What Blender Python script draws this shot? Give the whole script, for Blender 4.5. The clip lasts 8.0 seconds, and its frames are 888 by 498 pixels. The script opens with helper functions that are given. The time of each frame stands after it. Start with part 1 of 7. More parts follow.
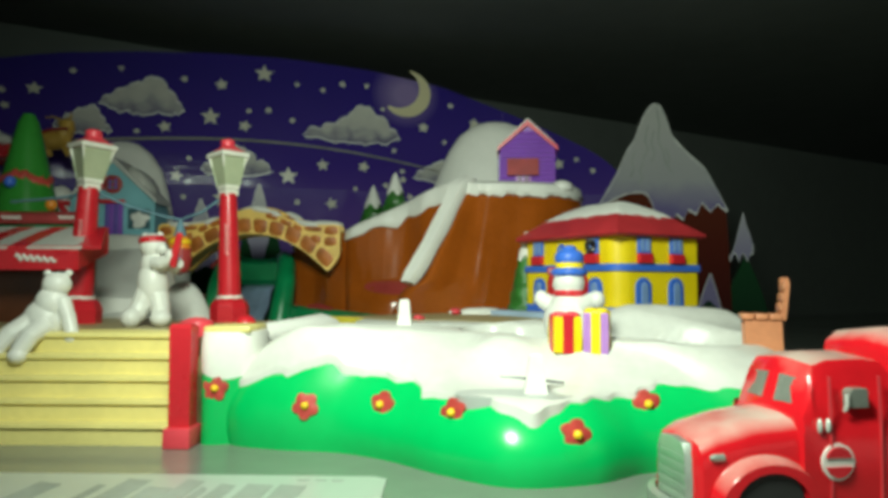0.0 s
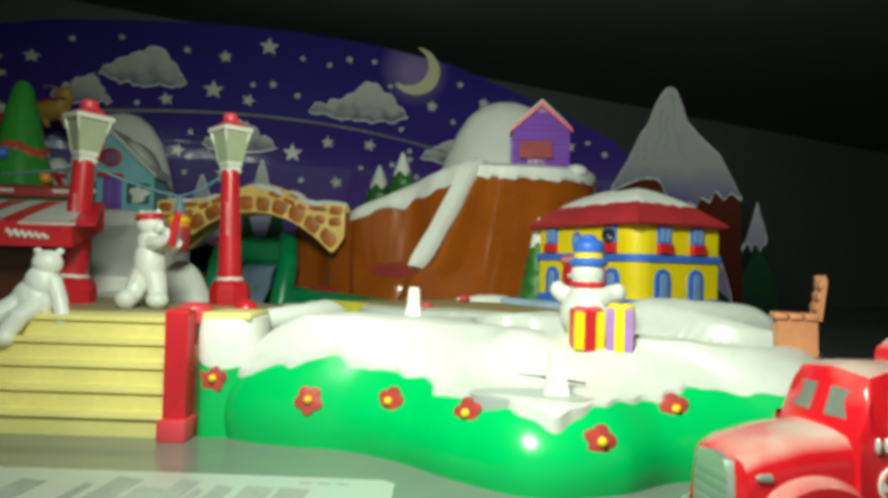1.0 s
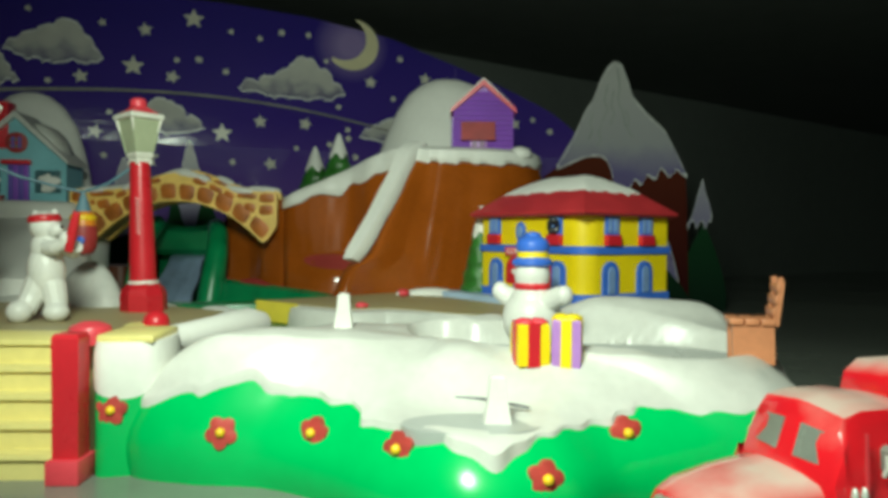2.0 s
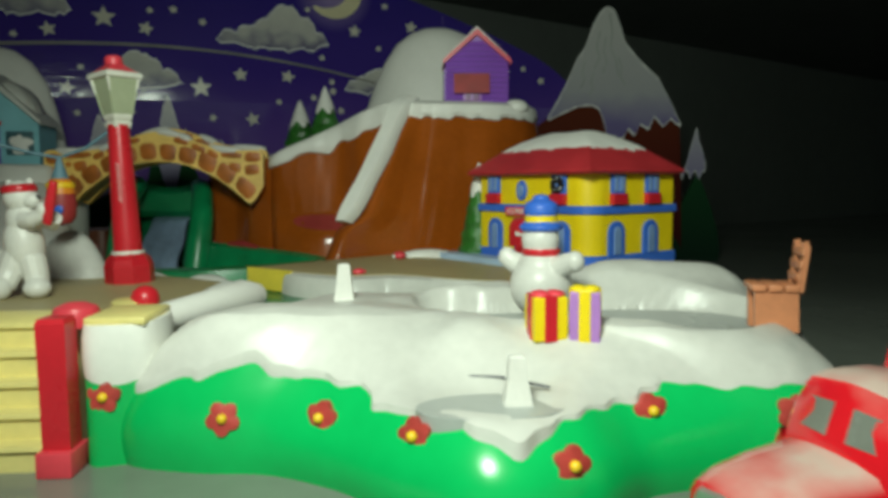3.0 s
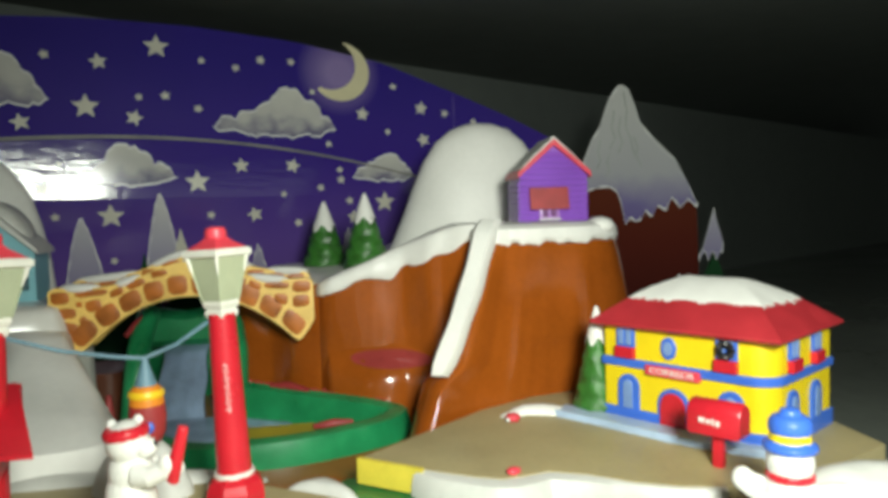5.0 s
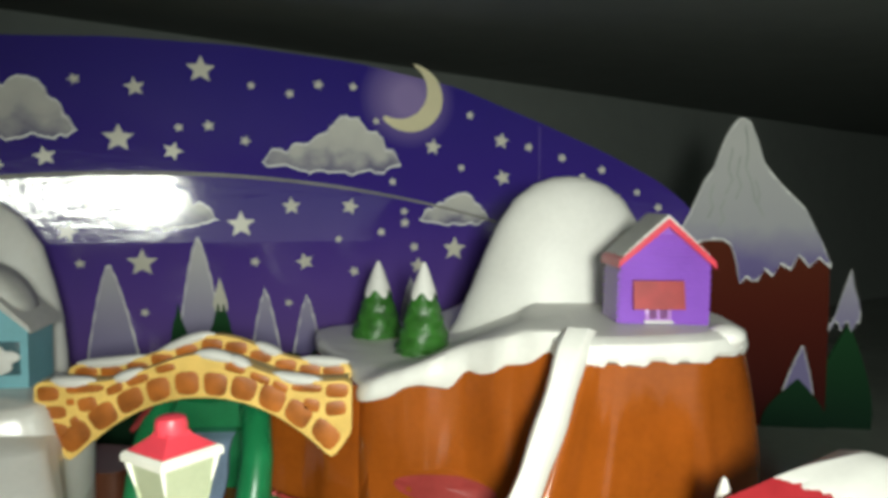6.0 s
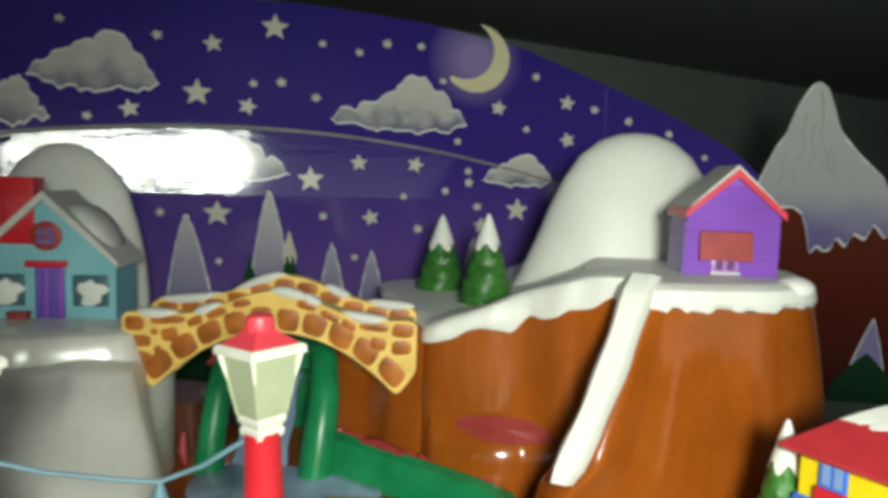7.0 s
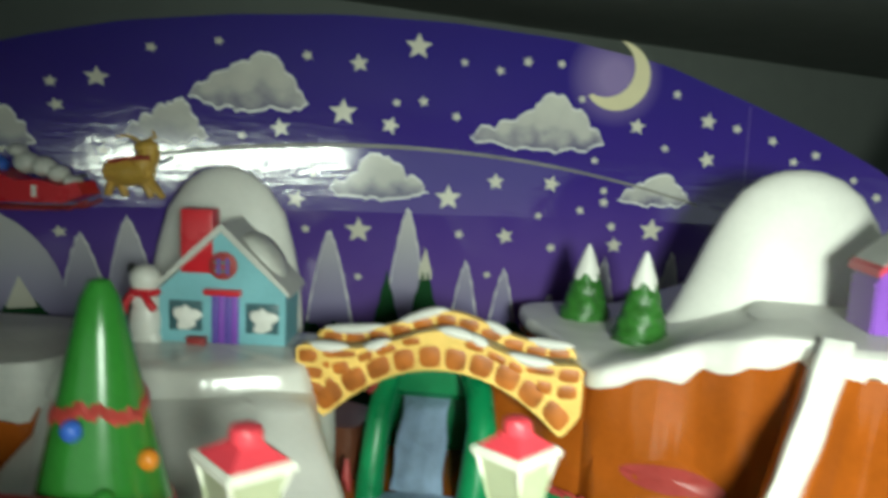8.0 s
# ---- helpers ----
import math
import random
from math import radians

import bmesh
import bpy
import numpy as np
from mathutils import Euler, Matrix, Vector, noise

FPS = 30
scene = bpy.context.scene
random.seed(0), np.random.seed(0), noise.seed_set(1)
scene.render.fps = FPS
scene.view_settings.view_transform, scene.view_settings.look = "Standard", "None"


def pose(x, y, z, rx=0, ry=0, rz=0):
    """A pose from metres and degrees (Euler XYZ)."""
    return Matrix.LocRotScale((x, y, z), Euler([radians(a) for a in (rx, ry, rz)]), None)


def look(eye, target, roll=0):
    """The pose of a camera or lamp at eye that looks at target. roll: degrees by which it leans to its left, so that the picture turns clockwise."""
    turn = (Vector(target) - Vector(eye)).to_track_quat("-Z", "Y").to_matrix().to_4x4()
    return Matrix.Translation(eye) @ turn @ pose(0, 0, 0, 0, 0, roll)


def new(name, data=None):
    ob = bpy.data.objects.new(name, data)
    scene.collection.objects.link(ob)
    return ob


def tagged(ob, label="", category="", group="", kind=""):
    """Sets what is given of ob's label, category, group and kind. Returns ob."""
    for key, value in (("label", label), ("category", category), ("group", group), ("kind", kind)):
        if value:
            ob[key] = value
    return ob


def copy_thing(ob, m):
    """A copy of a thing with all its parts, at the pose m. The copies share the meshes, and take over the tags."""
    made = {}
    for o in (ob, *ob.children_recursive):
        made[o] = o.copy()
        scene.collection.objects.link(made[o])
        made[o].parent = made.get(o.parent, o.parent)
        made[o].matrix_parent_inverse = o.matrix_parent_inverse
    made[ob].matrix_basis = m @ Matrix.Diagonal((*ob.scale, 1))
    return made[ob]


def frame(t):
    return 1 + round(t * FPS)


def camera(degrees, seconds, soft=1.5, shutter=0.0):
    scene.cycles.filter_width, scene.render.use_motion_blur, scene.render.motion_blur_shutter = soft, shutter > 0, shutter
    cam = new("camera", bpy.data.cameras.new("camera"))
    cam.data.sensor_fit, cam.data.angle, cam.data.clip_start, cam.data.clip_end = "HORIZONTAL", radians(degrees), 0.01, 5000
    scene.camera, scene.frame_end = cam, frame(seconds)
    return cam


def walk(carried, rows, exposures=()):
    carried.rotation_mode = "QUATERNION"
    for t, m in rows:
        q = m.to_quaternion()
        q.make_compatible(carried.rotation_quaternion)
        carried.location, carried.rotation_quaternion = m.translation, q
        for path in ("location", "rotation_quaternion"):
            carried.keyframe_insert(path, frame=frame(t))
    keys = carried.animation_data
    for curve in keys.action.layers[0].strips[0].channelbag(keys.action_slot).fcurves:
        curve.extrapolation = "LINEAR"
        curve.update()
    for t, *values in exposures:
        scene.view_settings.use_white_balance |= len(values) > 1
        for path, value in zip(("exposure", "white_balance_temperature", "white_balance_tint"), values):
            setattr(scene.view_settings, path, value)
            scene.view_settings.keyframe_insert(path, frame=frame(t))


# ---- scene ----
cam = camera(63.85, 8.0, soft=3.9, shutter=0.5)
PATH = [
    (0, (0.0830, -0.0047, 0.0691), (0.0486, 0.9936, 0.1175), 0.22),
    (0.5, (0.0804, 0.0044, 0.0702), (0.0500, 1.0037, 0.0938), 0.80),
    (1, (0.0766, 0.0144, 0.0727), (0.0410, 1.0135, 0.0934), 1.61),
    (1.5, (0.0795, 0.0310, 0.0817), (0.0657, 1.0307, 0.1051), 1.57),
    (1.8, (0.0828, 0.0396, 0.0850), (0.1128, 1.0392, 0.0916), 0.72),
    (2, (0.0829, 0.0437, 0.0869), (0.1195, 1.0429, 0.0680), 0.55),
    (2.2, (0.0834, 0.0429, 0.0872), (0.1144, 1.0419, 0.0558), 0.07),
    (3.3, (0.0594, 0.0805, 0.1040), (0.1435, 1.0720, 0.0046), 0.18),
    (3.5, (0.0409, 0.0961, 0.1156), (0.1390, 1.0875, 0.0300), 0.57),
    (3.8, (0.0199, 0.1055, 0.1227), (0.1328, 1.0969, 0.0566), -0.35),
    (4, (0.0011, 0.1120, 0.1342), (0.1452, 1.1001, 0.0795), -1.25),
    (4.2, (-0.0129, 0.1224, 0.1395), (0.1630, 1.1046, 0.0744), -2.13),
    (5.3, (-0.0336, 0.1612, 0.1763), (0.1516, 1.1426, 0.1247), -1.67),
    (5.5, (-0.0344, 0.1861, 0.1881), (0.1116, 1.1727, 0.1152), -0.03),
    (5.8, (-0.0195, 0.2260, 0.2147), (0.0949, 1.2175, 0.1519), -0.22),
    (6, (-0.0105, 0.2443, 0.2179), (0.0637, 1.2391, 0.1493), 0.67),
    (6.2, (-0.0160, 0.2436, 0.2077), (0.0508, 1.2390, 0.1390), 1.24),
    (6.5, (-0.0105, 0.2379, 0.1999), (0.0286, 1.2334, 0.1136), 1.08),
    (7, (-0.0157, 0.2347, 0.1995), (-0.0202, 1.2300, 0.1027), 1.80),
    (7.5, (-0.0256, 0.2276, 0.1986), (-0.1058, 1.2191, 0.0959), 3.17),
    (8, (-0.0732, 0.2349, 0.2360), (-0.1720, 1.2205, 0.0984), 2.92),
]
walk(cam, [(t, look(eye, target, roll)) for t, eye, target, roll in PATH], exposures=[(0, 0.15, 6500, 3), (2, 0.0, 6500, 1), (3.5, -0.4, 6450, 9), (4.2, 0.12, 6500, 15), (5.3, 1.0, 6500, 18), (5.8, 1.15, 6500, 19), (6.5, 1.0, 6500, 16), (7, 0.98, 6500, 14), (7.5, 1.0, 6450, 9), (8, 1.52, 6350, 7)])

from mathutils.bvhtree import BVHTree

# ---- world and light ----
world = bpy.data.worlds.new("dark_room")
scene.world = world
world.use_nodes = True
world.node_tree.nodes["Background"].inputs[0].default_value = (0.80, 0.95, 0.85, 1)
world.node_tree.nodes["Background"].inputs[1].default_value = 0.40

flash_data = bpy.data.lights.new("flash", "SPOT")
flash_data.spot_size = math.radians(140)
flash_data.spot_blend = 1.0
flash_data.energy = 6.8
flash_data.color = (0.90, 1.0, 0.86)
flash_data.shadow_soft_size = 0.042
flash = new("flash", flash_data)
flash.matrix_world = look((0.033, 0.090, 0.245), (0.210, 0.54, 0.020))

# ---- materials ----
PAINTS = {}


def paint(name, color, rough=0.4, vary=0.12, size=0.02, bump=0.05, metal=0.0, dust=0.0):
    """A painted plastic surface with mottling at two scales and a little relief."""
    if name in PAINTS:
        return PAINTS[name]
    mat = bpy.data.materials.new(name)
    mat.use_nodes = True
    nt = mat.node_tree
    n, link = nt.nodes, nt.links
    bsdf = n["Principled BSDF"]
    geo = n.new("ShaderNodeNewGeometry")
    big = n.new("ShaderNodeTexNoise")
    big.inputs["Scale"].default_value = 0.6 / size
    big.inputs["Detail"].default_value = 5
    fine = n.new("ShaderNodeTexNoise")
    fine.inputs["Scale"].default_value = 9.0 / size
    fine.inputs["Detail"].default_value = 3
    link.new(geo.outputs["Position"], big.inputs["Vector"])
    link.new(geo.outputs["Position"], fine.inputs["Vector"])
    add = n.new("ShaderNodeMath")
    add.operation = "MULTIPLY_ADD"
    add.inputs[1].default_value = 0.35
    link.new(fine.outputs["Fac"], add.inputs[0])
    link.new(big.outputs["Fac"], add.inputs[2])
    ramp = n.new("ShaderNodeValToRGB")
    lo = [max(0.0, c * (1 - vary * 1.6)) for c in color]
    hi = [min(1.0, c * (1 + vary)) for c in color]
    ramp.color_ramp.elements[0].position = 0.40
    ramp.color_ramp.elements[1].position = 0.90
    ramp.color_ramp.elements[0].color = (*lo, 1)
    ramp.color_ramp.elements[1].color = (*hi, 1)
    link.new(add.outputs[0], ramp.inputs["Fac"])
    last = ramp.outputs["Color"]
    if dust:
        sep = n.new("ShaderNodeSeparateXYZ")
        link.new(geo.outputs["Normal"], sep.inputs[0])
        spots = n.new("ShaderNodeMath")
        spots.operation = "MULTIPLY"
        link.new(sep.outputs["Z"], spots.inputs[0])
        link.new(big.outputs["Fac"], spots.inputs[1])
        keep = n.new("ShaderNodeMapRange")
        keep.inputs["From Min"].default_value = 0.22
        keep.inputs["From Max"].default_value = 0.52
        keep.inputs["To Max"].default_value = dust
        link.new(spots.outputs[0], keep.inputs["Value"])
        mix = n.new("ShaderNodeMix")
        mix.data_type = "RGBA"
        mix.inputs[7].default_value = (0.56, 0.44, 0.38, 1)
        link.new(keep.outputs[0], mix.inputs[0])
        link.new(last, mix.inputs[6])
        last = mix.outputs[2]
    link.new(last, bsdf.inputs["Base Color"])
    rr = n.new("ShaderNodeMapRange")
    rr.inputs["To Min"].default_value = max(0.02, rough - 0.12)
    rr.inputs["To Max"].default_value = min(1.0, rough + 0.14)
    link.new(big.outputs["Fac"], rr.inputs["Value"])
    link.new(rr.outputs[0], bsdf.inputs["Roughness"])
    bsdf.inputs["Metallic"].default_value = metal
    if bump:
        b = n.new("ShaderNodeBump")
        b.inputs["Strength"].default_value = bump
        b.inputs["Distance"].default_value = 0.001
        link.new(add.outputs[0], b.inputs["Height"])
        link.new(b.outputs["Normal"], bsdf.inputs["Normal"])
    PAINTS[name] = mat
    return mat


SNOW = paint("snow_paint", (0.80, 0.79, 0.74), 0.42, 0.06, 0.03, 0.08)
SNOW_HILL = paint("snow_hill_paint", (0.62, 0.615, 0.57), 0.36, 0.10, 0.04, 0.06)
OLD_SNOW = paint("greyed_snow_paint", (0.60, 0.60, 0.56), 0.5, 0.14, 0.04, 0.12)
ICE = paint("ice_grey_paint", (0.36, 0.38, 0.36), 0.28, 0.10, 0.05, 0.03)
BONE = paint("bone_white_plastic", (0.75, 0.74, 0.69), 0.38, 0.07, 0.012, 0.06)
WET_SNOW = paint("glossy_snow_paint", (0.70, 0.69, 0.64), 0.19, 0.06, 0.03, 0.03)
GREEN = paint("bright_green_paint", (0.012, 0.47, 0.11), 0.22, 0.08, 0.06, 0.03)
HEDGE = paint("hedge_green_paint", (0.008, 0.245, 0.085), 0.30, 0.20, 0.012, 0.25)
FIR = paint("fir_green_paint", (0.035, 0.16, 0.022), 0.40, 0.30, 0.006, 0.35)
XMAS = paint("tree_green_plastic", (0.035, 0.22, 0.03), 0.22, 0.15, 0.02, 0.05)
BROWN = paint("rock_brown_paint", (0.34, 0.080, 0.008), 0.16, 0.16, 0.03, 0.13)
# the kiosk's own brown, and rock brown with the bridge's shade put in
DARK_BROWN = paint("kiosk_and_shaded_rock_brown", (0.10, 0.030, 0.012), 0.4, 0.25, 0.03, 0.2)
RED = paint("red_paint", (0.60, 0.018, 0.030), 0.28, 0.10, 0.02, 0.03)
ROSE = paint("rose_red_paint", (0.75, 0.06, 0.085), 0.36, 0.10, 0.015, 0.05)
ROOF_RED = paint("roof_red_paint", (0.48, 0.030, 0.038), 0.42, 0.14, 0.012, 0.10)
DULL_RED = paint("dull_red_paint", (0.33, 0.035, 0.035), 0.45, 0.2, 0.008, 0.2)
MAGENTA = paint("wine_red_paint", (0.34, 0.046, 0.040), 0.3, 0.2, 0.02, 0.1)
YELLOW = paint("house_yellow_paint", (0.86, 0.64, 0.008), 0.38, 0.07, 0.015, 0.05)
STEP_YELLOW = paint("pale_yellow_paint", (0.78, 0.67, 0.25), 0.40, 0.10, 0.03, 0.06)
MORTAR = paint("mortar_yellow_paint", (0.88, 0.58, 0.15), 0.40, 0.12, 0.012, 0.15)
STONE = paint("stone_brown_paint", (0.48, 0.140, 0.016), 0.45, 0.32, 0.008, 0.3)
TAN = paint("tan_ground_paint", (0.42, 0.35, 0.18), 0.5, 0.12, 0.03, 0.12)
BLUE = paint("royal_blue_paint", (0.045, 0.15, 0.62), 0.36, 0.10, 0.012, 0.05)
DARK_PANE = paint("dark_teal_pane", (0.05, 0.12, 0.14), 0.3, 0.15, 0.01, 0.05)
PANE_BLUE = paint("pane_blue_paint", (0.20, 0.32, 0.58), 0.30, 0.15, 0.02, 0.05)
PALE_BLUE = paint("pale_blue_paint", (0.42, 0.55, 0.72), 0.34, 0.15, 0.02, 0.05)
WATER_BLUE = paint("water_blue_paint", (0.33, 0.45, 0.64), 0.20, 0.22, 0.012, 0.25)
COTTAGE = paint("turquoise_wall_paint", (0.22, 0.50, 0.56), 0.40, 0.10, 0.02, 0.06)
VIOLET = paint("violet_wall_paint", (0.24, 0.08, 0.48), 0.36, 0.10, 0.02, 0.06)
DOOR_VIOLET = paint("door_violet_paint", (0.13, 0.08, 0.40), 0.4, 0.1, 0.02, 0.05)
LILAC = paint("lilac_paint", (0.42, 0.20, 0.55), 0.36, 0.10, 0.01, 0.05)
LANTERN_PANE = paint("lantern_pane_paint", (0.41, 0.45, 0.30), 0.30, 0.10, 0.012, 0.05)
LANTERN_RIM = paint("lantern_white_paint", (0.78, 0.77, 0.68), 0.36, 0.08, 0.01, 0.06)
BOARD = paint("board_yellow_paint", (0.80, 0.64, 0.07), 0.38, 0.12, 0.012, 0.06)
OCHRE = paint("ochre_floor_paint", (0.46, 0.37, 0.03), 0.40, 0.15, 0.012, 0.08)
PALE_MARK = paint("pale_pink_mark", (0.78, 0.30, 0.30), 0.4, 0.2, 0.004, 0.05)
BAY = paint("bay_wine_violet", (0.16, 0.045, 0.17), 0.38, 0.2, 0.01, 0.08)
ORANGE = paint("orange_paint", (0.72, 0.24, 0.02), 0.34, 0.12, 0.008, 0.05)
BENCH = paint("bench_terracotta_paint", (0.56, 0.22, 0.105), 0.4, 0.15, 0.015, 0.1)
BLACK = paint("black_paint", (0.012, 0.012, 0.013), 0.35, 0.2, 0.01, 0.05)
GOLD = paint("gold_centre_paint", (0.85, 0.55, 0.02), 0.35, 0.1, 0.004, 0.05)
FAWN = paint("fawn_paint", (0.55, 0.33, 0.06), 0.36, 0.2, 0.012, 0.1)
GREY = paint("grey_rail_paint", (0.16, 0.16, 0.17), 0.4, 0.15, 0.02, 0.05)
SLOT = paint("slot_grey_brown", (0.20, 0.19, 0.17), 0.5, 0.25, 0.02, 0.1)
SEAM = paint("seam_violet", (0.17, 0.11, 0.33), 0.4, 0.1, 0.02, 0.0)
FLOWER_RED = paint("flower_red_paint", (0.47, 0.055, 0.045), 0.42, 0.22, 0.006, 0.2)
GABLE_RED = paint("gable_red_paint", (0.62, 0.035, 0.065), 0.36, 0.10, 0.012, 0.08)
CORD = paint("blue_grey_cord", (0.12, 0.23, 0.29), 0.5, 0.15, 0.01, 0.1)
TRUCK_RED = paint("truck_enamel_red", (0.62, 0.010, 0.018), 0.16, 0.08, 0.02, 0.02, dust=0.95)
TYRE = paint("tyre_rubber", (0.02, 0.02, 0.02), 0.7, 0.2, 0.008, 0.2)
BRIGHT = paint("worn_bright_metal", (0.60, 0.66, 0.60), 0.35, 0.15, 0.008, 0.08, metal=0.3)
CHROME = paint("grille_grey_metal", (0.42, 0.48, 0.42), 0.3, 0.12, 0.01, 0.08, metal=0.6)
PANE_GREY = paint("painted_pane_grey", (0.17, 0.185, 0.16), 0.25, 0.12, 0.01, 0.03)
PRINT_RIM = paint("white_print_rim", (0.80, 0.80, 0.76), 0.25, 0.05, 0.03, 0.0)
PRINT_STAR = paint("star_print_cream", (0.62, 0.60, 0.50), 0.20, 0.05, 0.03, 0.0)
WALL = paint("dark_wall_paint", (0.115, 0.129, 0.115), 0.8, 0.10, 0.25, 0.1)
CEILING = paint("dark_ceiling_board", (0.115, 0.130, 0.116), 0.75, 0.15, 0.3, 0.1)
TABLE = paint("grey_table_laminate", (0.20, 0.22, 0.19), 0.18, 0.12, 0.12, 0.03)
PAPER = paint("printed_card", (0.46, 0.50, 0.45), 0.30, 0.06, 0.06, 0.02)
INK = paint("faded_ink", (0.33, 0.36, 0.32), 0.5, 0.2, 0.02, 0.0)
MOON = paint("moon_print", (0.66, 0.60, 0.38), 0.35, 0.06, 0.02, 0.0)


def print_mat(name, stops, low, high, axis="Z", rough=0.28, noise_amount=0.12, gloss=0.5):
    """A printed gradient along one axis of the place, from low to high metres."""
    mat = bpy.data.materials.new(name)
    mat.use_nodes = True
    n, link = mat.node_tree.nodes, mat.node_tree.links
    bsdf = n["Principled BSDF"]
    geo = n.new("ShaderNodeNewGeometry")
    sep = n.new("ShaderNodeSeparateXYZ")
    link.new(geo.outputs["Position"], sep.inputs[0])
    mr = n.new("ShaderNodeMapRange")
    mr.inputs["From Min"].default_value = low
    mr.inputs["From Max"].default_value = high
    link.new(sep.outputs[axis], mr.inputs["Value"])
    tex = n.new("ShaderNodeTexNoise")
    tex.inputs["Scale"].default_value = 26
    tex.inputs["Detail"].default_value = 6
    link.new(geo.outputs["Position"], tex.inputs["Vector"])
    mad = n.new("ShaderNodeMath")
    mad.operation = "MULTIPLY_ADD"
    mad.inputs[1].default_value = noise_amount
    link.new(tex.outputs["Fac"], mad.inputs[0])
    link.new(mr.outputs[0], mad.inputs[2])
    ramp = n.new("ShaderNodeValToRGB")
    els = ramp.color_ramp.elements
    while len(els) < len(stops):
        els.new(0.5)
    for e, (p, c) in zip(els, stops):
        e.position, e.color = p, (*c, 1)
    link.new(mad.outputs[0], ramp.inputs["Fac"])
    link.new(ramp.outputs["Color"], bsdf.inputs["Base Color"])
    bsdf.inputs["Roughness"].default_value = rough
    bsdf.inputs["Specular IOR Level"].default_value = gloss
    return mat, ramp, geo


SKY, sky_ramp, sky_geo = print_mat("night_sky_print", [(0.0, (0.14, 0.085, 0.25)), (0.30, (0.115, 0.062, 0.29)), (0.62, (0.048, 0.024, 0.23)), (1.0, (0.030, 0.018, 0.20))], 0.07, 0.33, rough=0.09)
# the printed halo round the moon
sn, sl = SKY.node_tree.nodes, SKY.node_tree.links
dist = sn.new("ShaderNodeVectorMath")
dist.operation = "DISTANCE"
dist.inputs[1].default_value = (0.004, 0.877, 0.306)
sl.new(sky_geo.outputs["Position"], dist.inputs[0])
halo = sn.new("ShaderNodeMapRange")
halo.inputs["From Min"].default_value = 0.012
halo.inputs["From Max"].default_value = 0.044
halo.inputs["To Min"].default_value = 0.70
halo.inputs["To Max"].default_value = 0.0
sl.new(dist.outputs["Value"], halo.inputs["Value"])
hmix = sn.new("ShaderNodeMix")
hmix.data_type = "RGBA"
hmix.inputs[7].default_value = (0.36, 0.27, 0.50, 1)
sl.new(halo.outputs[0], hmix.inputs[0])
sl.new(sky_ramp.outputs["Color"], hmix.inputs[6])
sl.new(hmix.outputs[2], sn["Principled BSDF"].inputs["Base Color"])
# faint waves in the glossy card
stretch = sn.new("ShaderNodeMapping")
stretch.inputs["Scale"].default_value = (1.0, 1.0, 5.0)
sl.new(sky_geo.outputs["Position"], stretch.inputs["Vector"])
waves = sn.new("ShaderNodeTexNoise")
waves.inputs["Scale"].default_value = 45
waves.inputs["Detail"].default_value = 5
sl.new(stretch.outputs[0], waves.inputs["Vector"])
pebble = sn.new("ShaderNodeTexNoise")
pebble.inputs["Scale"].default_value = 170
pebble.inputs["Detail"].default_value = 2
sl.new(sky_geo.outputs["Position"], pebble.inputs["Vector"])
relief = sn.new("ShaderNodeMath")
relief.operation = "MULTIPLY_ADD"
relief.inputs[1].default_value = 0.40
sl.new(pebble.outputs["Fac"], relief.inputs[0])
sl.new(waves.outputs["Fac"], relief.inputs[2])
ripple = sn.new("ShaderNodeBump")
ripple.inputs["Strength"].default_value = 0.15
ripple.inputs["Distance"].default_value = 0.001
sl.new(relief.outputs[0], ripple.inputs["Height"])
sl.new(ripple.outputs["Normal"], sn["Principled BSDF"].inputs["Normal"])
PEAK_SNOW = print_mat("peak_snow_print", [(0.0, (0.11, 0.08, 0.27)), (0.24, (0.18, 0.15, 0.33)), (0.50, (0.40, 0.40, 0.42)), (1.0, (0.50, 0.50, 0.48))], 0.14, 0.29, rough=0.5, gloss=0.15, noise_amount=0.22)[0]
PEAK_ROCK = print_mat("peak_rock_print", [(0.0, (0.035, 0.006, 0.006)), (0.6, (0.085, 0.014, 0.008)), (1.0, (0.11, 0.024, 0.010))], 0.02, 0.20, rough=0.6, gloss=0.06)[0]
FROST = print_mat("frosted_tree_print", [(0.0, (0.18, 0.15, 0.33)), (0.5, (0.33, 0.31, 0.41)), (1.0, (0.50, 0.49, 0.48))], 0.09, 0.18, rough=0.35)[0]
DARK_TREE = print_mat("dark_tree_print", [(0.0, (0.006, 0.02, 0.012)), (1.0, (0.012, 0.06, 0.02))], 0.0, 0.12, rough=0.6, gloss=0.06)[0]



def cloud_print(z0, h):
    """A printed cumulus: pale rounded puffs over lilac-grey hollows, darker towards its foot."""
    mat, ramp, geo = print_mat("cloud_print", [(0.06, (0.16, 0.15, 0.23)), (0.28, (0.33, 0.32, 0.35)), (0.48, (0.50, 0.49, 0.46)), (1.0, (0.60, 0.59, 0.53))], z0 - 0.10 * h, z0 + 0.90 * h, rough=0.12, noise_amount=0.40)
    n, link = mat.node_tree.nodes, mat.node_tree.links
    puff = n.new("ShaderNodeTexVoronoi")
    puff.inputs["Scale"].default_value = 70
    link.new(geo.outputs["Position"], puff.inputs["Vector"])
    for node in list(n):
        if node.type == "TEX_NOISE":
            node.inputs["Scale"].default_value = 120
    hollow = n.new("ShaderNodeMath")
    hollow.operation = "MULTIPLY_ADD"
    hollow.inputs[1].default_value = -0.38
    link.new(puff.outputs["Distance"], hollow.inputs[0])
    link.new(ramp.inputs["Fac"].links[0].from_socket, hollow.inputs[2])
    link.new(hollow.outputs[0], ramp.inputs["Fac"])
    return mat


# ---- building helpers ----


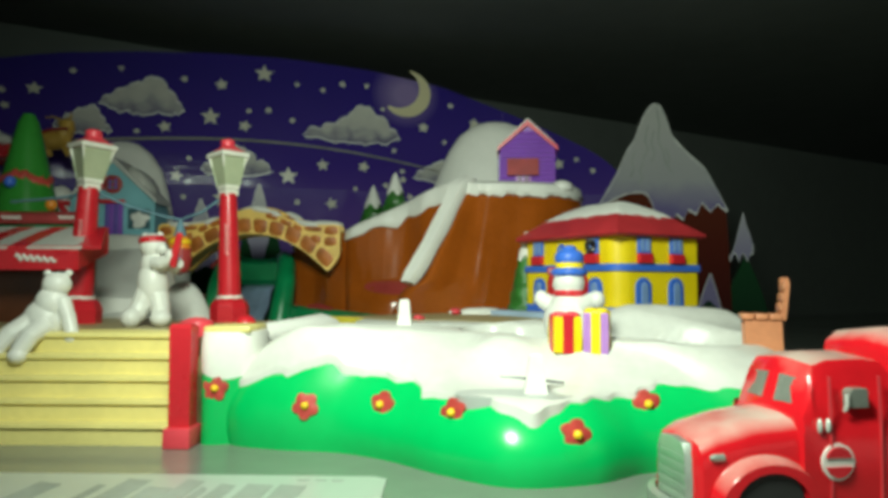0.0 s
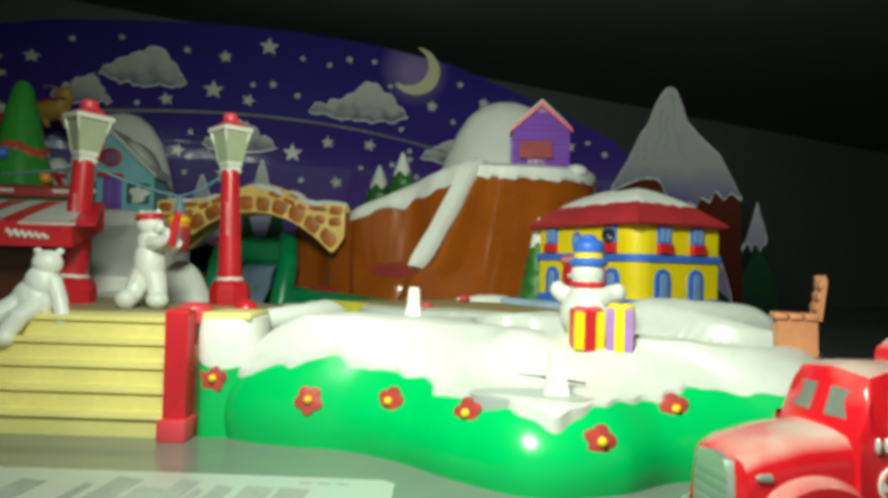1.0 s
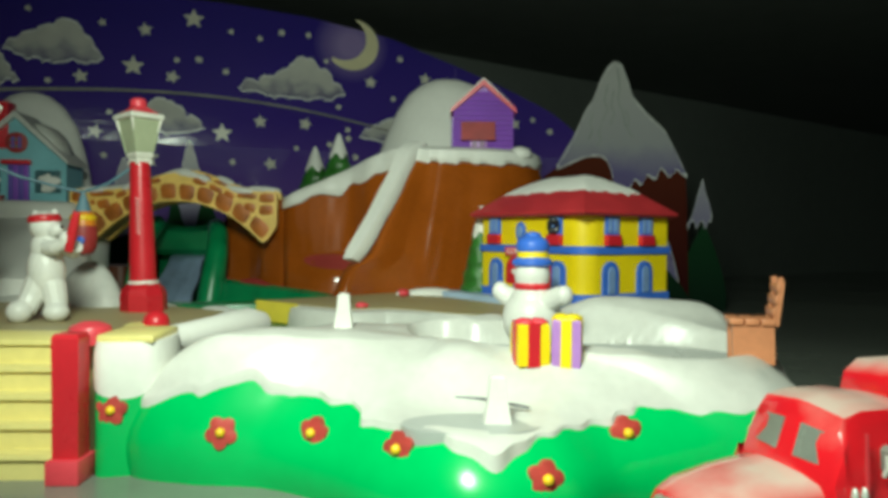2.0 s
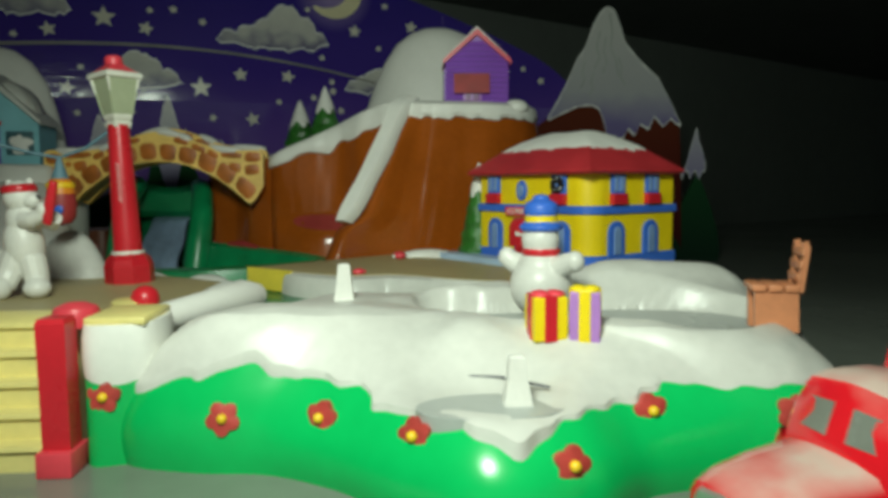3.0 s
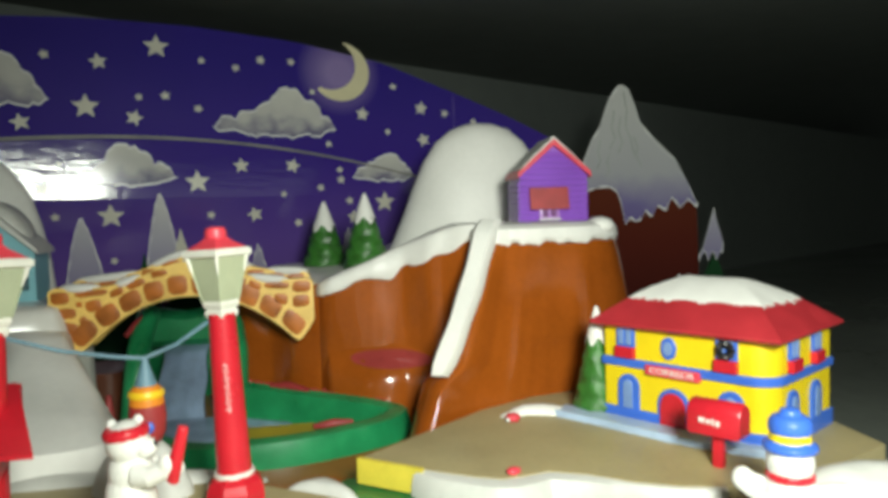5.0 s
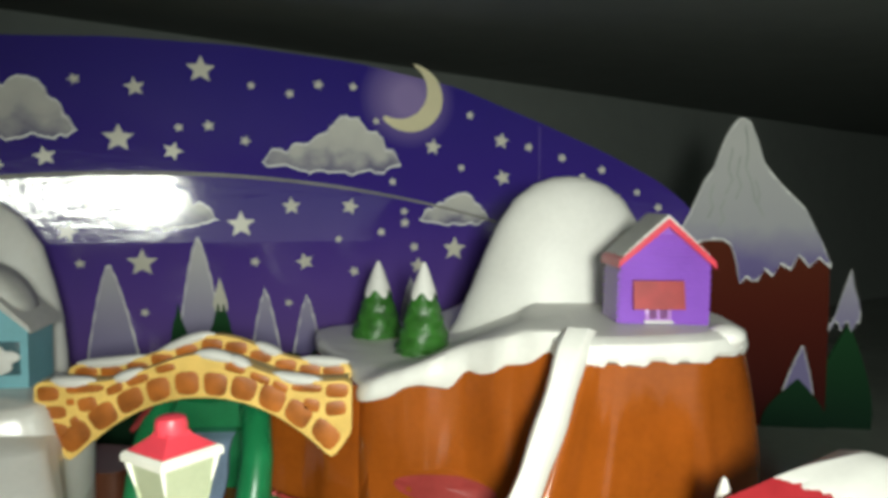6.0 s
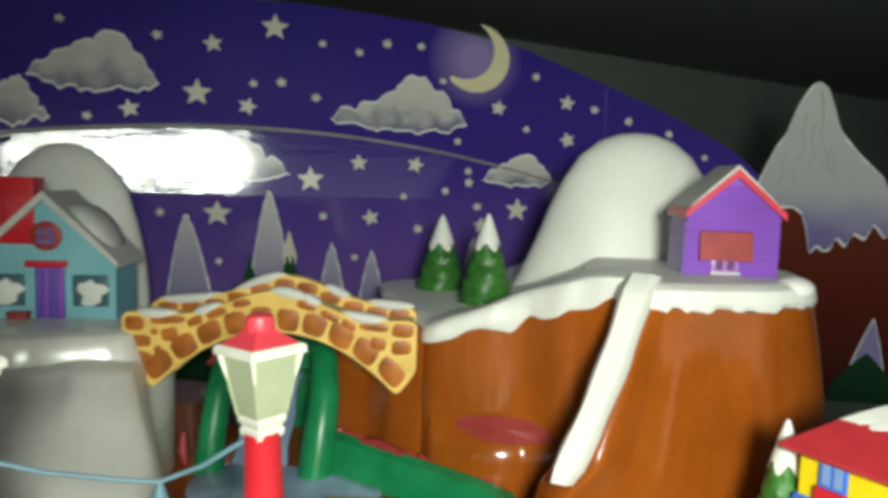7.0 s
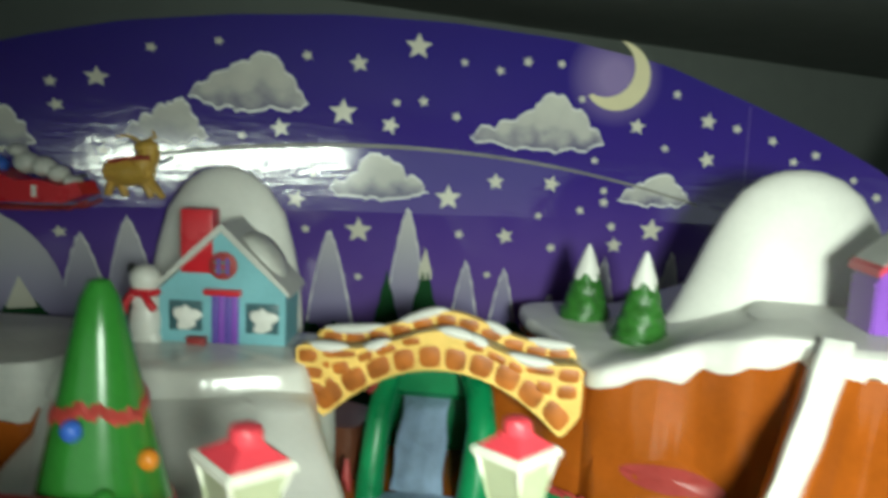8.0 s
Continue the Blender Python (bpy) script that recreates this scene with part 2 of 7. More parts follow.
def part(name, bm, material, parent=None, label="", smooth=True):
    """Links a bmesh as one mesh object, under a thing or a part."""
    me = bpy.data.meshes.new(name)
    bmesh.ops.recalc_face_normals(bm, faces=bm.faces)
    bm.to_mesh(me)
    bm.free()
    for m in material if isinstance(material, (list, tuple)) else [material]:
        me.materials.append(m)
    me.polygons.foreach_set("use_smooth", [smooth] * len(me.polygons))
    ob = new(name, me)
    if parent:
        ob.parent = parent
    if label:
        ob["label"] = label
    if smooth:
        sharpen(me)
    return ob


def sharpen(me, degrees=38):
    """Marks hard creases so that smooth shading keeps corners."""
    bm = bmesh.new()
    bm.from_mesh(me)
    lim = radians(degrees)
    for e in bm.edges:
        if len(e.link_faces) == 2 and e.calc_face_angle(0) > lim:
            e.smooth = False
    bm.to_mesh(me)
    bm.free()


def thing(name, x, y, z, label, category, group="", kind="", turn=0):
    ob = new(name)
    ob.matrix_basis = pose(x, y, z, 0, 0, turn)
    ob.empty_display_size = 0.01
    return tagged(ob, label, category, group, kind)


def box(bm, x0, x1, y0, y1, z0, z1, bevel=0.0, slot=0, turn=None):
    r = bmesh.ops.create_cube(bm, size=1)
    vs = r["verts"]
    bmesh.ops.scale(bm, vec=(x1 - x0, y1 - y0, z1 - z0), verts=vs)
    if turn:
        bmesh.ops.rotate(bm, cent=(0, 0, 0), matrix=turn, verts=vs)
    bmesh.ops.translate(bm, vec=((x0 + x1) / 2, (y0 + y1) / 2, (z0 + z1) / 2), verts=vs)
    faces = {f for v in vs for f in v.link_faces}
    for f in faces:
        f.material_index = slot
    if bevel:
        es = list({e for v in vs for e in v.link_edges})
        out = bmesh.ops.bevel(bm, geom=es, offset=bevel, segments=2, affect="EDGES", profile=0.5)
        for f in out["faces"]:
            f.material_index = slot
    return bm


def rings(bm, loops, cap_start=True, cap_end=True, slot=0):
    """Skins closed loops of equal length."""
    made = [[bm.verts.new(p) for p in loop] for loop in loops]
    n = len(made[0])
    for a, b in zip(made, made[1:]):
        for i in range(n):
            f = bm.faces.new((a[i], a[(i + 1) % n], b[(i + 1) % n], b[i]))
            f.material_index = slot
    for flag, loop in ((cap_start, made[0][::-1]), (cap_end, made[-1])):
        if flag:
            f = bm.faces.new(loop)
            f.material_index = slot
    return bm


def lathe(bm, profile, cx=0, cy=0, n=24, sx=1.0, sy=1.0, slot=0, spin=0.0):
    """Turns (radius, z) rows round an upright axis."""
    loops = []
    for r, z in profile:
        loops.append([(cx + sx * max(r, 1e-5) * math.cos(spin + 2 * math.pi * i / n), cy + sy * max(r, 1e-5) * math.sin(spin + 2 * math.pi * i / n), z) for i in range(n)])
    return rings(bm, loops, slot=slot)


def ball(bm, x, y, z, rx, ry=None, rz=None, slot=0, turn=None, sub=3):
    r = bmesh.ops.create_icosphere(bm, subdivisions=sub, radius=1)
    vs = r["verts"]
    bmesh.ops.scale(bm, vec=(rx, ry or rx, rz or rx), verts=vs)
    if turn:
        bmesh.ops.rotate(bm, cent=(0, 0, 0), matrix=turn, verts=vs)
    bmesh.ops.translate(bm, vec=(x, y, z), verts=vs)
    for f in {f for v in vs for f in v.link_faces}:
        f.material_index = slot
    return bm


def tube(bm, pts, radii, n=12, slot=0):
    """A round limb along points, with its own radius at each."""
    pts = [Vector(p) for p in pts]
    if not isinstance(radii, (list, tuple)):
        radii = [radii] * len(pts)
    loops = []
    side = None
    for i, p in enumerate(pts):
        d = (pts[min(i + 1, len(pts) - 1)] - pts[max(i - 1, 0)]).normalized()
        if side is None:
            side = d.orthogonal().normalized()
        side = (side - d * side.dot(d)).normalized()
        up = d.cross(side)
        loops.append([p + radii[i] * (math.cos(2 * math.pi * k / n) * side + math.sin(2 * math.pi * k / n) * up) for k in range(n)])
    return rings(bm, loops, slot=slot)


def slab(bm, outline, z0, z1, bevel=0.0, slot=0):
    """An upright prism over a plan outline, with a softened upper edge."""
    loops = [[(x, y, z0) for x, y in outline]]
    if bevel:
        cx = sum(p[0] for p in outline) / len(outline)
        cy = sum(p[1] for p in outline) / len(outline)
        loops.append([(x, y, z1 - bevel) for x, y in outline])
        loops.append([(x + (cx - x) * bevel * 4, y + (cy - y) * bevel * 4, z1 - bevel * 0.3) for x, y in outline])
        loops.append([(x + (cx - x) * bevel * 14, y + (cy - y) * bevel * 14, z1) for x, y in outline])
    else:
        loops.append([(x, y, z1) for x, y in outline])
    return rings(bm, loops, slot=slot)


def smooth_outline(points, per=8, closed=True):
    """A Catmull-Rom curve through plan points."""
    out = []
    n = len(points)
    for i in range(n if closed else n - 1):
        p = [Vector((*points[(i + k) % n if closed else min(max(i + k, 0), n - 1)], 0)) for k in (-1, 0, 1, 2)]
        for s in range(per):
            t = s / per
            q = 0.5 * ((2 * p[1]) + (p[2] - p[0]) * t + (2 * p[0] - 5 * p[1] + 4 * p[2] - p[3]) * t * t + (3 * p[1] - p[0] - 3 * p[2] + p[3]) * t ** 3)
            out.append((q.x, q.y))
    return out


def lerp_rows(rows, x):
    """A height read off (x, height) rows."""
    return float(np.interp(x, [r[0] for r in rows], [r[1] for r in rows]))


def mound(bm, outline, cx, cy, z0, height, steps=10, power=2.0, wobble=0.0, rough_size=0.02, slot=0):
    """A rounded hill over a plan outline, highest at its centre."""
    loops = []
    for k in range(steps + 1):
        s = 1 - k / steps * 0.98
        z = height * (1 - s ** power) ** 0.75
        loop = []
        for x, y in outline:
            px, py = cx + (x - cx) * s, cy + (y - cy) * s
            w = wobble * noise.noise(Vector((px, py, 0.3)) / rough_size) * (1 - s * 0.5)
            loop.append((px, py, z0 + max(0.0, z + (w if k else 0))))
        loops.append(loop)
    return rings(bm, loops, slot=slot)


# ---- setting ----
def structure(name, bm, mat, label, category):
    return tagged(part(name, bm, mat, smooth=False), label, category, kind="structure")


bm = bmesh.new()
box(bm, -1.3, 2.8, -1.0, 2.8, -0.03, 0.0)
structure("table_top", bm, TABLE, "smooth grey laminate table top under the toy village", "table top")

# the wall behind runs slantwise to the display
turn = Matrix.Rotation(math.atan2(0.645, 1.01), 3, "Z")
bm = bmesh.new()
box(bm, 0.479 - 2.15, 0.479 + 2.15, 1.4325 - 0.02, 1.4325 + 0.02, -0.02, 0.50, turn=turn)
structure("wall_back", bm, WALL, "plain dark grey wall behind the display", "wall")
bm = bmesh.new()
box(bm, -1.3, 2.8, -1.0, 2.8, 0.375, 0.40)
structure("ceiling", bm, CEILING, "dark grey board over the shelf", "ceiling")
bm = bmesh.new()
box(bm, -1.33, -1.30, -1.0, 2.8, -0.03, 0.40)
structure("wall_left", bm, WALL, "plain dark grey wall closing the shelf", "wall")
bm = bmesh.new()
box(bm, 2.8, 2.83, -1.0, 2.8, -0.03, 0.40)
structure("wall_right", bm, WALL, "plain dark grey wall closing the shelf", "wall")


# ---- printed backdrop ----
SKY_TOP = [(-0.64, 0.20), (-0.52, 0.252), (-0.425, 0.298), (-0.366, 0.318), (-0.2985, 0.331), (-0.2218, 0.3388), (-0.1356, 0.340), (-0.0413, 0.334), (0.048, 0.319), (0.1257, 0.2905), (0.187, 0.265), (0.243, 0.237), (0.27, 0.215), (0.31, 0.17)]


FOLD = 0.182


def slot_z(x):
    return 0.236 - 0.53 * (x + 0.18) ** 2


# the card's plan: how steeply it bends forward along its length, summed from its right end
BEND_X = np.linspace(-0.66, 0.22, 221)
steep = np.interp(BEND_X, [-0.66, -0.45, -0.36, -0.33, -0.28, -0.24, -0.215, -0.1, 0.0, 0.1, 0.22], [0.88, 0.67, 0.586, 0.541, 0.444, 0.373, 0.331, 0.300, 0.215, 0.120, 0.0])
BEND_Y = 0.90 - np.concatenate([np.cumsum(((steep[1:] + steep[:-1]) / 2 * 0.004)[::-1])[::-1], [0.0]])


def back_y(x, z=0.0):
    """The curved card stands upright below its slot and leans back a little over it and towards its foot."""
    if x > 0.22:
        y = 0.90 - 0.5 * (x - 0.22) ** 2
    else:
        s = min(1.0, max(0.0, (0.12 - x) / 0.22))
        y = float(np.interp(x, BEND_X, BEND_Y)) - 0.0085 * s * s * (3 - 2 * s)
    slot = max(FOLD, slot_z(x))
    return y + 0.110 * max(0.0, FOLD - z) + 0.020 * min(max(0.0, z - FOLD), slot - FOLD) + 0.06 * max(0.0, z - slot)


def smooth_rows(rows, x):
    xs, zs = np.array([r[0] for r in rows]), np.array([r[1] for r in rows])
    k = [-0.012, -0.006, 0, 0.006, 0.012]
    return float(np.mean([np.interp(x + d, xs, zs) for d in k]))


def card(name, x0, x1, top, low, off, mat, parent=None, n=60, rows=1, thick=0.0, label=""):
    """A flat printed shape lying on the curved card, between two height curves."""
    bm = bmesh.new()
    grid = []
    for i in range(n + 1):
        x = x0 + (x1 - x0) * i / n
        zt, zl = top(x), low(x)
        zt = max(zt, zl + 1e-5)
        grid.append([bm.verts.new((x, back_y(x, zl + (zt - zl) * k / rows) - off, zl + (zt - zl) * k / rows)) for k in range(rows + 1)])
    for a, b in zip(grid, grid[1:]):
        for k in range(rows):
            bm.faces.new((a[k], b[k], b[k + 1], a[k + 1]))
    if thick:
        out = bmesh.ops.extrude_face_region(bm, geom=bm.faces[:])
        bmesh.ops.translate(bm, vec=(0, thick, 0), verts=[v for v in out["geom"] if isinstance(v, bmesh.types.BMVert)])
    return part(name, bm, mat, parent, label)


backdrop = thing("backdrop", -0.1, 0.85, 0.0, "curved card backdrop printed with a starry violet night sky", "backdrop", kind="structure")
inv = backdrop.matrix_basis.inverted()


def on_back(ob):
    ob.parent = backdrop
    ob.matrix_parent_inverse = inv
    return ob


bm = bmesh.new()
grid = []
for i in range(401):
    x = -0.64 + 0.95 * i / 400
    top = smooth_rows(SKY_TOP, x)
    fold, slot = min(FOLD, top - 0.002), min(max(FOLD + 0.001, slot_z(x)), top - 0.001)
    zs = [fold * k / 4 for k in range(4)] + [fold + (slot - fold) * k / 8 for k in range(8)] + [slot + (top - slot) * k / 4 for k in range(5)]
    grid.append([bm.verts.new((x, back_y(x, z), z)) for z in zs])
for a, b in zip(grid, grid[1:]):
    for k in range(len(a) - 1):
        bm.faces.new((a[k], b[k], b[k + 1], a[k + 1]))
out = bmesh.ops.extrude_face_region(bm, geom=bm.faces[:])
bmesh.ops.translate(bm, vec=(0, 0.002, 0), verts=[v for v in out["geom"] if isinstance(v, bmesh.types.BMVert)])
on_back(part("sky_panel", bm, SKY, None, "", smooth=False))


def rail_top(x):
    return slot_z(x) + 0.0024 * (1 - 0.7 * (x + 0.345) / 0.43)


on_back(card("slot_edge", -0.345, 0.085, rail_top, lambda x: slot_z(x) - 0.0012, 0.0024, SLOT, n=60, label="grey arched slot edge"))
on_back(card("card_seam", 0.1256, 0.1262, lambda x: 0.287, lambda x: 0.200, 0.0006, SEAM, n=2, label="thin upright seam of the card"))


def flat(name, loops, off, mat, label=""):
    """A printed figure on the card from quads between two point rows, or from one outline."""
    bm = bmesh.new()
    if len(loops) == 2:
        a, b = ([bm.verts.new((x, back_y(x, z) - off, z)) for x, z in row] for row in loops)
        for i in range(len(a) - 1):
            bm.faces.new((a[i], a[i + 1], b[i + 1], b[i]))
    else:
        row = loops[0]
        cx, cz = sum(p[0] for p in row) / len(row), sum(p[1] for p in row) / len(row)
        c = bm.verts.new((cx, back_y(cx, cz) - off, cz))
        v = [bm.verts.new((x, back_y(x, z) - off, z)) for x, z in row]
        for i in range(len(v)):
            bm.faces.new((c, v[i], v[(i + 1) % len(v)]))
    return on_back(part(name, bm, mat, None, label, smooth=False))


def star(x, z, r, lean):
    pts = []
    for i in range(10):
        a = math.pi / 2 + i * math.pi / 5 + lean
        q = r if i % 2 == 0 else r * 0.45
        pts.append((x + q * math.cos(a), z + q * math.sin(a)))
    flat("star", [pts], 0.0009, PRINT_STAR)


BIG_STARS = [(-0.1614, 0.3185), (-0.2175, 0.262), (-0.2027, 0.1666), (-0.1316, 0.1962), (0.0463, 0.1741)]
MID_STARS = [(-0.3803, 0.2755), (-0.2634, 0.2465), (-0.1808, 0.2535), (-0.207, 0.3015), (-0.093, 0.2113), (-0.0456, 0.2114), (-0.0824, 0.1649), (0.0261, 0.2646), (0.0894, 0.2723), (0.0909, 0.2388), (-0.2504, 0.191), (0.0139, 0.1595), (0.1979, 0.2216)]
SMALL_STARS = [(-0.4054, 0.2702), (-0.402, 0.254), (-0.3494, 0.3002), (-0.3074, 0.3096), (-0.2459, 0.3044), (-0.3758, 0.2234), (-0.2901, 0.2392), (-0.1767, 0.2721), (-0.1555, 0.2745), (-0.1285, 0.2637), (-0.1244, 0.3085), (-0.0947, 0.3039), (-0.0721, 0.313), (-0.0436, 0.3132), (-0.0239, 0.285), (0.0598, 0.2942), (0.1154, 0.2673), (0.0523, 0.2468), (-0.0094, 0.2333)]
MORE_STARS = [(0.1476, 0.2581), (0.1859, 0.2476), (-0.2382, 0.2118), (0.0008, 0.2075), (0.0016, 0.1975), (-0.019, 0.1896), (-0.055, 0.1837), (-0.1215, 0.1654), (-0.0421, 0.1556), (-0.2434, 0.1669), (-0.2028, 0.127), (-0.4013, 0.1636), (0.0099, 0.1762), (-0.0959, 0.1301), (0.22, 0.2272), (0.2406, 0.2131), (0.1674, 0.2407), (-0.43, 0.222)]
for i, (x, z) in enumerate(BIG_STARS):
    star(x, z, 0.0112, 0.25 * math.sin(i * 3.1))
for i, (x, z) in enumerate(MID_STARS):
    star(x, z, 0.0078, 0.3 * math.sin(i * 2.3))
for i, (x, z) in enumerate(SMALL_STARS + MORE_STARS):
    star(x, z, 0.0044 + 0.0006 * math.sin(i * 1.7), 0.4 * math.sin(i * 1.9))


def cloud(x0, x1, z0, z1, bumps):
    """A printed cumulus with a pale rim and a shaded foot."""
    w, h = x1 - x0, z1 - z0

    def top(x, grow=0.0):
        u = (x - x0) / w
        best = 0.10
        for cu, cz, r in bumps:
            d = (u - cu) / r
            if abs(d) < 1:
                best = max(best, cz + r * w / h * math.sqrt(1 - d * d))
        fade = min(1.0, max(0.0, min(u, 1 - u) * 14) + 0.05)
        ruffle = 0.07 * noise.noise(Vector((u * 17, x0 * 90, 0.3))) + 0.035 * noise.noise(Vector((u * 45, x0 * 70, 1.3)))
        return z0 + h * 0.10 + h * min(0.93, (best - 0.10 + ruffle)) * fade + grow

    def low(x, grow=0.0):
        u = (x - x0) / w
        return z0 + h * (0.20 - 0.20 * math.sin(math.pi * u) ** 0.6 + 0.10 * noise.noise(Vector((u * 9, x0 * 50, 2.1))) + 0.05 * noise.noise(Vector((u * 27, x0 * 40, 3.7)))) - grow

    on_back(card("cloud_rim", x0 - 0.0014, x1 + 0.0014, lambda x: top(min(max(x, x0), x1), 0.0016), lambda x: low(min(max(x, x0), x1), 0.0016), 0.0008, PRINT_RIM, n=70, rows=2))
    ob = card("cloud", x0, x1, lambda x: top(x), lambda x: low(x), 0.0012, cloud_print(z0, h), n=110, rows=4)
    on_back(ob)


BUMPS = [(0.14, 0.16, 0.12), (0.30, 0.34, 0.13), (0.46, 0.52, 0.14), (0.62, 0.62, 0.16), (0.76, 0.40, 0.13), (0.90, 0.15, 0.10)]
BUMPS_LOW = [(0.13, 0.08, 0.11), (0.28, 0.16, 0.12), (0.44, 0.30, 0.13), (0.60, 0.56, 0.15), (0.74, 0.42, 0.13), (0.90, 0.14, 0.10)]
cloud(-0.3275, -0.2435, 0.259, 0.307, BUMPS)
cloud(-0.1172, -0.0015, 0.241, 0.290, BUMPS_LOW)
cloud(-0.2275, -0.1465, 0.194, 0.233, [(0.12, 0.1, 0.11), (0.28, 0.2, 0.13), (0.46, 0.55, 0.17), (0.62, 0.45, 0.13), (0.80, 0.18, 0.14), (0.93, 0.05, 0.07)])
cloud(0.0150, 0.0785, 0.1965, 0.224, BUMPS)
cloud(-0.3645, -0.313, 0.232, 0.268, BUMPS)
cloud(-0.460, -0.412, 0.222, 0.255, BUMPS)

# crescent moon
mx, mz, mr = 0.0045, 0.307, 0.0300
outer = [(mx + mr * math.cos(a), mz + mr * math.sin(a)) for a in np.linspace(radians(84), radians(-140), 30)]
inner = [(mx - 0.0095 + 0.0255 * math.cos(a), mz + 0.0065 + 0.0255 * math.sin(a)) for a in np.linspace(radians(62), radians(-122), 30)]
inner[0], inner[-1] = outer[0], (outer[-1][0] + 0.0001, outer[-1][1] + 0.0001)
flat("moon", [outer, inner], 0.0014, MOON, "cream crescent moon")


def frost_tree(x, z1, w, z0=0.085, lean=0.0):
    h = z1 - z0

    def top(q):
        u = abs(q - x - lean) / w
        return z0 + h * max(0.0, 1 - u ** 1.45) + 0.0016 * math.sin(q * 1900)

    on_back(card("tree_rim", x - w - 0.0013, x + w + 0.0013, lambda q: z0 + (h + 0.0018) * max(0.0, 1 - (abs(q - x - lean) / (w + 0.0013)) ** 1.45) + 0.0016 * math.sin(q * 1900), lambda q: z0, 0.0013 + 0.0003 * math.sin(x * 90), PRINT_RIM, n=26, rows=2))
    on_back(card("frosted_tree", x - w, x + w, top, lambda q: z0, 0.0020 + 0.0003 * math.sin(x * 90), FROST, n=26, rows=2))


for x, z1, w in [(-0.3900, 0.161, 0.017), (-0.3625, 0.173, 0.019), (-0.2254, 0.1645, 0.0175), (-0.1635, 0.185, 0.018), (-0.1144, 0.1405, 0.011), (-0.0814, 0.134, 0.0105), (-0.0399, 0.1115, 0.008), (0.0074, 0.146, 0.0125), (0.0678, 0.153, 0.013), (0.10, 0.14, 0.012)]:
    frost_tree(x, z1, w)


def dark_tree(x, z1, w, z0, off=0.0034):
    h = z1 - z0
    on_back(card("fir_print", x - w, x + w, lambda q: z0 + h * max(0.0, 1 - abs(q - x) / w) + 0.0018 * math.sin(q * 1400), lambda q: z0, off, DARK_TREE, n=24, rows=2))


for x, z1, w, z0 in [(-0.1790, 0.133, 0.0120, 0.08), (-0.1480, 0.1420, 0.0150, 0.08), (-0.365, 0.118, 0.025, 0.03), (-0.335, 0.13, 0.02, 0.03)]:
    dark_tree(x, z1, w, z0)
on_back(card("fir_print", -0.245, -0.040, lambda q: 0.0800 + 0.0075 * abs(math.sin(q * 150)) + 0.0012 * math.sin(q * 900), lambda q: 0.001, 0.0030, DARK_TREE, n=90, rows=3, label="row of dark firs along the card's foot"))
on_back(card("frosted_tree", -0.1535, -0.1425, lambda q: 0.1330 + 0.021 * max(0.0, 1 - abs(q + 0.148) / 0.0055), lambda q: 0.1285 + 0.004 * math.sin(q * 1500), 0.0038, PRINT_STAR, n=16))

# printed mountain beside the sky, cut to its own outline
PEAK_TOP = [(0.250, 0.172), (0.269, 0.206), (0.2829, 0.2373), (0.2915, 0.2493), (0.302, 0.277), (0.3089, 0.289), (0.315, 0.2960), (0.3202, 0.2968), (0.3266, 0.2925), (0.3335, 0.274), (0.3385, 0.2551), (0.3535, 0.236), (0.3765, 0.2125), (0.393, 0.178), (0.4005, 0.162)]
PEAK_LOW = [(0.250, 0.1695), (0.2832, 0.1845), (0.300, 0.1855), (0.309, 0.180), (0.3145, 0.166), (0.320, 0.1425), (0.326, 0.150), (0.331, 0.146), (0.337, 0.1465), (0.342, 0.158), (0.350, 0.150), (0.356, 0.163), (0.366, 0.157), (0.372, 0.172), (0.382, 0.160), (0.390, 0.169), (0.4005, 0.1605)]
ROCK_TOP = [(0.235, 0.160), (0.27, 0.185), (0.30, 0.190), (0.33, 0.175), (0.37, 0.176), (0.395, 0.170), (0.402, 0.155), (0.406, 0.10), (0.411, 0.03), (0.413, 0.001)]
on_back(card("mountain_rock", 0.235, 0.413, lambda x: lerp_rows(ROCK_TOP, x), lambda x: 0.0, 0.0030, PEAK_ROCK, n=60, rows=6, thick=0.002, label="brown rock print of the mountain"))
on_back(card("mountain_rim", 0.249, 0.4020, lambda x: lerp_rows(PEAK_TOP, x) + 0.0017, lambda x: lerp_rows(PEAK_LOW, x) - 0.0019, 0.0040, PRINT_RIM, n=90, rows=2))
on_back(card("mountain_snow", 0.250, 0.4005, lambda x: lerp_rows(PEAK_TOP, x) + 0.0022 * noise.noise(Vector((x * 190, 0.4, 0.0))) - 0.0004, lambda x: lerp_rows(PEAK_LOW, x) + 0.0020 * noise.noise(Vector((x * 260, 1.4, 0.0))), 0.0046, PEAK_SNOW, n=160, rows=10, label="snowy violet-shaded peak"))
for pts in ([(0.3205, 0.290), (0.3235, 0.268), (0.321, 0.252), (0.327, 0.236), (0.330, 0.218)], [(0.309, 0.270), (0.305, 0.250), (0.309, 0.240), (0.302, 0.226)], [(0.292, 0.236), (0.288, 0.224), (0.291, 0.214), (0.286, 0.204)], [(0.330, 0.240), (0.334, 0.228), (0.332, 0.218), (0.338, 0.206)], [(0.316, 0.262), (0.313, 0.246), (0.317, 0.234), (0.312, 0.222)], [(0.302, 0.222), (0.298, 0.212), (0.301, 0.203), (0.296, 0.196)]):
    flat("crease_line", [[(x - 0.0006, z) for x, z in pts], [(x + 0.0008, z) for x, z in pts]], 0.0050, INK)
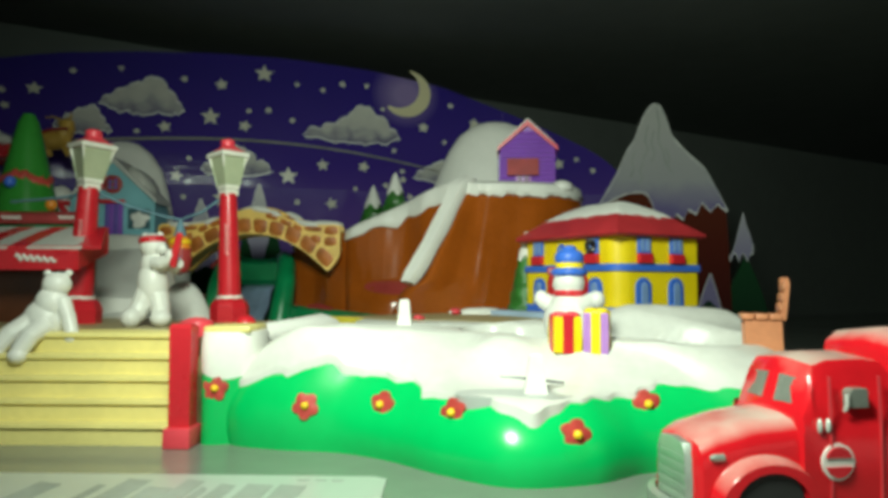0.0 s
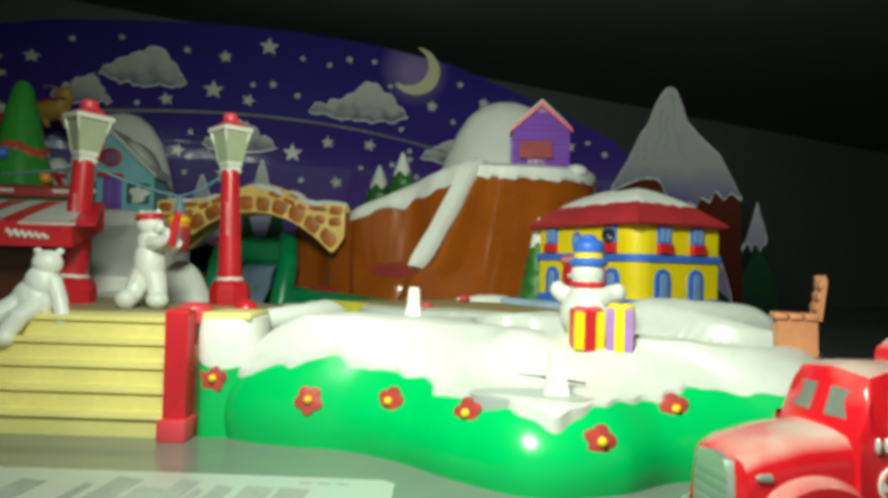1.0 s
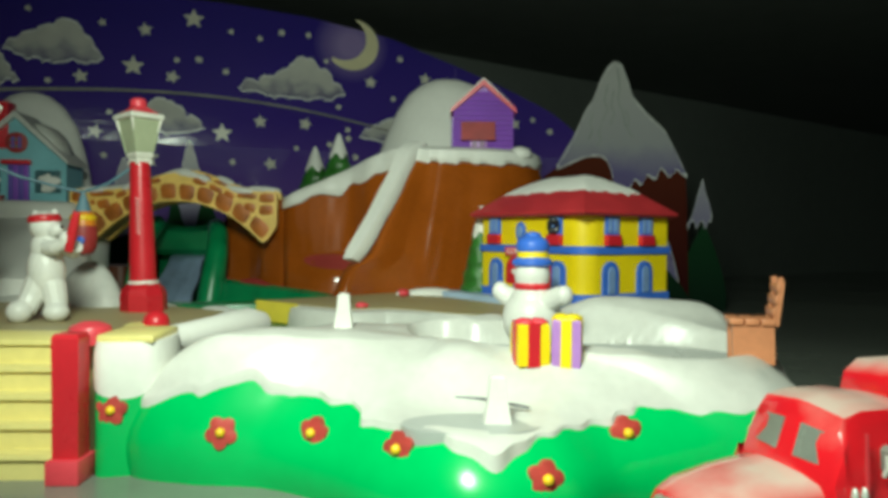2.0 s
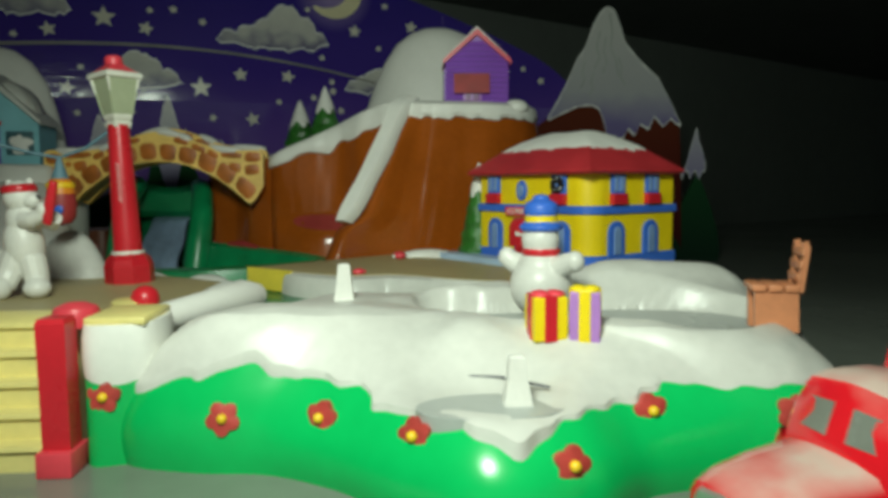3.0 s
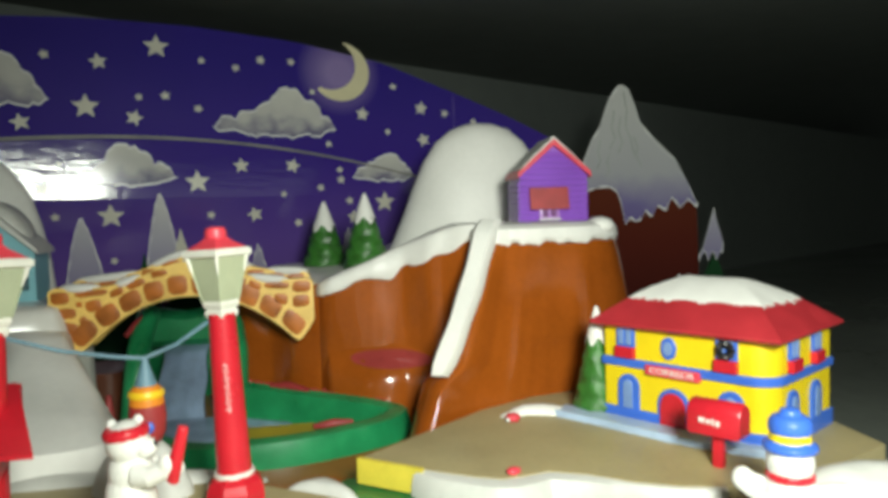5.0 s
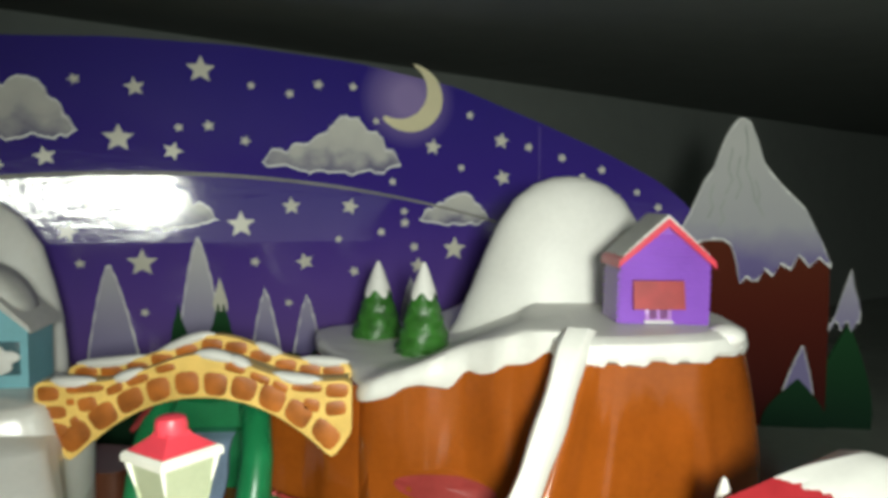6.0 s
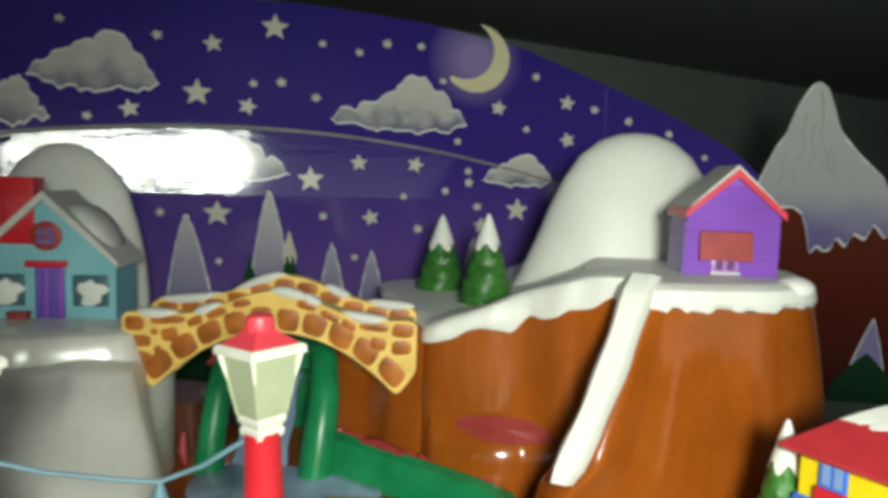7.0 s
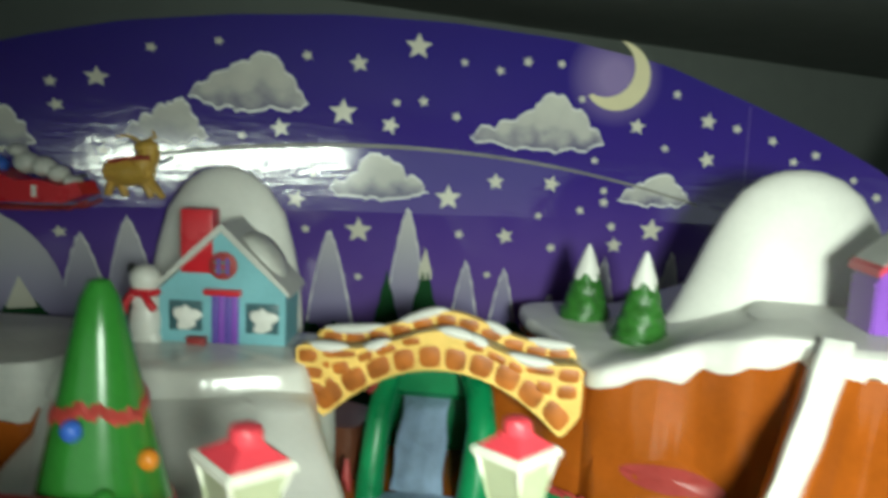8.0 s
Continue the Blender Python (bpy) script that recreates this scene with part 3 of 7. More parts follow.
# small cut-out snowy shapes and firs at the right end of the card
LEAF = [(0.4065, 0.104), (0.410, 0.112), (0.414, 0.132), (0.4195, 0.1575), (0.4235, 0.140), (0.429, 0.126), (0.431, 0.117)]
on_back(card("tree_rim", 0.4055, 0.432, lambda x: lerp_rows(LEAF, x) + 0.0014, lambda x: 0.0966 + 0.010 * abs(math.sin((x - 0.4065) * 330)), 0.0048, PRINT_RIM, n=30, rows=3))
on_back(card("frosted_tree", 0.4065, 0.431, lambda x: lerp_rows(LEAF, x), lambda x: 0.098 + 0.010 * abs(math.sin((x - 0.4065) * 330)), 0.0052, FROST, n=30, rows=3))
on_back(card("tree_rim", 0.369, 0.399, lambda x: 0.0312 + 0.0532 * max(0.0, 1 - abs(x - 0.3835) / 0.0152) ** 0.8, lambda x: 0.0228 + 0.006 * abs(math.sin(x * 400)), 0.0054, PRINT_RIM, n=24, rows=3))
on_back(card("frosted_tree", 0.370, 0.398, lambda x: 0.030 + 0.052 * max(0.0, 1 - abs(x - 0.3835) / 0.0145) ** 0.8, lambda x: 0.024 + 0.006 * abs(math.sin(x * 400)), 0.0058, FROST, n=24, rows=3))
on_back(card("fir_print", 0.395, 0.455, lambda x: 0.015 + 0.09 * max(0.0, 1 - abs(x - 0.425) / 0.03) ** 0.7, lambda x: 0.0, 0.0022, DARK_TREE, n=24, rows=3, thick=0.002))
on_back(card("fir_print", 0.352, 0.412, lambda x: 0.010 + 0.040 * max(0.0, 1 - abs(x - 0.382) / 0.03) ** 0.7, lambda x: 0.0, 0.0064, DARK_TREE, n=24, rows=3))
on_back(card("fir_print", 0.288, 0.345, lambda x: 0.020 + 0.060 * max(0.0, 1 - abs(x - 0.31) / 0.03) ** 0.7, lambda x: 0.0, 0.0060, DARK_TREE, n=24, rows=3))
# printed white hill at the left end
on_back(card("printed_hill", -0.50, -0.398, lambda x: 0.10 + 0.082 * math.sqrt(max(0.0, 1 - ((x + 0.449) / 0.051) ** 2)), lambda x: 0.03, 0.0026, FROST, n=40, rows=4))
on_back(card("fir_print", -0.448, -0.400, lambda x: 0.085 + 0.04 * max(0.0, 1 - abs(x + 0.424) / 0.024), lambda x: 0.03, 0.0032, DARK_TREE, n=20, rows=2))
on_back(card("frosted_tree", -0.432, -0.416, lambda x: 0.110 + 0.022 * max(0.0, 1 - abs(x + 0.424) / 0.008), lambda x: 0.108, 0.0036, PRINT_STAR, n=16))


def wpart(name, bm, material, parent, label="", smooth=True):
    """A part whose mesh is given in the world's coordinates."""
    ob = part(name, bm, material, parent, label, smooth)
    m = parent.matrix_basis.copy()
    if parent.parent:
        m = parent.parent.matrix_basis @ parent.matrix_parent_inverse @ m
    ob.matrix_parent_inverse = m.inverted()
    return ob


# ---- snow mound with its green skirt ----
mound_thing = thing("snow_mound", 0.09, 0.32, 0.0, "white snow mound with a glossy bright green skirt and red flowers", "snow mound")
MOUND = [(-0.020, 0.302), (0.004, 0.2915), (0.030, 0.2875), (0.052, 0.275), (0.073, 0.256), (0.098, 0.2405), (0.127, 0.2465), (0.150, 0.2625), (0.182, 0.268), (0.210, 0.266), (0.228, 0.282), (0.238, 0.315), (0.247, 0.360), (0.240, 0.396), (0.195, 0.410), (0.140, 0.400), (0.100, 0.396), (0.066, 0.398), (0.034, 0.394), (0.016, 0.372), (0.003, 0.345), (-0.014, 0.326)]
mound_line = smooth_outline(MOUND, 24)
GREEN_TOP = [(-0.03, 0.022), (-0.019, 0.0245), (-0.012, 0.0280), (-0.005, 0.0312), (-0.001, 0.0300), (0.004, 0.0325), (0.0105, 0.0356), (0.0155, 0.0335), (0.022, 0.0312), (0.029, 0.0300), (0.033, 0.0312), (0.039, 0.0298), (0.046, 0.0290), (0.057, 0.0282), (0.061, 0.0242), (0.070, 0.0256), (0.078, 0.0240), (0.085, 0.0262), (0.094, 0.0240), (0.101, 0.0215), (0.108, 0.0198), (0.118, 0.0240), (0.130, 0.0262), (0.144, 0.0258), (0.154, 0.0258), (0.175, 0.0300), (0.188, 0.0285), (0.202, 0.0295), (0.225, 0.031)]
GREEN_EDGE = smooth_outline(GREEN_TOP, 8, closed=False)
CX, CY = 0.095, 0.330


def skirt_inset(x, y, z):
    """How far the skirt has drawn in at a height: gently in front, steeply behind."""
    q = min(1.0, z / 0.046)
    front = min(1.0, max(0.0, (0.335 - y) / 0.03))
    reach = 0.028 + front * lerp_rows([(-0.02, 0.012), (0.03, 0.026), (0.07, 0.050), (0.19, 0.050), (0.23, 0.014)], x)
    reach *= lerp_rows([(-0.02, 0.80), (0.03, 0.86), (0.07, 1.0)], x)
    return reach * (1 - math.sqrt(max(0.0, 1 - q * q))) - 0.0025 * math.sin(math.pi * min(1.0, z / 0.03))


RINK = smooth_outline([(0.085, 0.362), (0.087, 0.340), (0.096, 0.326), (0.112, 0.3185), (0.135, 0.3150), (0.155, 0.3110), (0.172, 0.3020), (0.187, 0.2970), (0.204, 0.3110), (0.218, 0.334), (0.212, 0.352), (0.194, 0.364), (0.165, 0.369), (0.135, 0.3665), (0.110, 0.3640), (0.095, 0.3700)], 8)
RX, RY = np.array(RINK)[:, 0], np.array(RINK)[:, 1]


def rink_depth(x, y):
    """Metres into the rink from its edge; negative outside."""
    near = float(np.sqrt(((RX - x) ** 2 + (RY - y) ** 2).min()))
    x1, y1 = np.roll(RX, -1), np.roll(RY, -1)
    cross = ((RY > y) != (y1 > y)) & (x < RX + (x1 - RX) * (y - RY) / (y1 - RY + 1e-12))
    return near if int(cross.sum()) % 2 else -near


def top_feature(x, y, z):
    """Ponds and drifts of the snow."""
    d = math.hypot((x - 0.101) / 0.031, (y - 0.2705) / 0.0240)
    w = math.exp(-d ** 4)
    z = z * (1 - w) + 0.0276 * w
    z += 0.0120 * math.exp(-(((x - 0.194) / 0.046) ** 4) - ((y - 0.384) / 0.014) ** 2)
    z += 0.0050 * math.exp(-(((x - 0.108) / 0.022) ** 4) - ((y - 0.380) / 0.012) ** 2)
    z += 0.0042 * math.exp(-((x - 0.034) / 0.036) ** 2 - ((y - 0.316) / 0.026) ** 2)
    z += 0.0035 * math.exp(-((x - 0.222) / 0.010) ** 2 - ((y - 0.275) / 0.012) ** 2)
    z += 0.0019 * noise.noise(Vector((x, y, 0.1)) / 0.030) + 0.0007 * noise.noise(Vector((x, y, 0.6)) / 0.012)
    q = min(1.0, max(0.0, (rink_depth(x, y) + 0.0062) / 0.0062))
    q = q * q * (3 - 2 * q)
    return z + (0.0360 - z) * q


def mound_point(x, y, z):
    """Pulls an outline point in towards the middle as the skirt rises."""
    v = Vector((CX - x, CY - y))
    q = skirt_inset(x, y, z) / v.length
    return x + v.x * q, y + v.y * q


def level(x):
    """The height of the snow's shoulder along the mound."""
    return 0.0455


skirt, cap = [], []
for k in range(11):
    loop = []
    for x, y in mound_line:
        b = lerp_rows(GREEN_EDGE, x) + 0.0005 * math.sin(x * 520) if y < 0.33 else 0.030
        z = b * k / 10
        loop.append((*mound_point(x, y, z), z))
    skirt.append(loop)
for k in range(101):
    loop = []
    for x, y in mound_line:
        b = lerp_rows(GREEN_EDGE, x) + 0.0005 * math.sin(x * 520) if y < 0.33 else 0.030
        t = k / 100
        if k == 0:
            px, py = mound_point(x, y, b)
            v = Vector((px - CX, py - CY)).normalized()
            loop.append((px + v.x * 0.0002, py + v.y * 0.0002, b - 0.0008))
        elif t < 0.3:
            z = b + (level(x) - b) * math.sin(t / 0.3 * math.pi / 2)
            px, py = mound_point(x, y, z)
            v = Vector((px - CX, py - CY)).normalized()
            lip = 0.0009 * (1 - t / 0.3)
            px, py = px + v.x * lip, py + v.y * lip
            loop.append((px, py, top_feature(px, py, z)))
        else:
            s = (t - 0.3) / 0.7 * 0.985
            px, py = mound_point(x, y, level(x))
            px, py = px + (CX - px) * s, py + (CY - py) * s
            loop.append((px, py, top_feature(px, py, level(x) + 0.0012 * s)))
    cap.append(loop)
wpart("skirt", rings(bmesh.new(), skirt, True, False), GREEN, mound_thing, "glossy bright green skirt")
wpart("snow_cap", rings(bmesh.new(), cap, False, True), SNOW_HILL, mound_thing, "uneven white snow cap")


# ice pond in the front of the mound and the rink behind
bm = bmesh.new()
slab(bm, [(0.1005 + 0.0225 * math.cos(t), 0.2660 + 0.0125 * math.sin(t)) for t in np.linspace(0, 2 * math.pi, 41)[:-1]], 0.022, 0.0280, 0.0003)
wpart("ice_pond", bm, ICE, mound_thing, "smooth grey ice pond")
bm = bmesh.new()
slab(bm, RINK, 0.030, 0.0376)
wpart("ice_rink", bm, ICE, mound_thing, "flat grey ice rink in the snow")


def flower(x, y, z, nx, ny, size, lean=0.2):
    """A poinsettia pressed onto the skirt: five red petals, a gold centre."""
    n = Vector((nx, ny, lean)).normalized()
    s = n.cross(Vector((0, 0, 1))).normalized()
    u = s.cross(n)
    o = Vector((x, y, z))
    bm = bmesh.new()
    ring0, ring1 = [], []
    for i in range(30):
        a = 2 * math.pi * i / 30
        r = size * (0.72 + 0.28 * abs(math.cos(2.5 * a + x * 40)))
        p = o + s * (r * math.cos(a)) + u * (r * math.sin(a))
        ring0.append(p - n * 0.002)
        ring1.append(p + n * 0.0002)
    ring2 = [o + (p - o) * 0.5 + n * 0.0006 for p in ring1]
    rings(bm, [ring0, ring1, ring2])
    f = wpart("flower", bm, FLOWER_RED, mound_thing)
    bm = bmesh.new()
    ball(bm, *(o + n * 0.0010), size * 0.30, size * 0.30, size * 0.30, sub=2)
    wpart("flower_centre", bm, GOLD, f, "gold flower centre")


def on_skirt(x, z):
    """The skirt's front face at x and height z, and its outward direction."""
    i = min((k for k in range(len(mound_line)) if mound_line[k][1] < 0.30), key=lambda k: abs(mound_point(*mound_line[k], z)[0] - x))
    px, py = mound_line[i]
    qx, qy = mound_point(px, py, z)
    v = Vector((mound_line[i - 1][1] - mound_line[(i + 1) % len(mound_line)][1], -mound_line[i - 1][0] + mound_line[(i + 1) % len(mound_line)][0])).normalized()
    if v.y > 0:
        v = -v
    return qx, qy, v.x, v.y


for x, z in [(0.0165, 0.0185), (0.049, 0.0205), (0.0775, 0.0215), (0.1205, 0.0168), (0.1515, 0.0235), (0.196, 0.0225)]:
    px, py, vx, vy = on_skirt(x, z)
    flower(px + vx * 0.0005, py + vy * 0.0005, z, vx, vy, 0.0058, 0.22)

# white pegs that carried moving figures
for x, y, z, h in [(0.1085, 0.268, 0.0276, 0.0152), (0.0505, 0.359, 0.044, 0.0170)]:
    bm = bmesh.new()
    w = 0.0034
    rings(bm, [[(x + sx * q, y + sy * q * 0.8, zz) for sx, sy in ((-1, -1), (1, -1), (1, 1), (-1, 1))] for q, zz in ((w * 1.35, z - 0.004), (w * 1.25, z + 0.001), (w * 0.9, z + h * 0.5), (w * 0.72, z + h - 0.0006), (w * 0.45, z + h))])
    tagged(part("peg", bm, BONE, smooth=False), "bare white plastic peg standing in the snow", "peg", "pegs in the snow")
bm = bmesh.new()
line = smooth_outline([(0.0860, 0.2895), (0.0960, 0.2885), (0.1060, 0.2865), (0.1130, 0.2800), (0.1205, 0.2730)], 6, closed=False)
tube(bm, [(x, y, 0.0310) for x, y in line], 0.0005, 8)
tagged(part("wire", bm, GREY), "thin dark wire over the ice pond beside the peg", "wire")

# ---- steps, plaza and pillar ----
plaza = thing("plaza", -0.15, 0.38, 0.0, "tan plaza with pale yellow front steps and a red post", "plaza")
bm = bmesh.new()
PLAZA = [(-0.40, 0.322), (-0.035, 0.322), (-0.024, 0.330), (-0.012, 0.352), (-0.002, 0.378), (-0.006, 0.402), (-0.016, 0.428), (-0.036, 0.444), (-0.060, 0.460), (-0.100, 0.474), (-0.150, 0.482), (-0.220, 0.50), (-0.40, 0.52)]
slab(bm, PLAZA, 0.0, 0.0448)
wpart("paving", bm, TAN, plaza, "flat tan ground", smooth=False)
for i in range(5):
    bm = bmesh.new()
    y0, z1 = 0.2935 + 0.0062 * i, 0.0091 * (i + 1)
    front = []
    for k in range(25):
        x = -0.40 + 0.357 * k / 24
        front.append((x, y0 - 0.0035 * math.sin(math.pi * (k / 24)) ** 2 * 1.2 + 0.0012))
    loops = []
    for dy, z in ((0.0016, 0.0 if i == 0 else z1 - 0.0095), (0.0016, z1 - 0.0022), (0.0, z1 - 0.0016), (0.0003, z1 - 0.0003), (0.0012, z1 + 0.0001 * i)):
        loops.append([(x, y + dy, z) for x, y in front] + [(-0.043, 0.345, z), (-0.40, 0.345, z)])
    rings(bm, loops)
    wpart("step", bm, STEP_YELLOW, plaza, "worn pale yellow step")
bm = bmesh.new()
rings(bm, [[(-0.038 + sx * a, 0.2965 + sy * a * 0.9, z) for sx, sy in ((-1, -1), (1, -1), (1, 1), (-1, 1))] for a, z in ((0.0045, 0.008), (0.0045, 0.030), (0.0047, 0.050), (0.0041, 0.0516))])
wpart("post", bm, RED, plaza, "square red post", smooth=False)
bm = bmesh.new()
box(bm, -0.0437, -0.0323, 0.2895, 0.3035, 0.0, 0.0085, 0.0006)
wpart("post_foot", bm, ROSE, plaza, "paler red foot")
bm = bmesh.new()
lathe(bm, [(0.0, 0.0450), (0.0080, 0.0450), (0.0080, 0.0490), (0.0070, 0.0515), (0.0036, 0.0530), (0.0, 0.0534)], -0.0405, 0.3170, 28)
wpart("post_cap", bm, ROSE, plaza, "domed rose-red cap")
bm = bmesh.new()
rings(bm, [[(x, y, z) for x, y in smooth_outline([(-0.032, 0.3015), (-0.020, 0.3005), (-0.011, 0.3060), (-0.011, 0.328), (-0.032, 0.330)], 5)] for z in (0.0, 0.012, 0.0298)])
wpart("pillar_base", bm, GREEN, plaza, "bright green pillar base")
bm = bmesh.new()
loops = []
for q, z in ((1.0, 0.0305), (1.02, 0.0320), (1.03, 0.037), (1.02, 0.044), (0.97, 0.0478)):
    loop = []
    for i, (x, y) in enumerate(smooth_outline([(-0.032, 0.3015), (-0.020, 0.3005), (-0.011, 0.3060), (-0.011, 0.328), (-0.032, 0.330)], 5)):
        sag = 0.0030 * math.sin((x + 0.032) / 0.021 * math.pi) if z < 0.033 else 0.0
        loop.append((-0.0215 + (x + 0.0215) * q, 0.3165 + (y - 0.3165) * q, z - sag))
    loops.append(loop)
rings(bm, loops)
wpart("pillar_snow", bm, SNOW, plaza, "rounded white snow on the pillar")
bm = bmesh.new()
box(bm, -0.0318, -0.0115, 0.3018, 0.3290, 0.0474, 0.0502, 0.0008)
wpart("pillar_top", bm, STEP_YELLOW, plaza, "pale yellow pillar top")
mound_save = mound_thing
mound_thing = plaza
flower(-0.0252, 0.2993, 0.0240, 0.0, -1.0, 0.0056, 0.03)
mound_thing = mound_save
# snow-covered kerb between plaza and mound
bm = bmesh.new()
pts = [(-0.026, 0.318, 0.0455), (-0.014, 0.336, 0.0462), (-0.004, 0.356, 0.0468), (0.0045, 0.374, 0.0470), (0.0085, 0.384, 0.0462)]
tube(bm, [(x, y, z - 0.002) for x, y, z in pts], [0.0050, 0.0058, 0.0066, 0.0080, 0.0060], 14)
wpart("snow_kerb", bm, SNOW, plaza, "rounded white snow kerb")
bm = bmesh.new()
tube(bm, [(-0.010, 0.378, 0.0440), (-0.004, 0.384, 0.0450), (0.004, 0.388, 0.0440)], [0.005, 0.0065, 0.005], 12)
wpart("snow_drift", bm, SNOW_HILL, plaza, "small grey-white snow drift")
for x, y in [(-0.100, 0.474), (-0.150, 0.484)]:
    bm = bmesh.new()
    mound(bm, smooth_outline([(x - 0.035, y - 0.006), (x + 0.03, y - 0.008), (x + 0.04, y + 0.008), (x - 0.03, y + 0.014)], 6), x, y, 0.040, 0.009, 6, 2.0)
    wpart("snow_drift", bm, SNOW_HILL, plaza, "low grey-white snow drift")
bm = bmesh.new()
mound(bm, smooth_outline([(-0.053, 0.462), (-0.020, 0.442), (-0.012, 0.446), (-0.030, 0.470)], 6), -0.03, 0.456, 0.030, 0.0152, 6, 3.0)
wpart("snow_drift", bm, OLD_SNOW, plaza, "low greyed snow drift")

bm = bmesh.new()
lathe(bm, [(0.0, -0.001), (0.0055, -0.001), (0.0058, 0.0022), (0.0048, 0.0052), (0.0024, 0.0070), (0.0, 0.0075)], 0, 0, 24)
knob = tagged(part("knob", bm, RED), "glossy red round push knob on the tan ground", "knob")
knob.matrix_basis = pose(-0.0330, 0.3640, 0.0450)
bm = bmesh.new()
lathe(bm, [(0.0, 0.0), (0.0080, 0.0), (0.0080, 0.0016), (0.0062, 0.0024), (0.0, 0.0026)], 0, 0, 24)
part("knob_plate", bm, STEP_YELLOW, knob, "pale round plate").location = (-0.006, 0.001, -0.0006)

# ---- path to the post office ----
path_thing = thing("village_path", 0.07, 0.46, 0.0, "tan raised path with yellow and white edges", "path")
bm = bmesh.new()
PATH_PLAN = [(-0.013, 0.476), (0.019, 0.4505), (0.034, 0.4400), (0.046, 0.4335), (0.056, 0.4345), (0.068, 0.4370), (0.084, 0.4285), (0.098, 0.4165), (0.116, 0.4065), (0.134, 0.4015), (0.190, 0.410), (0.232, 0.428), (0.238, 0.50), (0.20, 0.56), (0.115, 0.566), (0.064, 0.540)]
slab(bm, PATH_PLAN, 0.0, 0.0466)
wpart("paving", bm, TAN, path_thing, "flat tan path", smooth=False)
bm = bmesh.new()
rings(bm, [[(-0.0142, 0.4752, z), (0.0138, 0.4524, z), (0.0150, 0.4544, z), (-0.0124, 0.4772, z)] for z in (0.0350, 0.0470)])
wpart("edge_board", bm, BOARD, path_thing, "yellow path edge", smooth=False)
bm = bmesh.new()
pts = smooth_outline([(-0.018, 0.484), (0.004, 0.466), (0.020, 0.450), (0.030, 0.432), (0.038, 0.412), (0.034, 0.396), (0.020, 0.396), (0.014, 0.410), (0.006, 0.430), (-0.006, 0.448), (-0.026, 0.462)], 6)
slab(bm, pts, 0.0, 0.0345, 0.001)
wpart("grass_bank", bm, HEDGE, path_thing, "dark green bank curving round the path")
# the rounded snow face below the path's front edge
bm = bmesh.new()
loops = []
EDGE_LINE = smooth_outline([(0.012, 0.4575), (0.022, 0.4470), (0.034, 0.4385), (0.046, 0.4320), (0.056, 0.4330), (0.068, 0.4355), (0.084, 0.4270), (0.098, 0.4150), (0.116, 0.4050), (0.134, 0.4000)], 6, closed=False)
edge_pts = [Vector((*p, 0)) for p in EDGE_LINE]
for i, p in enumerate(edge_pts):
    d = (edge_pts[min(i + 1, len(edge_pts) - 1)] - edge_pts[max(i - 1, 0)]).normalized()
    out = Vector((d.y, -d.x, 0))
    grow = 0.35 + 0.65 * math.sin(math.pi * min(1.0, max(0.0, (p.x - 0.010) / 0.085))) ** 0.7
    rows = [(-0.012, 0.046), (0.0005, 0.0462), (0.0052 * grow, 0.0450), (0.0085 * grow, 0.0405), (0.0105 * grow, 0.0330), (0.0110 * grow, 0.0200), (-0.012, 0.0200)]
    loops.append([tuple(p + out * o + Vector((0, 0, z))) for o, z in rows])
rings(bm, loops)
wpart("snow_bank", bm, SNOW_HILL, path_thing, "rounded white snow face under the path's edge")
bm = bmesh.new()
kerb = [(0.080, 0.546), (0.104, 0.520), (0.120, 0.497), (0.142, 0.462), (0.158, 0.442), (0.176, 0.426)]
left = [Vector((*p, 0)) for p in kerb]
loops = []
for i, p in enumerate(left):
    d = (left[min(i + 1, 5)] - left[max(i - 1, 0)]).normalized()
    s = Vector((d.y, -d.x, 0)) * 0.0070
    loops.append([p - s + Vector((0, 0, 0.045)), p + s + Vector((0, 0, 0.045)), p + s * 0.85 + Vector((0, 0, 0.0500)), p - s * 0.85 + Vector((0, 0, 0.0504))])
rings(bm, loops[1:])
wpart("kerb", bm, PALE_BLUE, path_thing, "pale blue icy kerb")
bm = bmesh.new()
tube(bm, [(0.070, 0.520, 0.0455), (0.084, 0.527, 0.0462), (0.095, 0.524, 0.0462), (0.104, 0.518, 0.0462)], [0.0030, 0.0050, 0.0056, 0.0050], 12)
wpart("snow_drift", bm, SNOW, path_thing, "small cream-white snow drift before the kerb")
bm = bmesh.new()
mound(bm, smooth_outline([(0.060, 0.540), (0.100, 0.556), (0.125, 0.52), (0.118, 0.506), (0.09, 0.536)], 6), 0.095, 0.535, 0.036, 0.0115, 6, 3)
wpart("snow_bank", bm, OLD_SNOW, path_thing, "greyed snow bank")
bm = bmesh.new()
r = 0.0042
ball(bm, 0, 0, 0, r, r, r * 0.62, 0)
ball(bm, r * 0.9, 0, -r * 0.1, r * 0.45, r * 0.3, r * 0.3, 1, sub=2)
ball(bm, -r * 0.9, 0, -r * 0.1, r * 0.45, r * 0.3, r * 0.3, 1, sub=2)
candy = tagged(part("candy", bm, [ROSE, BONE]), "small red and white wrapped candy on the path", "candy")
candy.matrix_basis = pose(0.0735, 0.512, 0.0490, 0, 0, 35)
bm = bmesh.new()
ball(bm, 0, 0, 0, 0.0034, 0.0026, 0.0018)
ball(bm, 0.0030, 0.0004, -0.0002, 0.0014, 0.0012, 0.0011, sub=2)
tagged(part("candy", bm, ROSE), "small red sweet lying at the snowy path edge", "candy").matrix_basis = pose(0.0520, 0.4375, 0.0480, 0, 0, 20)

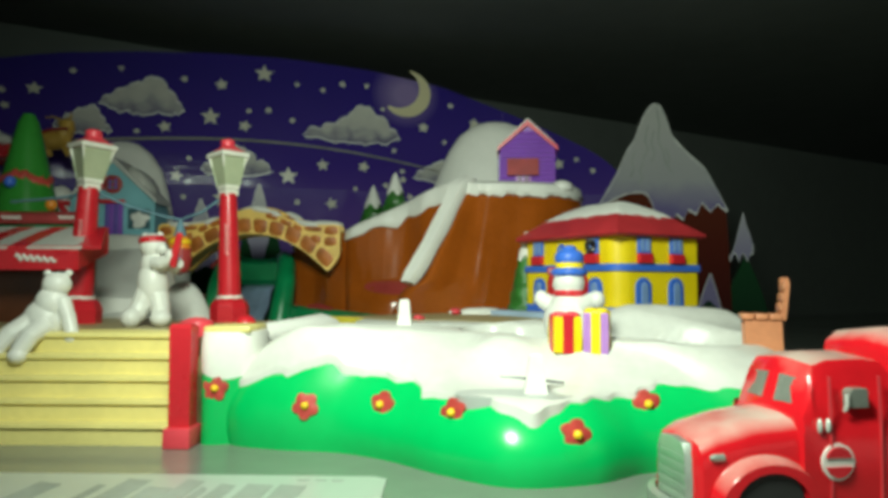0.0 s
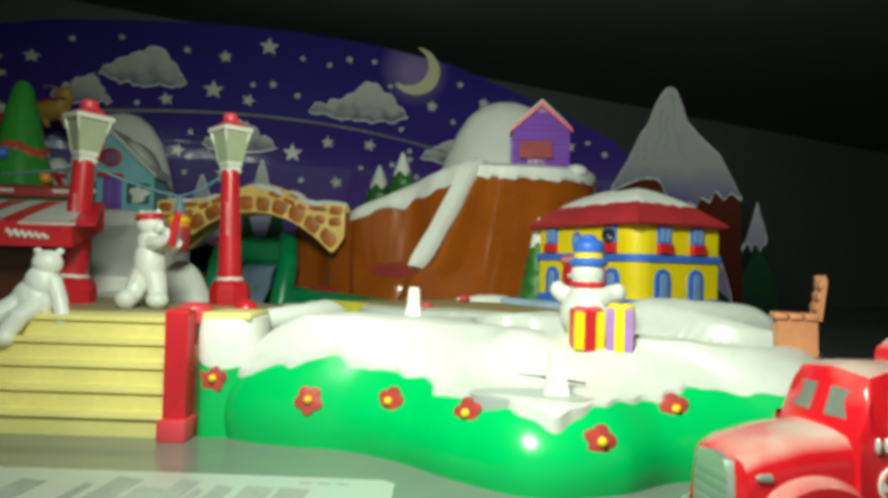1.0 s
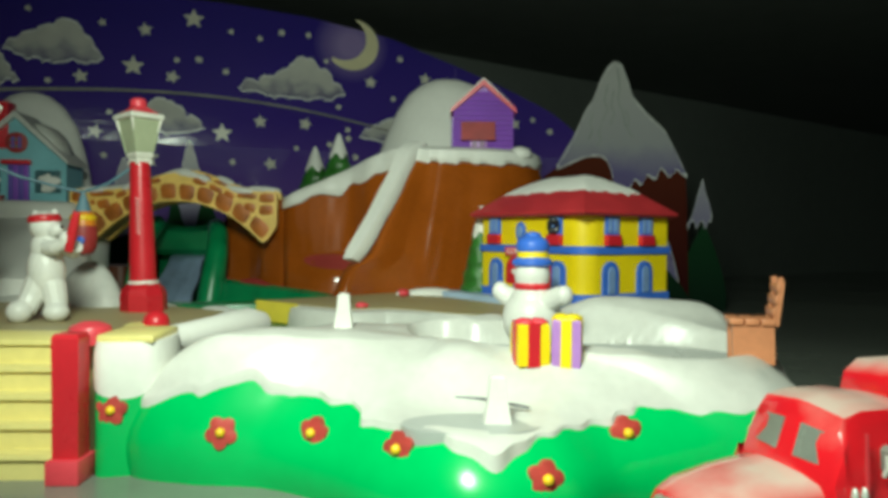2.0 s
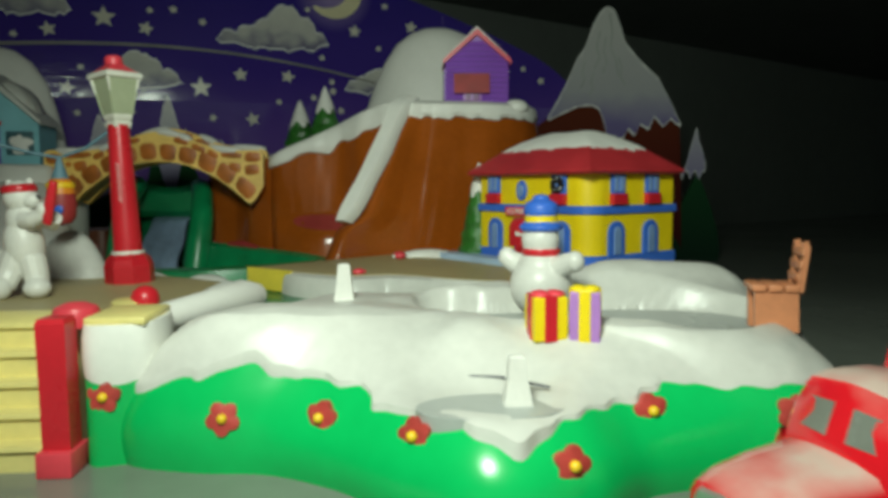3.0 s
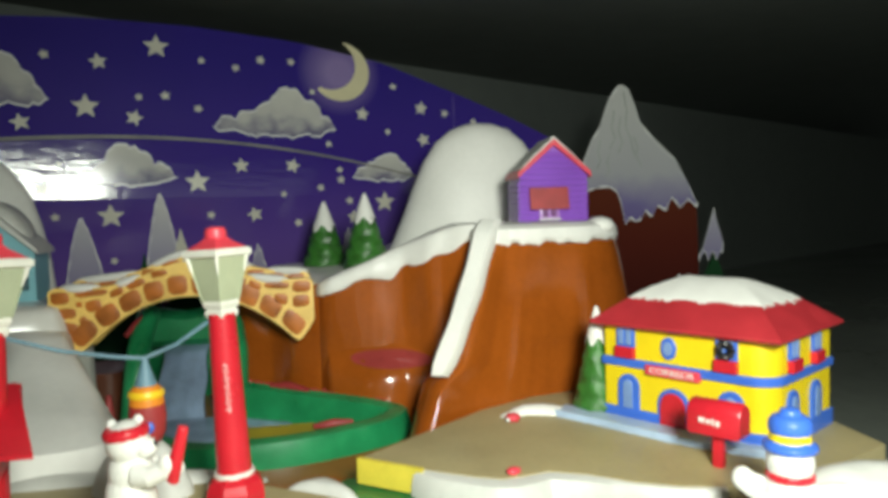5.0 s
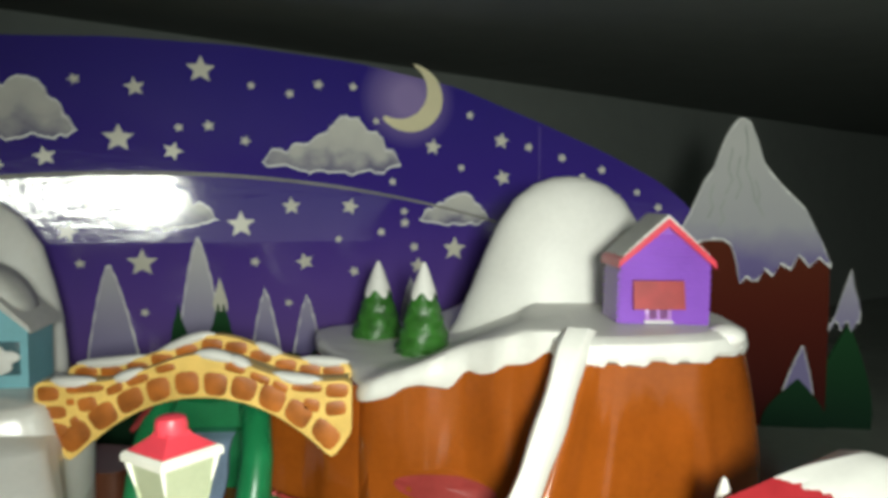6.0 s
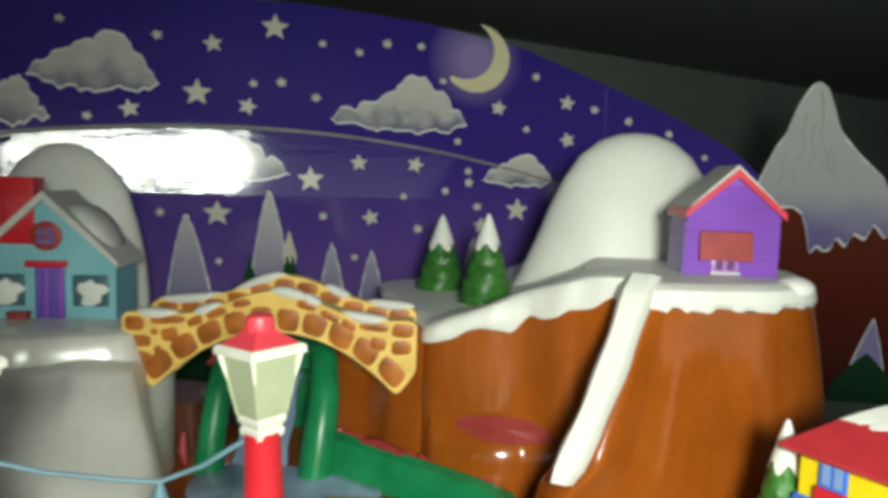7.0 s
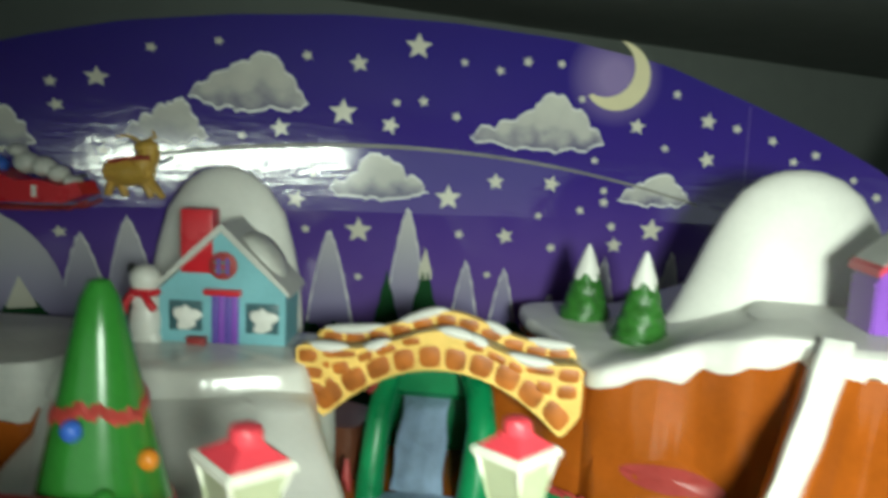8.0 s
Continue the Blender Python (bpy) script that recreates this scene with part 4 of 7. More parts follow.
# ---- post office ----
office = thing("post_office", 0.1730, 0.4280, 0.0445, "two-storey yellow post office with blue trim and snowy red roof", "house", turn=-58.1)
LONG, DEEP, H = 0.0907, 0.0690, 0.0555
# local x runs along the long front from its far corner to the near one, y goes into the house
X0, X1 = -LONG, 0.0


def storey(name, e, z0, z1, mat, label):
    """A storey of the house, rounded at its near corner."""
    r = 0.0115 + e
    pts = [(X0 - e, -e)] + [(X1 + e - r + r * math.sin(a), -e + r - r * math.cos(a)) for a in np.linspace(0, math.pi / 2, 13)] + [(X1 + e, DEEP + e), (X0 - e, DEEP + e)]
    m = [(sum(p[0] for p in pts) / len(pts)), (sum(p[1] for p in pts) / len(pts))]
    inset = [(x + (0.0004 if x < m[0] else -0.0004), y + (0.0004 if y < m[1] else -0.0004)) for x, y in pts]
    bm = bmesh.new()
    rings(bm, [[(*p, z0) for p in inset], [(*p, z0 + 0.0005) for p in pts], [(*p, z1 - 0.0005) for p in pts], [(*p, z1) for p in inset]])
    return part(name, bm, mat, office, label)


storey("wall", 0.0, 0.0, H, YELLOW, "bright yellow painted wall rounded at its corner")
storey("plinth", 0.0012, 0.0, 0.0104, BLUE, "blue plinth")
storey("band", 0.0014, 0.0326, 0.0372, BLUE, "blue storey band")
bm = bmesh.new()
ov = 0.0062
RD = DEEP - 0.0040
rect = lambda e, z, wob=0.0: [(x, y, z + wob * math.sin(i * 2.1)) for i, (x, y) in enumerate([(X0 - e, -e), (X0 / 2, -e), (X1 + e, -e), (X1 + e, RD / 2), (X1 + e, RD + e), (X0 / 2, RD + e), (X0 - e, RD + e), (X0 - e, RD / 2)])]
rings(bm, [rect(ov * 0.7, H - 0.0015), rect(ov, H), rect(ov * 0.95, H + 0.0012), rect(-0.010, H + 0.0135), rect(-0.026, H + 0.0205)])
part("roof", bm, ROOF_RED, office, "dull red hipped roof", smooth=False)
bm = bmesh.new()
n = 180


def hip(e, u):
    """A point round the roof at inset e."""
    a, b = LONG + 2 * e, RD + 2 * e
    s = u * 2 * (a + b)
    if s < a:
        return X0 - e + s, -e
    s -= a
    if s < b:
        return X1 + e, -e + s
    s -= b
    if s < a:
        return X1 + e - s, RD + e
    s -= a
    return X0 - e, RD + e - s


loops = []
for k, (e, z) in enumerate([(-0.0078, H + 0.0094), (-0.0080, H + 0.0114), (-0.0094, H + 0.0130), (-0.0125, H + 0.0154), (-0.018, H + 0.0187), (-0.024, H + 0.0218), (-0.029, H + 0.0236), (-0.0315, H + 0.0240)]):
    loop = []
    for i in range(n):
        u = i / n * 2 * math.pi
        ragged = 0.0015 * math.sin(23 * u) + 0.0013 * math.sin(41 * u + 1) + 0.0010 * math.sin(64 * u + 2)
        drip = ragged * (1.0, 0.7, 0.25)[k] if k < 3 else 0.0
        x, y = hip(e + drip, i / n)
        loop.append((x, y, z - drip * 0.75 + 0.0006 * noise.noise(Vector((x, y, 0.2)) / 0.012)))
    loops.append(loop)
rings(bm, loops)
part("roof_snow", bm, SNOW, office, "thick ragged snow on the roof")


def arch_shape(w, h, n=10):
    pts = [(-w / 2, 0.0), (w / 2, 0.0), (w / 2, h - w / 2)]
    pts += [(w / 2 * math.cos(a), h - w / 2 + w / 2 * math.sin(a)) for a in np.linspace(0, math.pi, n)][1:]
    return pts


def side_map(side):
    """Places facade coordinates on the long front or on the short end."""
    if side == "front":
        return lambda u, z, d: (X0 + u, -d, z)
    return lambda u, z, d: (X1 + d, u, z)


def flush(name, pts, u, z, side, mat, parent, d0=-0.001, d1=0.0012, label=""):
    m = side_map(side)
    bm = bmesh.new()
    lo = [m(u + a, z + b, d0) for a, b in pts]
    hi = [m(u + a, z + b, d1) for a, b in pts]
    top = [m(u + a * 0.9, z + b * 0.97 + 0.0001, d1 + 0.0003) for a, b in pts]
    rings(bm, [lo, hi, top])
    return part(name, bm, mat, parent, label, smooth=False)


def sq(w, h):
    return [(-w / 2, 0), (w / 2, 0), (w / 2, h), (-w / 2, h)]


for side, us in (("front", (0.0134, 0.0690)), ("end", (0.0212, 0.0493))):
    for u in us:
        w = flush("window", sq(0.0108, 0.0168), u, 0.0378, side, BLUE, office, label="blue upper window over a red flower box")
        for du in (-0.0023, 0.0023):
            flush("pane", sq(0.0031, 0.0092), u + du, 0.0448, side, PANE_BLUE, w, 0.0008, 0.0017)
        flush("flower_box", sq(0.0114, 0.0058), u, 0.0378, side, RED, w, 0.0, 0.0030, "red flower box")
oval = [(0.0042 * math.cos(a), 0.0058 + 0.0058 * math.sin(a)) for a in np.linspace(0, 2 * math.pi, 21)[:-1]]
w = flush("window", oval, 0.0385, H - 0.0160, "front", BLUE, office, label="oval blue window")
flush("pane", [(a * 0.62, 0.0022 + b * 0.62) for a, b in oval], 0.0385, H - 0.0160, "front", PANE_BLUE, w, 0.0008, 0.0017)
wreath = bmesh.new()
turns = [2 * math.pi * k / 36 for k in range(37)]
tube(wreath, [(X0 + 0.0690 + 0.0032 * math.cos(a), -0.0024, H - 0.0070 + 0.0032 * math.sin(a)) for a in turns], [0.0017 + 0.0004 * math.cos(9 * a) for a in turns], 8)
part("wreath", wreath, BLACK, office, "dark green-black wreath at the window")
for side, us in (("front", (0.0149, 0.0711)), ("end", (0.0204, 0.0486))):
    for u in us:
        w = flush("window", arch_shape(0.0128, 0.0190), u, 0.0098, side, BLUE, office, label="arched blue ground-floor window")
        flush("pane", arch_shape(0.0056, 0.0150), u, 0.0108, side, PANE_BLUE, w, 0.0008, 0.0018)
door = flush("door", arch_shape(0.0175, 0.0235), 0.0410, 0.0015, "front", BLUE, office, label="wide arched doorway with a blue rim")
flush("door_leaf", arch_shape(0.0140, 0.0210), 0.0410, 0.0018, "front", RED, door, 0.0008, 0.0020, "red door leaf")
sign = flush("sign", sq(0.0300, 0.0050), 0.0410, 0.0307, "front", ROSE, office, d1=0.0026, label="red signboard with white letters")


def words(text, size, parent, mat, place, depth=0.0003):
    """Raised lettering with the built-in font, as a mesh."""
    cu = bpy.data.curves.new("lettering", "FONT")
    cu.body, cu.size, cu.extrude, cu.align_x, cu.align_y = text, size, depth, "CENTER", "CENTER"
    ob = bpy.data.objects.new("lettering", cu)
    me = bpy.data.meshes.new_from_object(ob)
    bpy.data.objects.remove(ob)
    me.materials.append(mat)
    lt = new("lettering", me)
    lt.parent = parent
    lt.matrix_basis = place
    return lt


words("CORREOS", 0.0044, sign, BONE, pose(X0 + 0.0410, -0.0031, 0.0332, 90, 0, 0) @ Matrix.Diagonal((1.25, 1, 1, 1)))

# red letter box on a post before the door
mailbox = thing("mailbox", 0.1420, 0.4230, 0.0445, "red letter box on a red post with a white mark", "mailbox", turn=-56)
mailbox.scale = (0.92, 0.92, 0.94)
bm = bmesh.new()
loops = []
for x in (-0.0130, -0.0118, 0.0118, 0.0130):
    q = 1.0 if abs(x) < 0.0125 else 0.90
    loops.append([(x, q * a, 0.0255 + q * b) for a, b in [(-0.0065, -0.0075), (0.0065, -0.0075), (0.0065, 0.0020)] + [(0.0065 * math.cos(t), 0.0020 + 0.0065 * math.sin(t)) for t in np.linspace(0.3, math.pi - 0.3, 8)] + [(-0.0065, 0.0020)]])
rings(bm, loops)
part("box", bm, RED, mailbox, "red box with a rounded lid")
bm = bmesh.new()
box(bm, -0.0020, 0.0030, -0.0022, 0.0022, 0.0, 0.0200, 0.0004)
part("post", bm, RED, mailbox, "red post")
bm = bmesh.new()
for k, (a, b) in enumerate([(-0.0065, -0.0035), (-0.0028, -0.0010), (-0.0002, 0.0010), (0.0018, 0.0038)]):
    box(bm, a, b, -0.0071, -0.0064, 0.0240 - 0.0003 * k, 0.0262 - 0.0003 * (k % 2) * 2)
part("mark", bm, BONE, mailbox, "illegible white mark", smooth=False)


# ---- cone firs ----
def fir(name, x, y, z, h, r, label, snow=0.35, tilt=0.0):
    t = thing(name, x, y, z, label, "tree", "small fir trees")
    loops = []
    tiers = 22
    for k in range(tiers + 1):
        u = k / tiers
        base = r * (1 - u) ** 0.85
        loop = []
        for i in range(28):
            a = 2 * math.pi * i / 28
            q = base * (1 + 0.06 * math.sin(6 * a + k * 1.3) + 0.05 * math.sin(11 * a - k * 2.1) + (0.05 if k % 3 == 0 else -0.03)) + 0.0003
            loop.append((q * math.cos(a), q * math.sin(a), h * u))
        loops.append(loop)
    part("crown", rings(bmesh.new(), loops), FIR, t, "moulded dark green crown")
    loops = []
    for k in range(9):
        u = (1 - snow) + snow * k / 8
        loop = []
        for i in range(28):
            a = 2 * math.pi * i / 28
            drip = -snow * 0.30 * (0.5 + 0.5 * math.sin(5 * a + 1)) if k == 0 else 0.0
            q = r * (1 - u - drip) ** 0.85 * 1.05 + 0.0007
            loop.append((q * math.cos(a), q * math.sin(a), h * (u + drip)))
        loops.append(loop)
    part("snow_tip", rings(bmesh.new(), loops), SNOW, t, "white snowy tip")
    return t


fir("fir_tree", -0.0195, 0.755, 0.107, 0.0670, 0.0215, "small dark green fir with a snowy tip on the snowy ledge", 0.30)
fir("fir_tree", 0.0105, 0.694, 0.1170, 0.0615, 0.0188, "small dark green fir with a snowy tip on the snowy ledge", 0.30)
fir("fir_tree", 0.1250, 0.5170, 0.0440, 0.0630, 0.0140, "small dark green fir with a snowy tip beside the post office", 0.27)

# ---- cliff with its slide ----
cliff = thing("cliff", 0.09, 0.60, 0.0, "glossy brown rock cliff capped with dripping white snow", "cliff")


def fluted(outline, z0, tops, cx, cy, flare=0.10, flutes=0.0022, steps=16):
    """A rock wall that leans in towards its top, with upright folds."""
    loops = []
    for k in range(steps + 1):
        u = k / steps
        loop = []
        for i, (x, y) in enumerate(outline):
            z1 = tops(x, y)
            q = 1 - flare * u ** 0.8
            fold = flutes * (noise.noise(Vector((x * 34, y * 34, u * 1.6))) + 0.42 * noise.noise(Vector((x * 110, y * 110, u * 3.5 + 4))))
            d = Vector((x - cx, y - cy))
            q += fold / max(0.02, d.length)
            loop.append((cx + d.x * q, cy + d.y * q, z0 + (z1 - z0) * u))
        loops.append(loop)
    return loops


def snow_on(loop, cx, cy, drop, proud, lift, middle, wave=1.0, seed=0.0, surf=None):
    """A snow cap that hangs over a rim in uneven drips."""
    n = len(loop)
    a, b, c, d = [], [], [], []
    for i, (x, y, z) in enumerate(loop):
        v = Vector((x - cx, y - cy)).normalized()
        s = i / n * 2 * math.pi
        dr = drop * (0.75 + wave * (0.17 * math.sin(9 * s + seed) + 0.15 * math.sin(19 * s + 2 * seed) + 0.06 * math.sin(37 * s)))
        a.append((x + v.x * (proud * 0.4 + 0.0012), y + v.y * (proud * 0.4 + 0.0012), z - dr))
        b.append((x + v.x * (proud + 0.0012), y + v.y * (proud + 0.0012), z - dr * 0.55))
        c.append((x + v.x * proud * 0.9, y + v.y * proud * 0.9, z + lift * 0.5))
        d.append((x - v.x * 0.003, y - v.y * 0.003, z + lift))
    loops = [a, b, c, d]
    for s in (0.08, 0.18, 0.3, 0.42, 0.55, 0.7, 0.85, 0.94, 0.985):
        ring = []
        for x, y, z in d:
            px, py = x + (cx - x) * s, y + (cy - y) * s
            flat_z = z + (middle - z) * s
            ring.append((px, py, flat_z + (surf(px, py) - flat_z) * min(1.0, s * 2.4) if surf else flat_z))
        loops.append(ring)
    return loops


BLUFF = [(0.046, 0.600), (0.034, 0.568), (0.018, 0.536), (0.030, 0.518), (0.056, 0.536), (0.085, 0.546), (0.115, 0.552), (0.145, 0.560), (0.170, 0.580), (0.184, 0.612), (0.186, 0.660), (0.150, 0.700), (0.080, 0.705), (0.050, 0.660)]
BLUFF_TOP = [(0.074, 0.610), (0.071, 0.592), (0.073, 0.577), (0.082, 0.571), (0.092, 0.572), (0.105, 0.573), (0.122, 0.576), (0.147, 0.582), (0.168, 0.595), (0.179, 0.620), (0.180, 0.660), (0.150, 0.690), (0.090, 0.700), (0.068, 0.660)]
BX, BY = 0.115, 0.630
base_line, top_line = smooth_outline(BLUFF, 22), smooth_outline(BLUFF_TOP, 22)
bluff_loops = []
for k in range(37):
    u = k / 36
    loop = []
    for (x0, y0), (x1, y1) in zip(base_line, top_line):
        lean = math.exp(-((x0 - 0.034) / 0.022) ** 2 - ((y0 - 0.532) / 0.03) ** 2)
        s = u ** (0.8 + 0.55 * lean)
        x, y = x0 + (x1 - x0) * s, y0 + (y1 - y0) * s
        toe = min(1.0, max(0.0, (0.075 - 0.1475 * u) / 0.014))
        toe = lean * toe * toe * (3 - 2 * toe)
        x, y = x - 0.0150 * toe, y - 0.0060 * toe
        x += 0.0120 * math.exp(-((x0 - 0.188) / 0.022) ** 2) * math.sin(math.pi * u ** 0.8) ** 0.8
        d = Vector((x - BX, y - BY))
        fold = 0.0024 * (noise.noise(Vector((x0 * 34, y0 * 34, u * 1.6))) + 0.36 * noise.noise(Vector((x0 * 110, y0 * 110, u * 3.5 + 4))))
        q = 1 + fold / max(0.02, d.length) * (1 - 0.7 * u)
        loop.append((BX + d.x * q, BY + d.y * q, 0.1475 * u))
    bluff_loops.append(loop)
wpart("bluff", rings(bmesh.new(), bluff_loops), BROWN, cliff, "tall glossy brown bluff with upright folds")
wpart("bluff_snow", rings(bmesh.new(), snow_on(bluff_loops[-1], BX, BY, 0.0088, 0.0024, 0.0056, 0.1545, 0.55), True, True), SNOW, cliff, "white snow over the bluff's rim")
bm = bmesh.new()
ball(bm, 0.1610, 0.5945, 0.1498, 0.0098, 0.0100, 0.0064)
wpart("snow_lump", bm, SNOW, cliff, "rounded white lump at the bluff's corner")
WING = [(-0.036, 0.668), (-0.031, 0.640), (-0.022, 0.624), (0.000, 0.618), (0.028, 0.614), (0.052, 0.598), (0.085, 0.600), (0.085, 0.790), (-0.062, 0.800)]
wing_line = smooth_outline(WING, 36)


CREST = [(-0.06, 0.1120), (-0.031, 0.1147), (-0.011, 0.1245), (0.005, 0.1305), (0.020, 0.1370), (0.0375, 0.1443), (0.0515, 0.1505), (0.063, 0.1540), (0.10, 0.1550)]
EDGE = [(-0.06, 0.104), (-0.031, 0.1057), (-0.020, 0.1090), (-0.010, 0.1120), (-0.003, 0.1170), (0.005, 0.1190), (0.014, 0.1180), (0.021, 0.1168), (0.0265, 0.1240), (0.0295, 0.1280), (0.036, 0.1266), (0.042, 0.1288), (0.048, 0.1340), (0.054, 0.1344), (0.059, 0.1360), (0.066, 0.1430), (0.080, 0.1460)]
FIELD = [(-0.06, 0.1190), (0.010, 0.1210), (0.024, 0.1265), (0.039, 0.1325), (0.055, 0.1400), (0.070, 0.1475), (0.090, 0.1520)]


def soft_rows(rows, x, reach=0.0035):
    return sum(lerp_rows(rows, x + reach * k) for k in (-1, -0.5, 0, 0.5, 1)) / 5


def wing_top(x, y):
    return wing_surface(x, y) - 0.0030


def wing_surface(x, y):
    """The snow field falls off gently behind its crest."""
    t = min(1.0, max(0.0, (y - 0.618) / 0.065))
    t = t * t * (3 - 2 * t)
    return soft_rows(CREST, x) * (1 - t) + soft_rows(FIELD, x) * t


wing_loops = fluted(wing_line, 0.0, wing_top, 0.012, 0.70, 0.03, 0.0022)
wpart("wing", rings(bmesh.new(), wing_loops, True, False), BROWN, cliff, "lower brown rock wall")


def wing_face(i, z):
    """A point of the rock wall at a height."""
    x, y, top = wing_loops[-1][i]
    u = min(1.0, z / top) * (len(wing_loops) - 1)
    k = min(int(u), len(wing_loops) - 2)
    a, b = Vector(wing_loops[k][i]), Vector(wing_loops[k + 1][i])
    return a.lerp(b, u - k)


snow_loops = [[] for _ in range(17)]
for i, (x, y, z) in enumerate(wing_loops[-1]):
    v = Vector((x - 0.012, y - 0.70, 0)).normalized()
    crest = wing_surface(x, y)
    low = soft_rows(EDGE, x, 0.0018) if y < 0.66 else crest - 0.009
    for k, (s, o) in enumerate(((0.0, 0.0003), (0.03, 0.0018), (0.12, 0.0026), (0.45, 0.0028), (0.75, 0.0018), (0.93, 0.0002))):
        p = wing_face(i, low + (crest - low) * s) + v * o
        snow_loops[k].append((p.x, p.y, low + (crest - low) * s))
    for k, s in enumerate((0.03, 0.08, 0.15, 0.24, 0.34, 0.46, 0.58, 0.70, 0.82, 0.92, 0.985)):
        px, py = x + (0.012 - x) * s, y + (0.70 - y) * s
        snow_loops[6 + k].append((px, py, wing_surface(px, py) + 0.0006 * noise.noise(Vector((px, py, 0.5)) / 0.02)))
wpart("wing_snow", rings(bmesh.new(), snow_loops, True, True), SNOW, cliff, "smooth white snow bank over the lower wall")
# the slide
bm = bmesh.new()
A, B = Vector((0.0775, 0.573, 0.1555)), Vector((0.0368, 0.5335, 0.0695))
loops = []
for i in range(15):
    t = i / 14
    p = A.lerp(B, t) + Vector((0.0015, -0.0015, -0.0010)) * math.sin(t * math.pi)
    w = 0.0068 - 0.0008 * t + 0.0004 * math.sin(t * 17)
    side = Vector((0.82, -0.30, -0.02)).normalized() * w * (0.72 if i == 14 else 1.0)
    out = Vector((-0.45, -0.72, 0.28)).normalized() * 0.0042
    if i == 0:
        p = p + Vector((0.004, 0.008, 0.0005))
    loops.append([p - side - out, p - side * 1.05 + out * 0.2, p - side * 0.7 + out, p + side * 0.7 + out, p + side * 1.05 + out * 0.2, p + side - out])
rings(bm, loops)
wpart("slide", bm, SNOW, cliff, "straight white snow slide down the bluff")
WALL_Y = [(-0.036, 0.655), (-0.022, 0.624), (0.0, 0.618), (0.028, 0.614), (0.052, 0.598), (0.062, 0.596)]


def shoulder(x, s):
    """A point on the bulge at the wall's foot: s runs from the ground over the slanting shoulder to the wall."""
    out = 0.0210 * math.sin(math.pi * min(1.0, max(0.0, (x + 0.034) / 0.090))) ** 0.75
    y = lerp_rows(WALL_Y, x) + 0.0055
    reach, z = [float(np.interp(s, [0, 0.35, 0.5, 0.6, 0.8, 1.0], c)) for c in ([1.08, 1.02, 0.95, 0.83, 0.40, 0.0], [0.0, 0.038, 0.0530, 0.0590, 0.0685, 0.0770])]
    return x, y - out * reach + 0.0012 * noise.noise(Vector((x * 60, s * 2, 0.7))), z


bm = bmesh.new()
grid = [[bm.verts.new(shoulder(-0.033 + 0.088 * i / 40, k / 24)) for k in range(25)] for i in range(41)]
for a, b in zip(grid, grid[1:]):
    for k in range(24):
        bm.faces.new((a[k], b[k], b[k + 1], a[k + 1]))
wpart("rock_foot", bm, BROWN, cliff, "smooth brown bulge at the wall's foot")
bm = bmesh.new()
loops = []
for q, o in ((1.0, -0.0006), (0.96, 0.0003), (0.5, 0.0005), (0.05, 0.0005)):
    loop = []
    for a in np.linspace(0, 2 * math.pi, 41)[:-1]:
        p = shoulder(0.0185 + 0.0275 * q * math.cos(a), 0.735 + 0.125 * q * math.sin(a) - 0.02 * q * math.cos(a))
        loop.append((p[0], p[1] - o * 0.5, p[2] + o))
    loops.append(loop)
rings(bm, loops, False, True)
wpart("ledge", bm, MAGENTA, cliff, "wine-red painted ledge")

hill = thing("snow_hill", 0.110, 0.722, 0.100, "smooth white rounded snow hill behind the cliff", "hill", "white hills")
bm = bmesh.new()
lathe(bm, [(0.096, 0.0), (0.086, 0.020), (0.0755, 0.038), (0.065, 0.062), (0.0575, 0.082), (0.0480, 0.103), (0.0375, 0.1190), (0.0250, 0.1290), (0.0120, 0.1338), (0.0, 0.1348)], 0, 0, 64, 1.0, 0.50)
part("slope", bm, SNOW, hill)

# ---- violet cabin ----
cabin = thing("cabin", 0.1345, 0.6235, 0.1497, "small violet clapboard cabin with a rose-red snowy gable roof", "house", turn=-3)
W, D, HW, HA = 0.0238, 0.0150, 0.0350, 0.0560
bm = bmesh.new()
rings(bm, [[(-W, y, 0.0), (W, y, 0.0), (W, y, HW), (0.0, y, HA), (-W, y, HW)] for y in (-D, D)])
part("wall", bm, VIOLET, cabin, "violet wall", smooth=False)
for k in range(13):
    z = 0.0010 + 0.0039 * k
    half = W if z < HW else W * (HA - z) / (HA - HW)
    if half < 0.003:
        continue
    bm = bmesh.new()
    rings(bm, [[(x, -D - d, z + dz) for d, dz in ((-0.0005, 0.0), (0.0017, 0.0002), (0.0003, 0.0037), (-0.0005, 0.0037))] for x in (-half, half)])
    part("board", bm, VIOLET, cabin, smooth=False)
    if z < HW - 0.003:
        bm = bmesh.new()
        rings(bm, [[(-W - d, y, z + dz) for d, dz in ((-0.0005, 0.0), (0.0017, 0.0002), (0.0003, 0.0037), (-0.0005, 0.0037))] for y in (-D, D)])
        part("board", bm, VIOLET, cabin, smooth=False)
slope = (HA - HW) / W
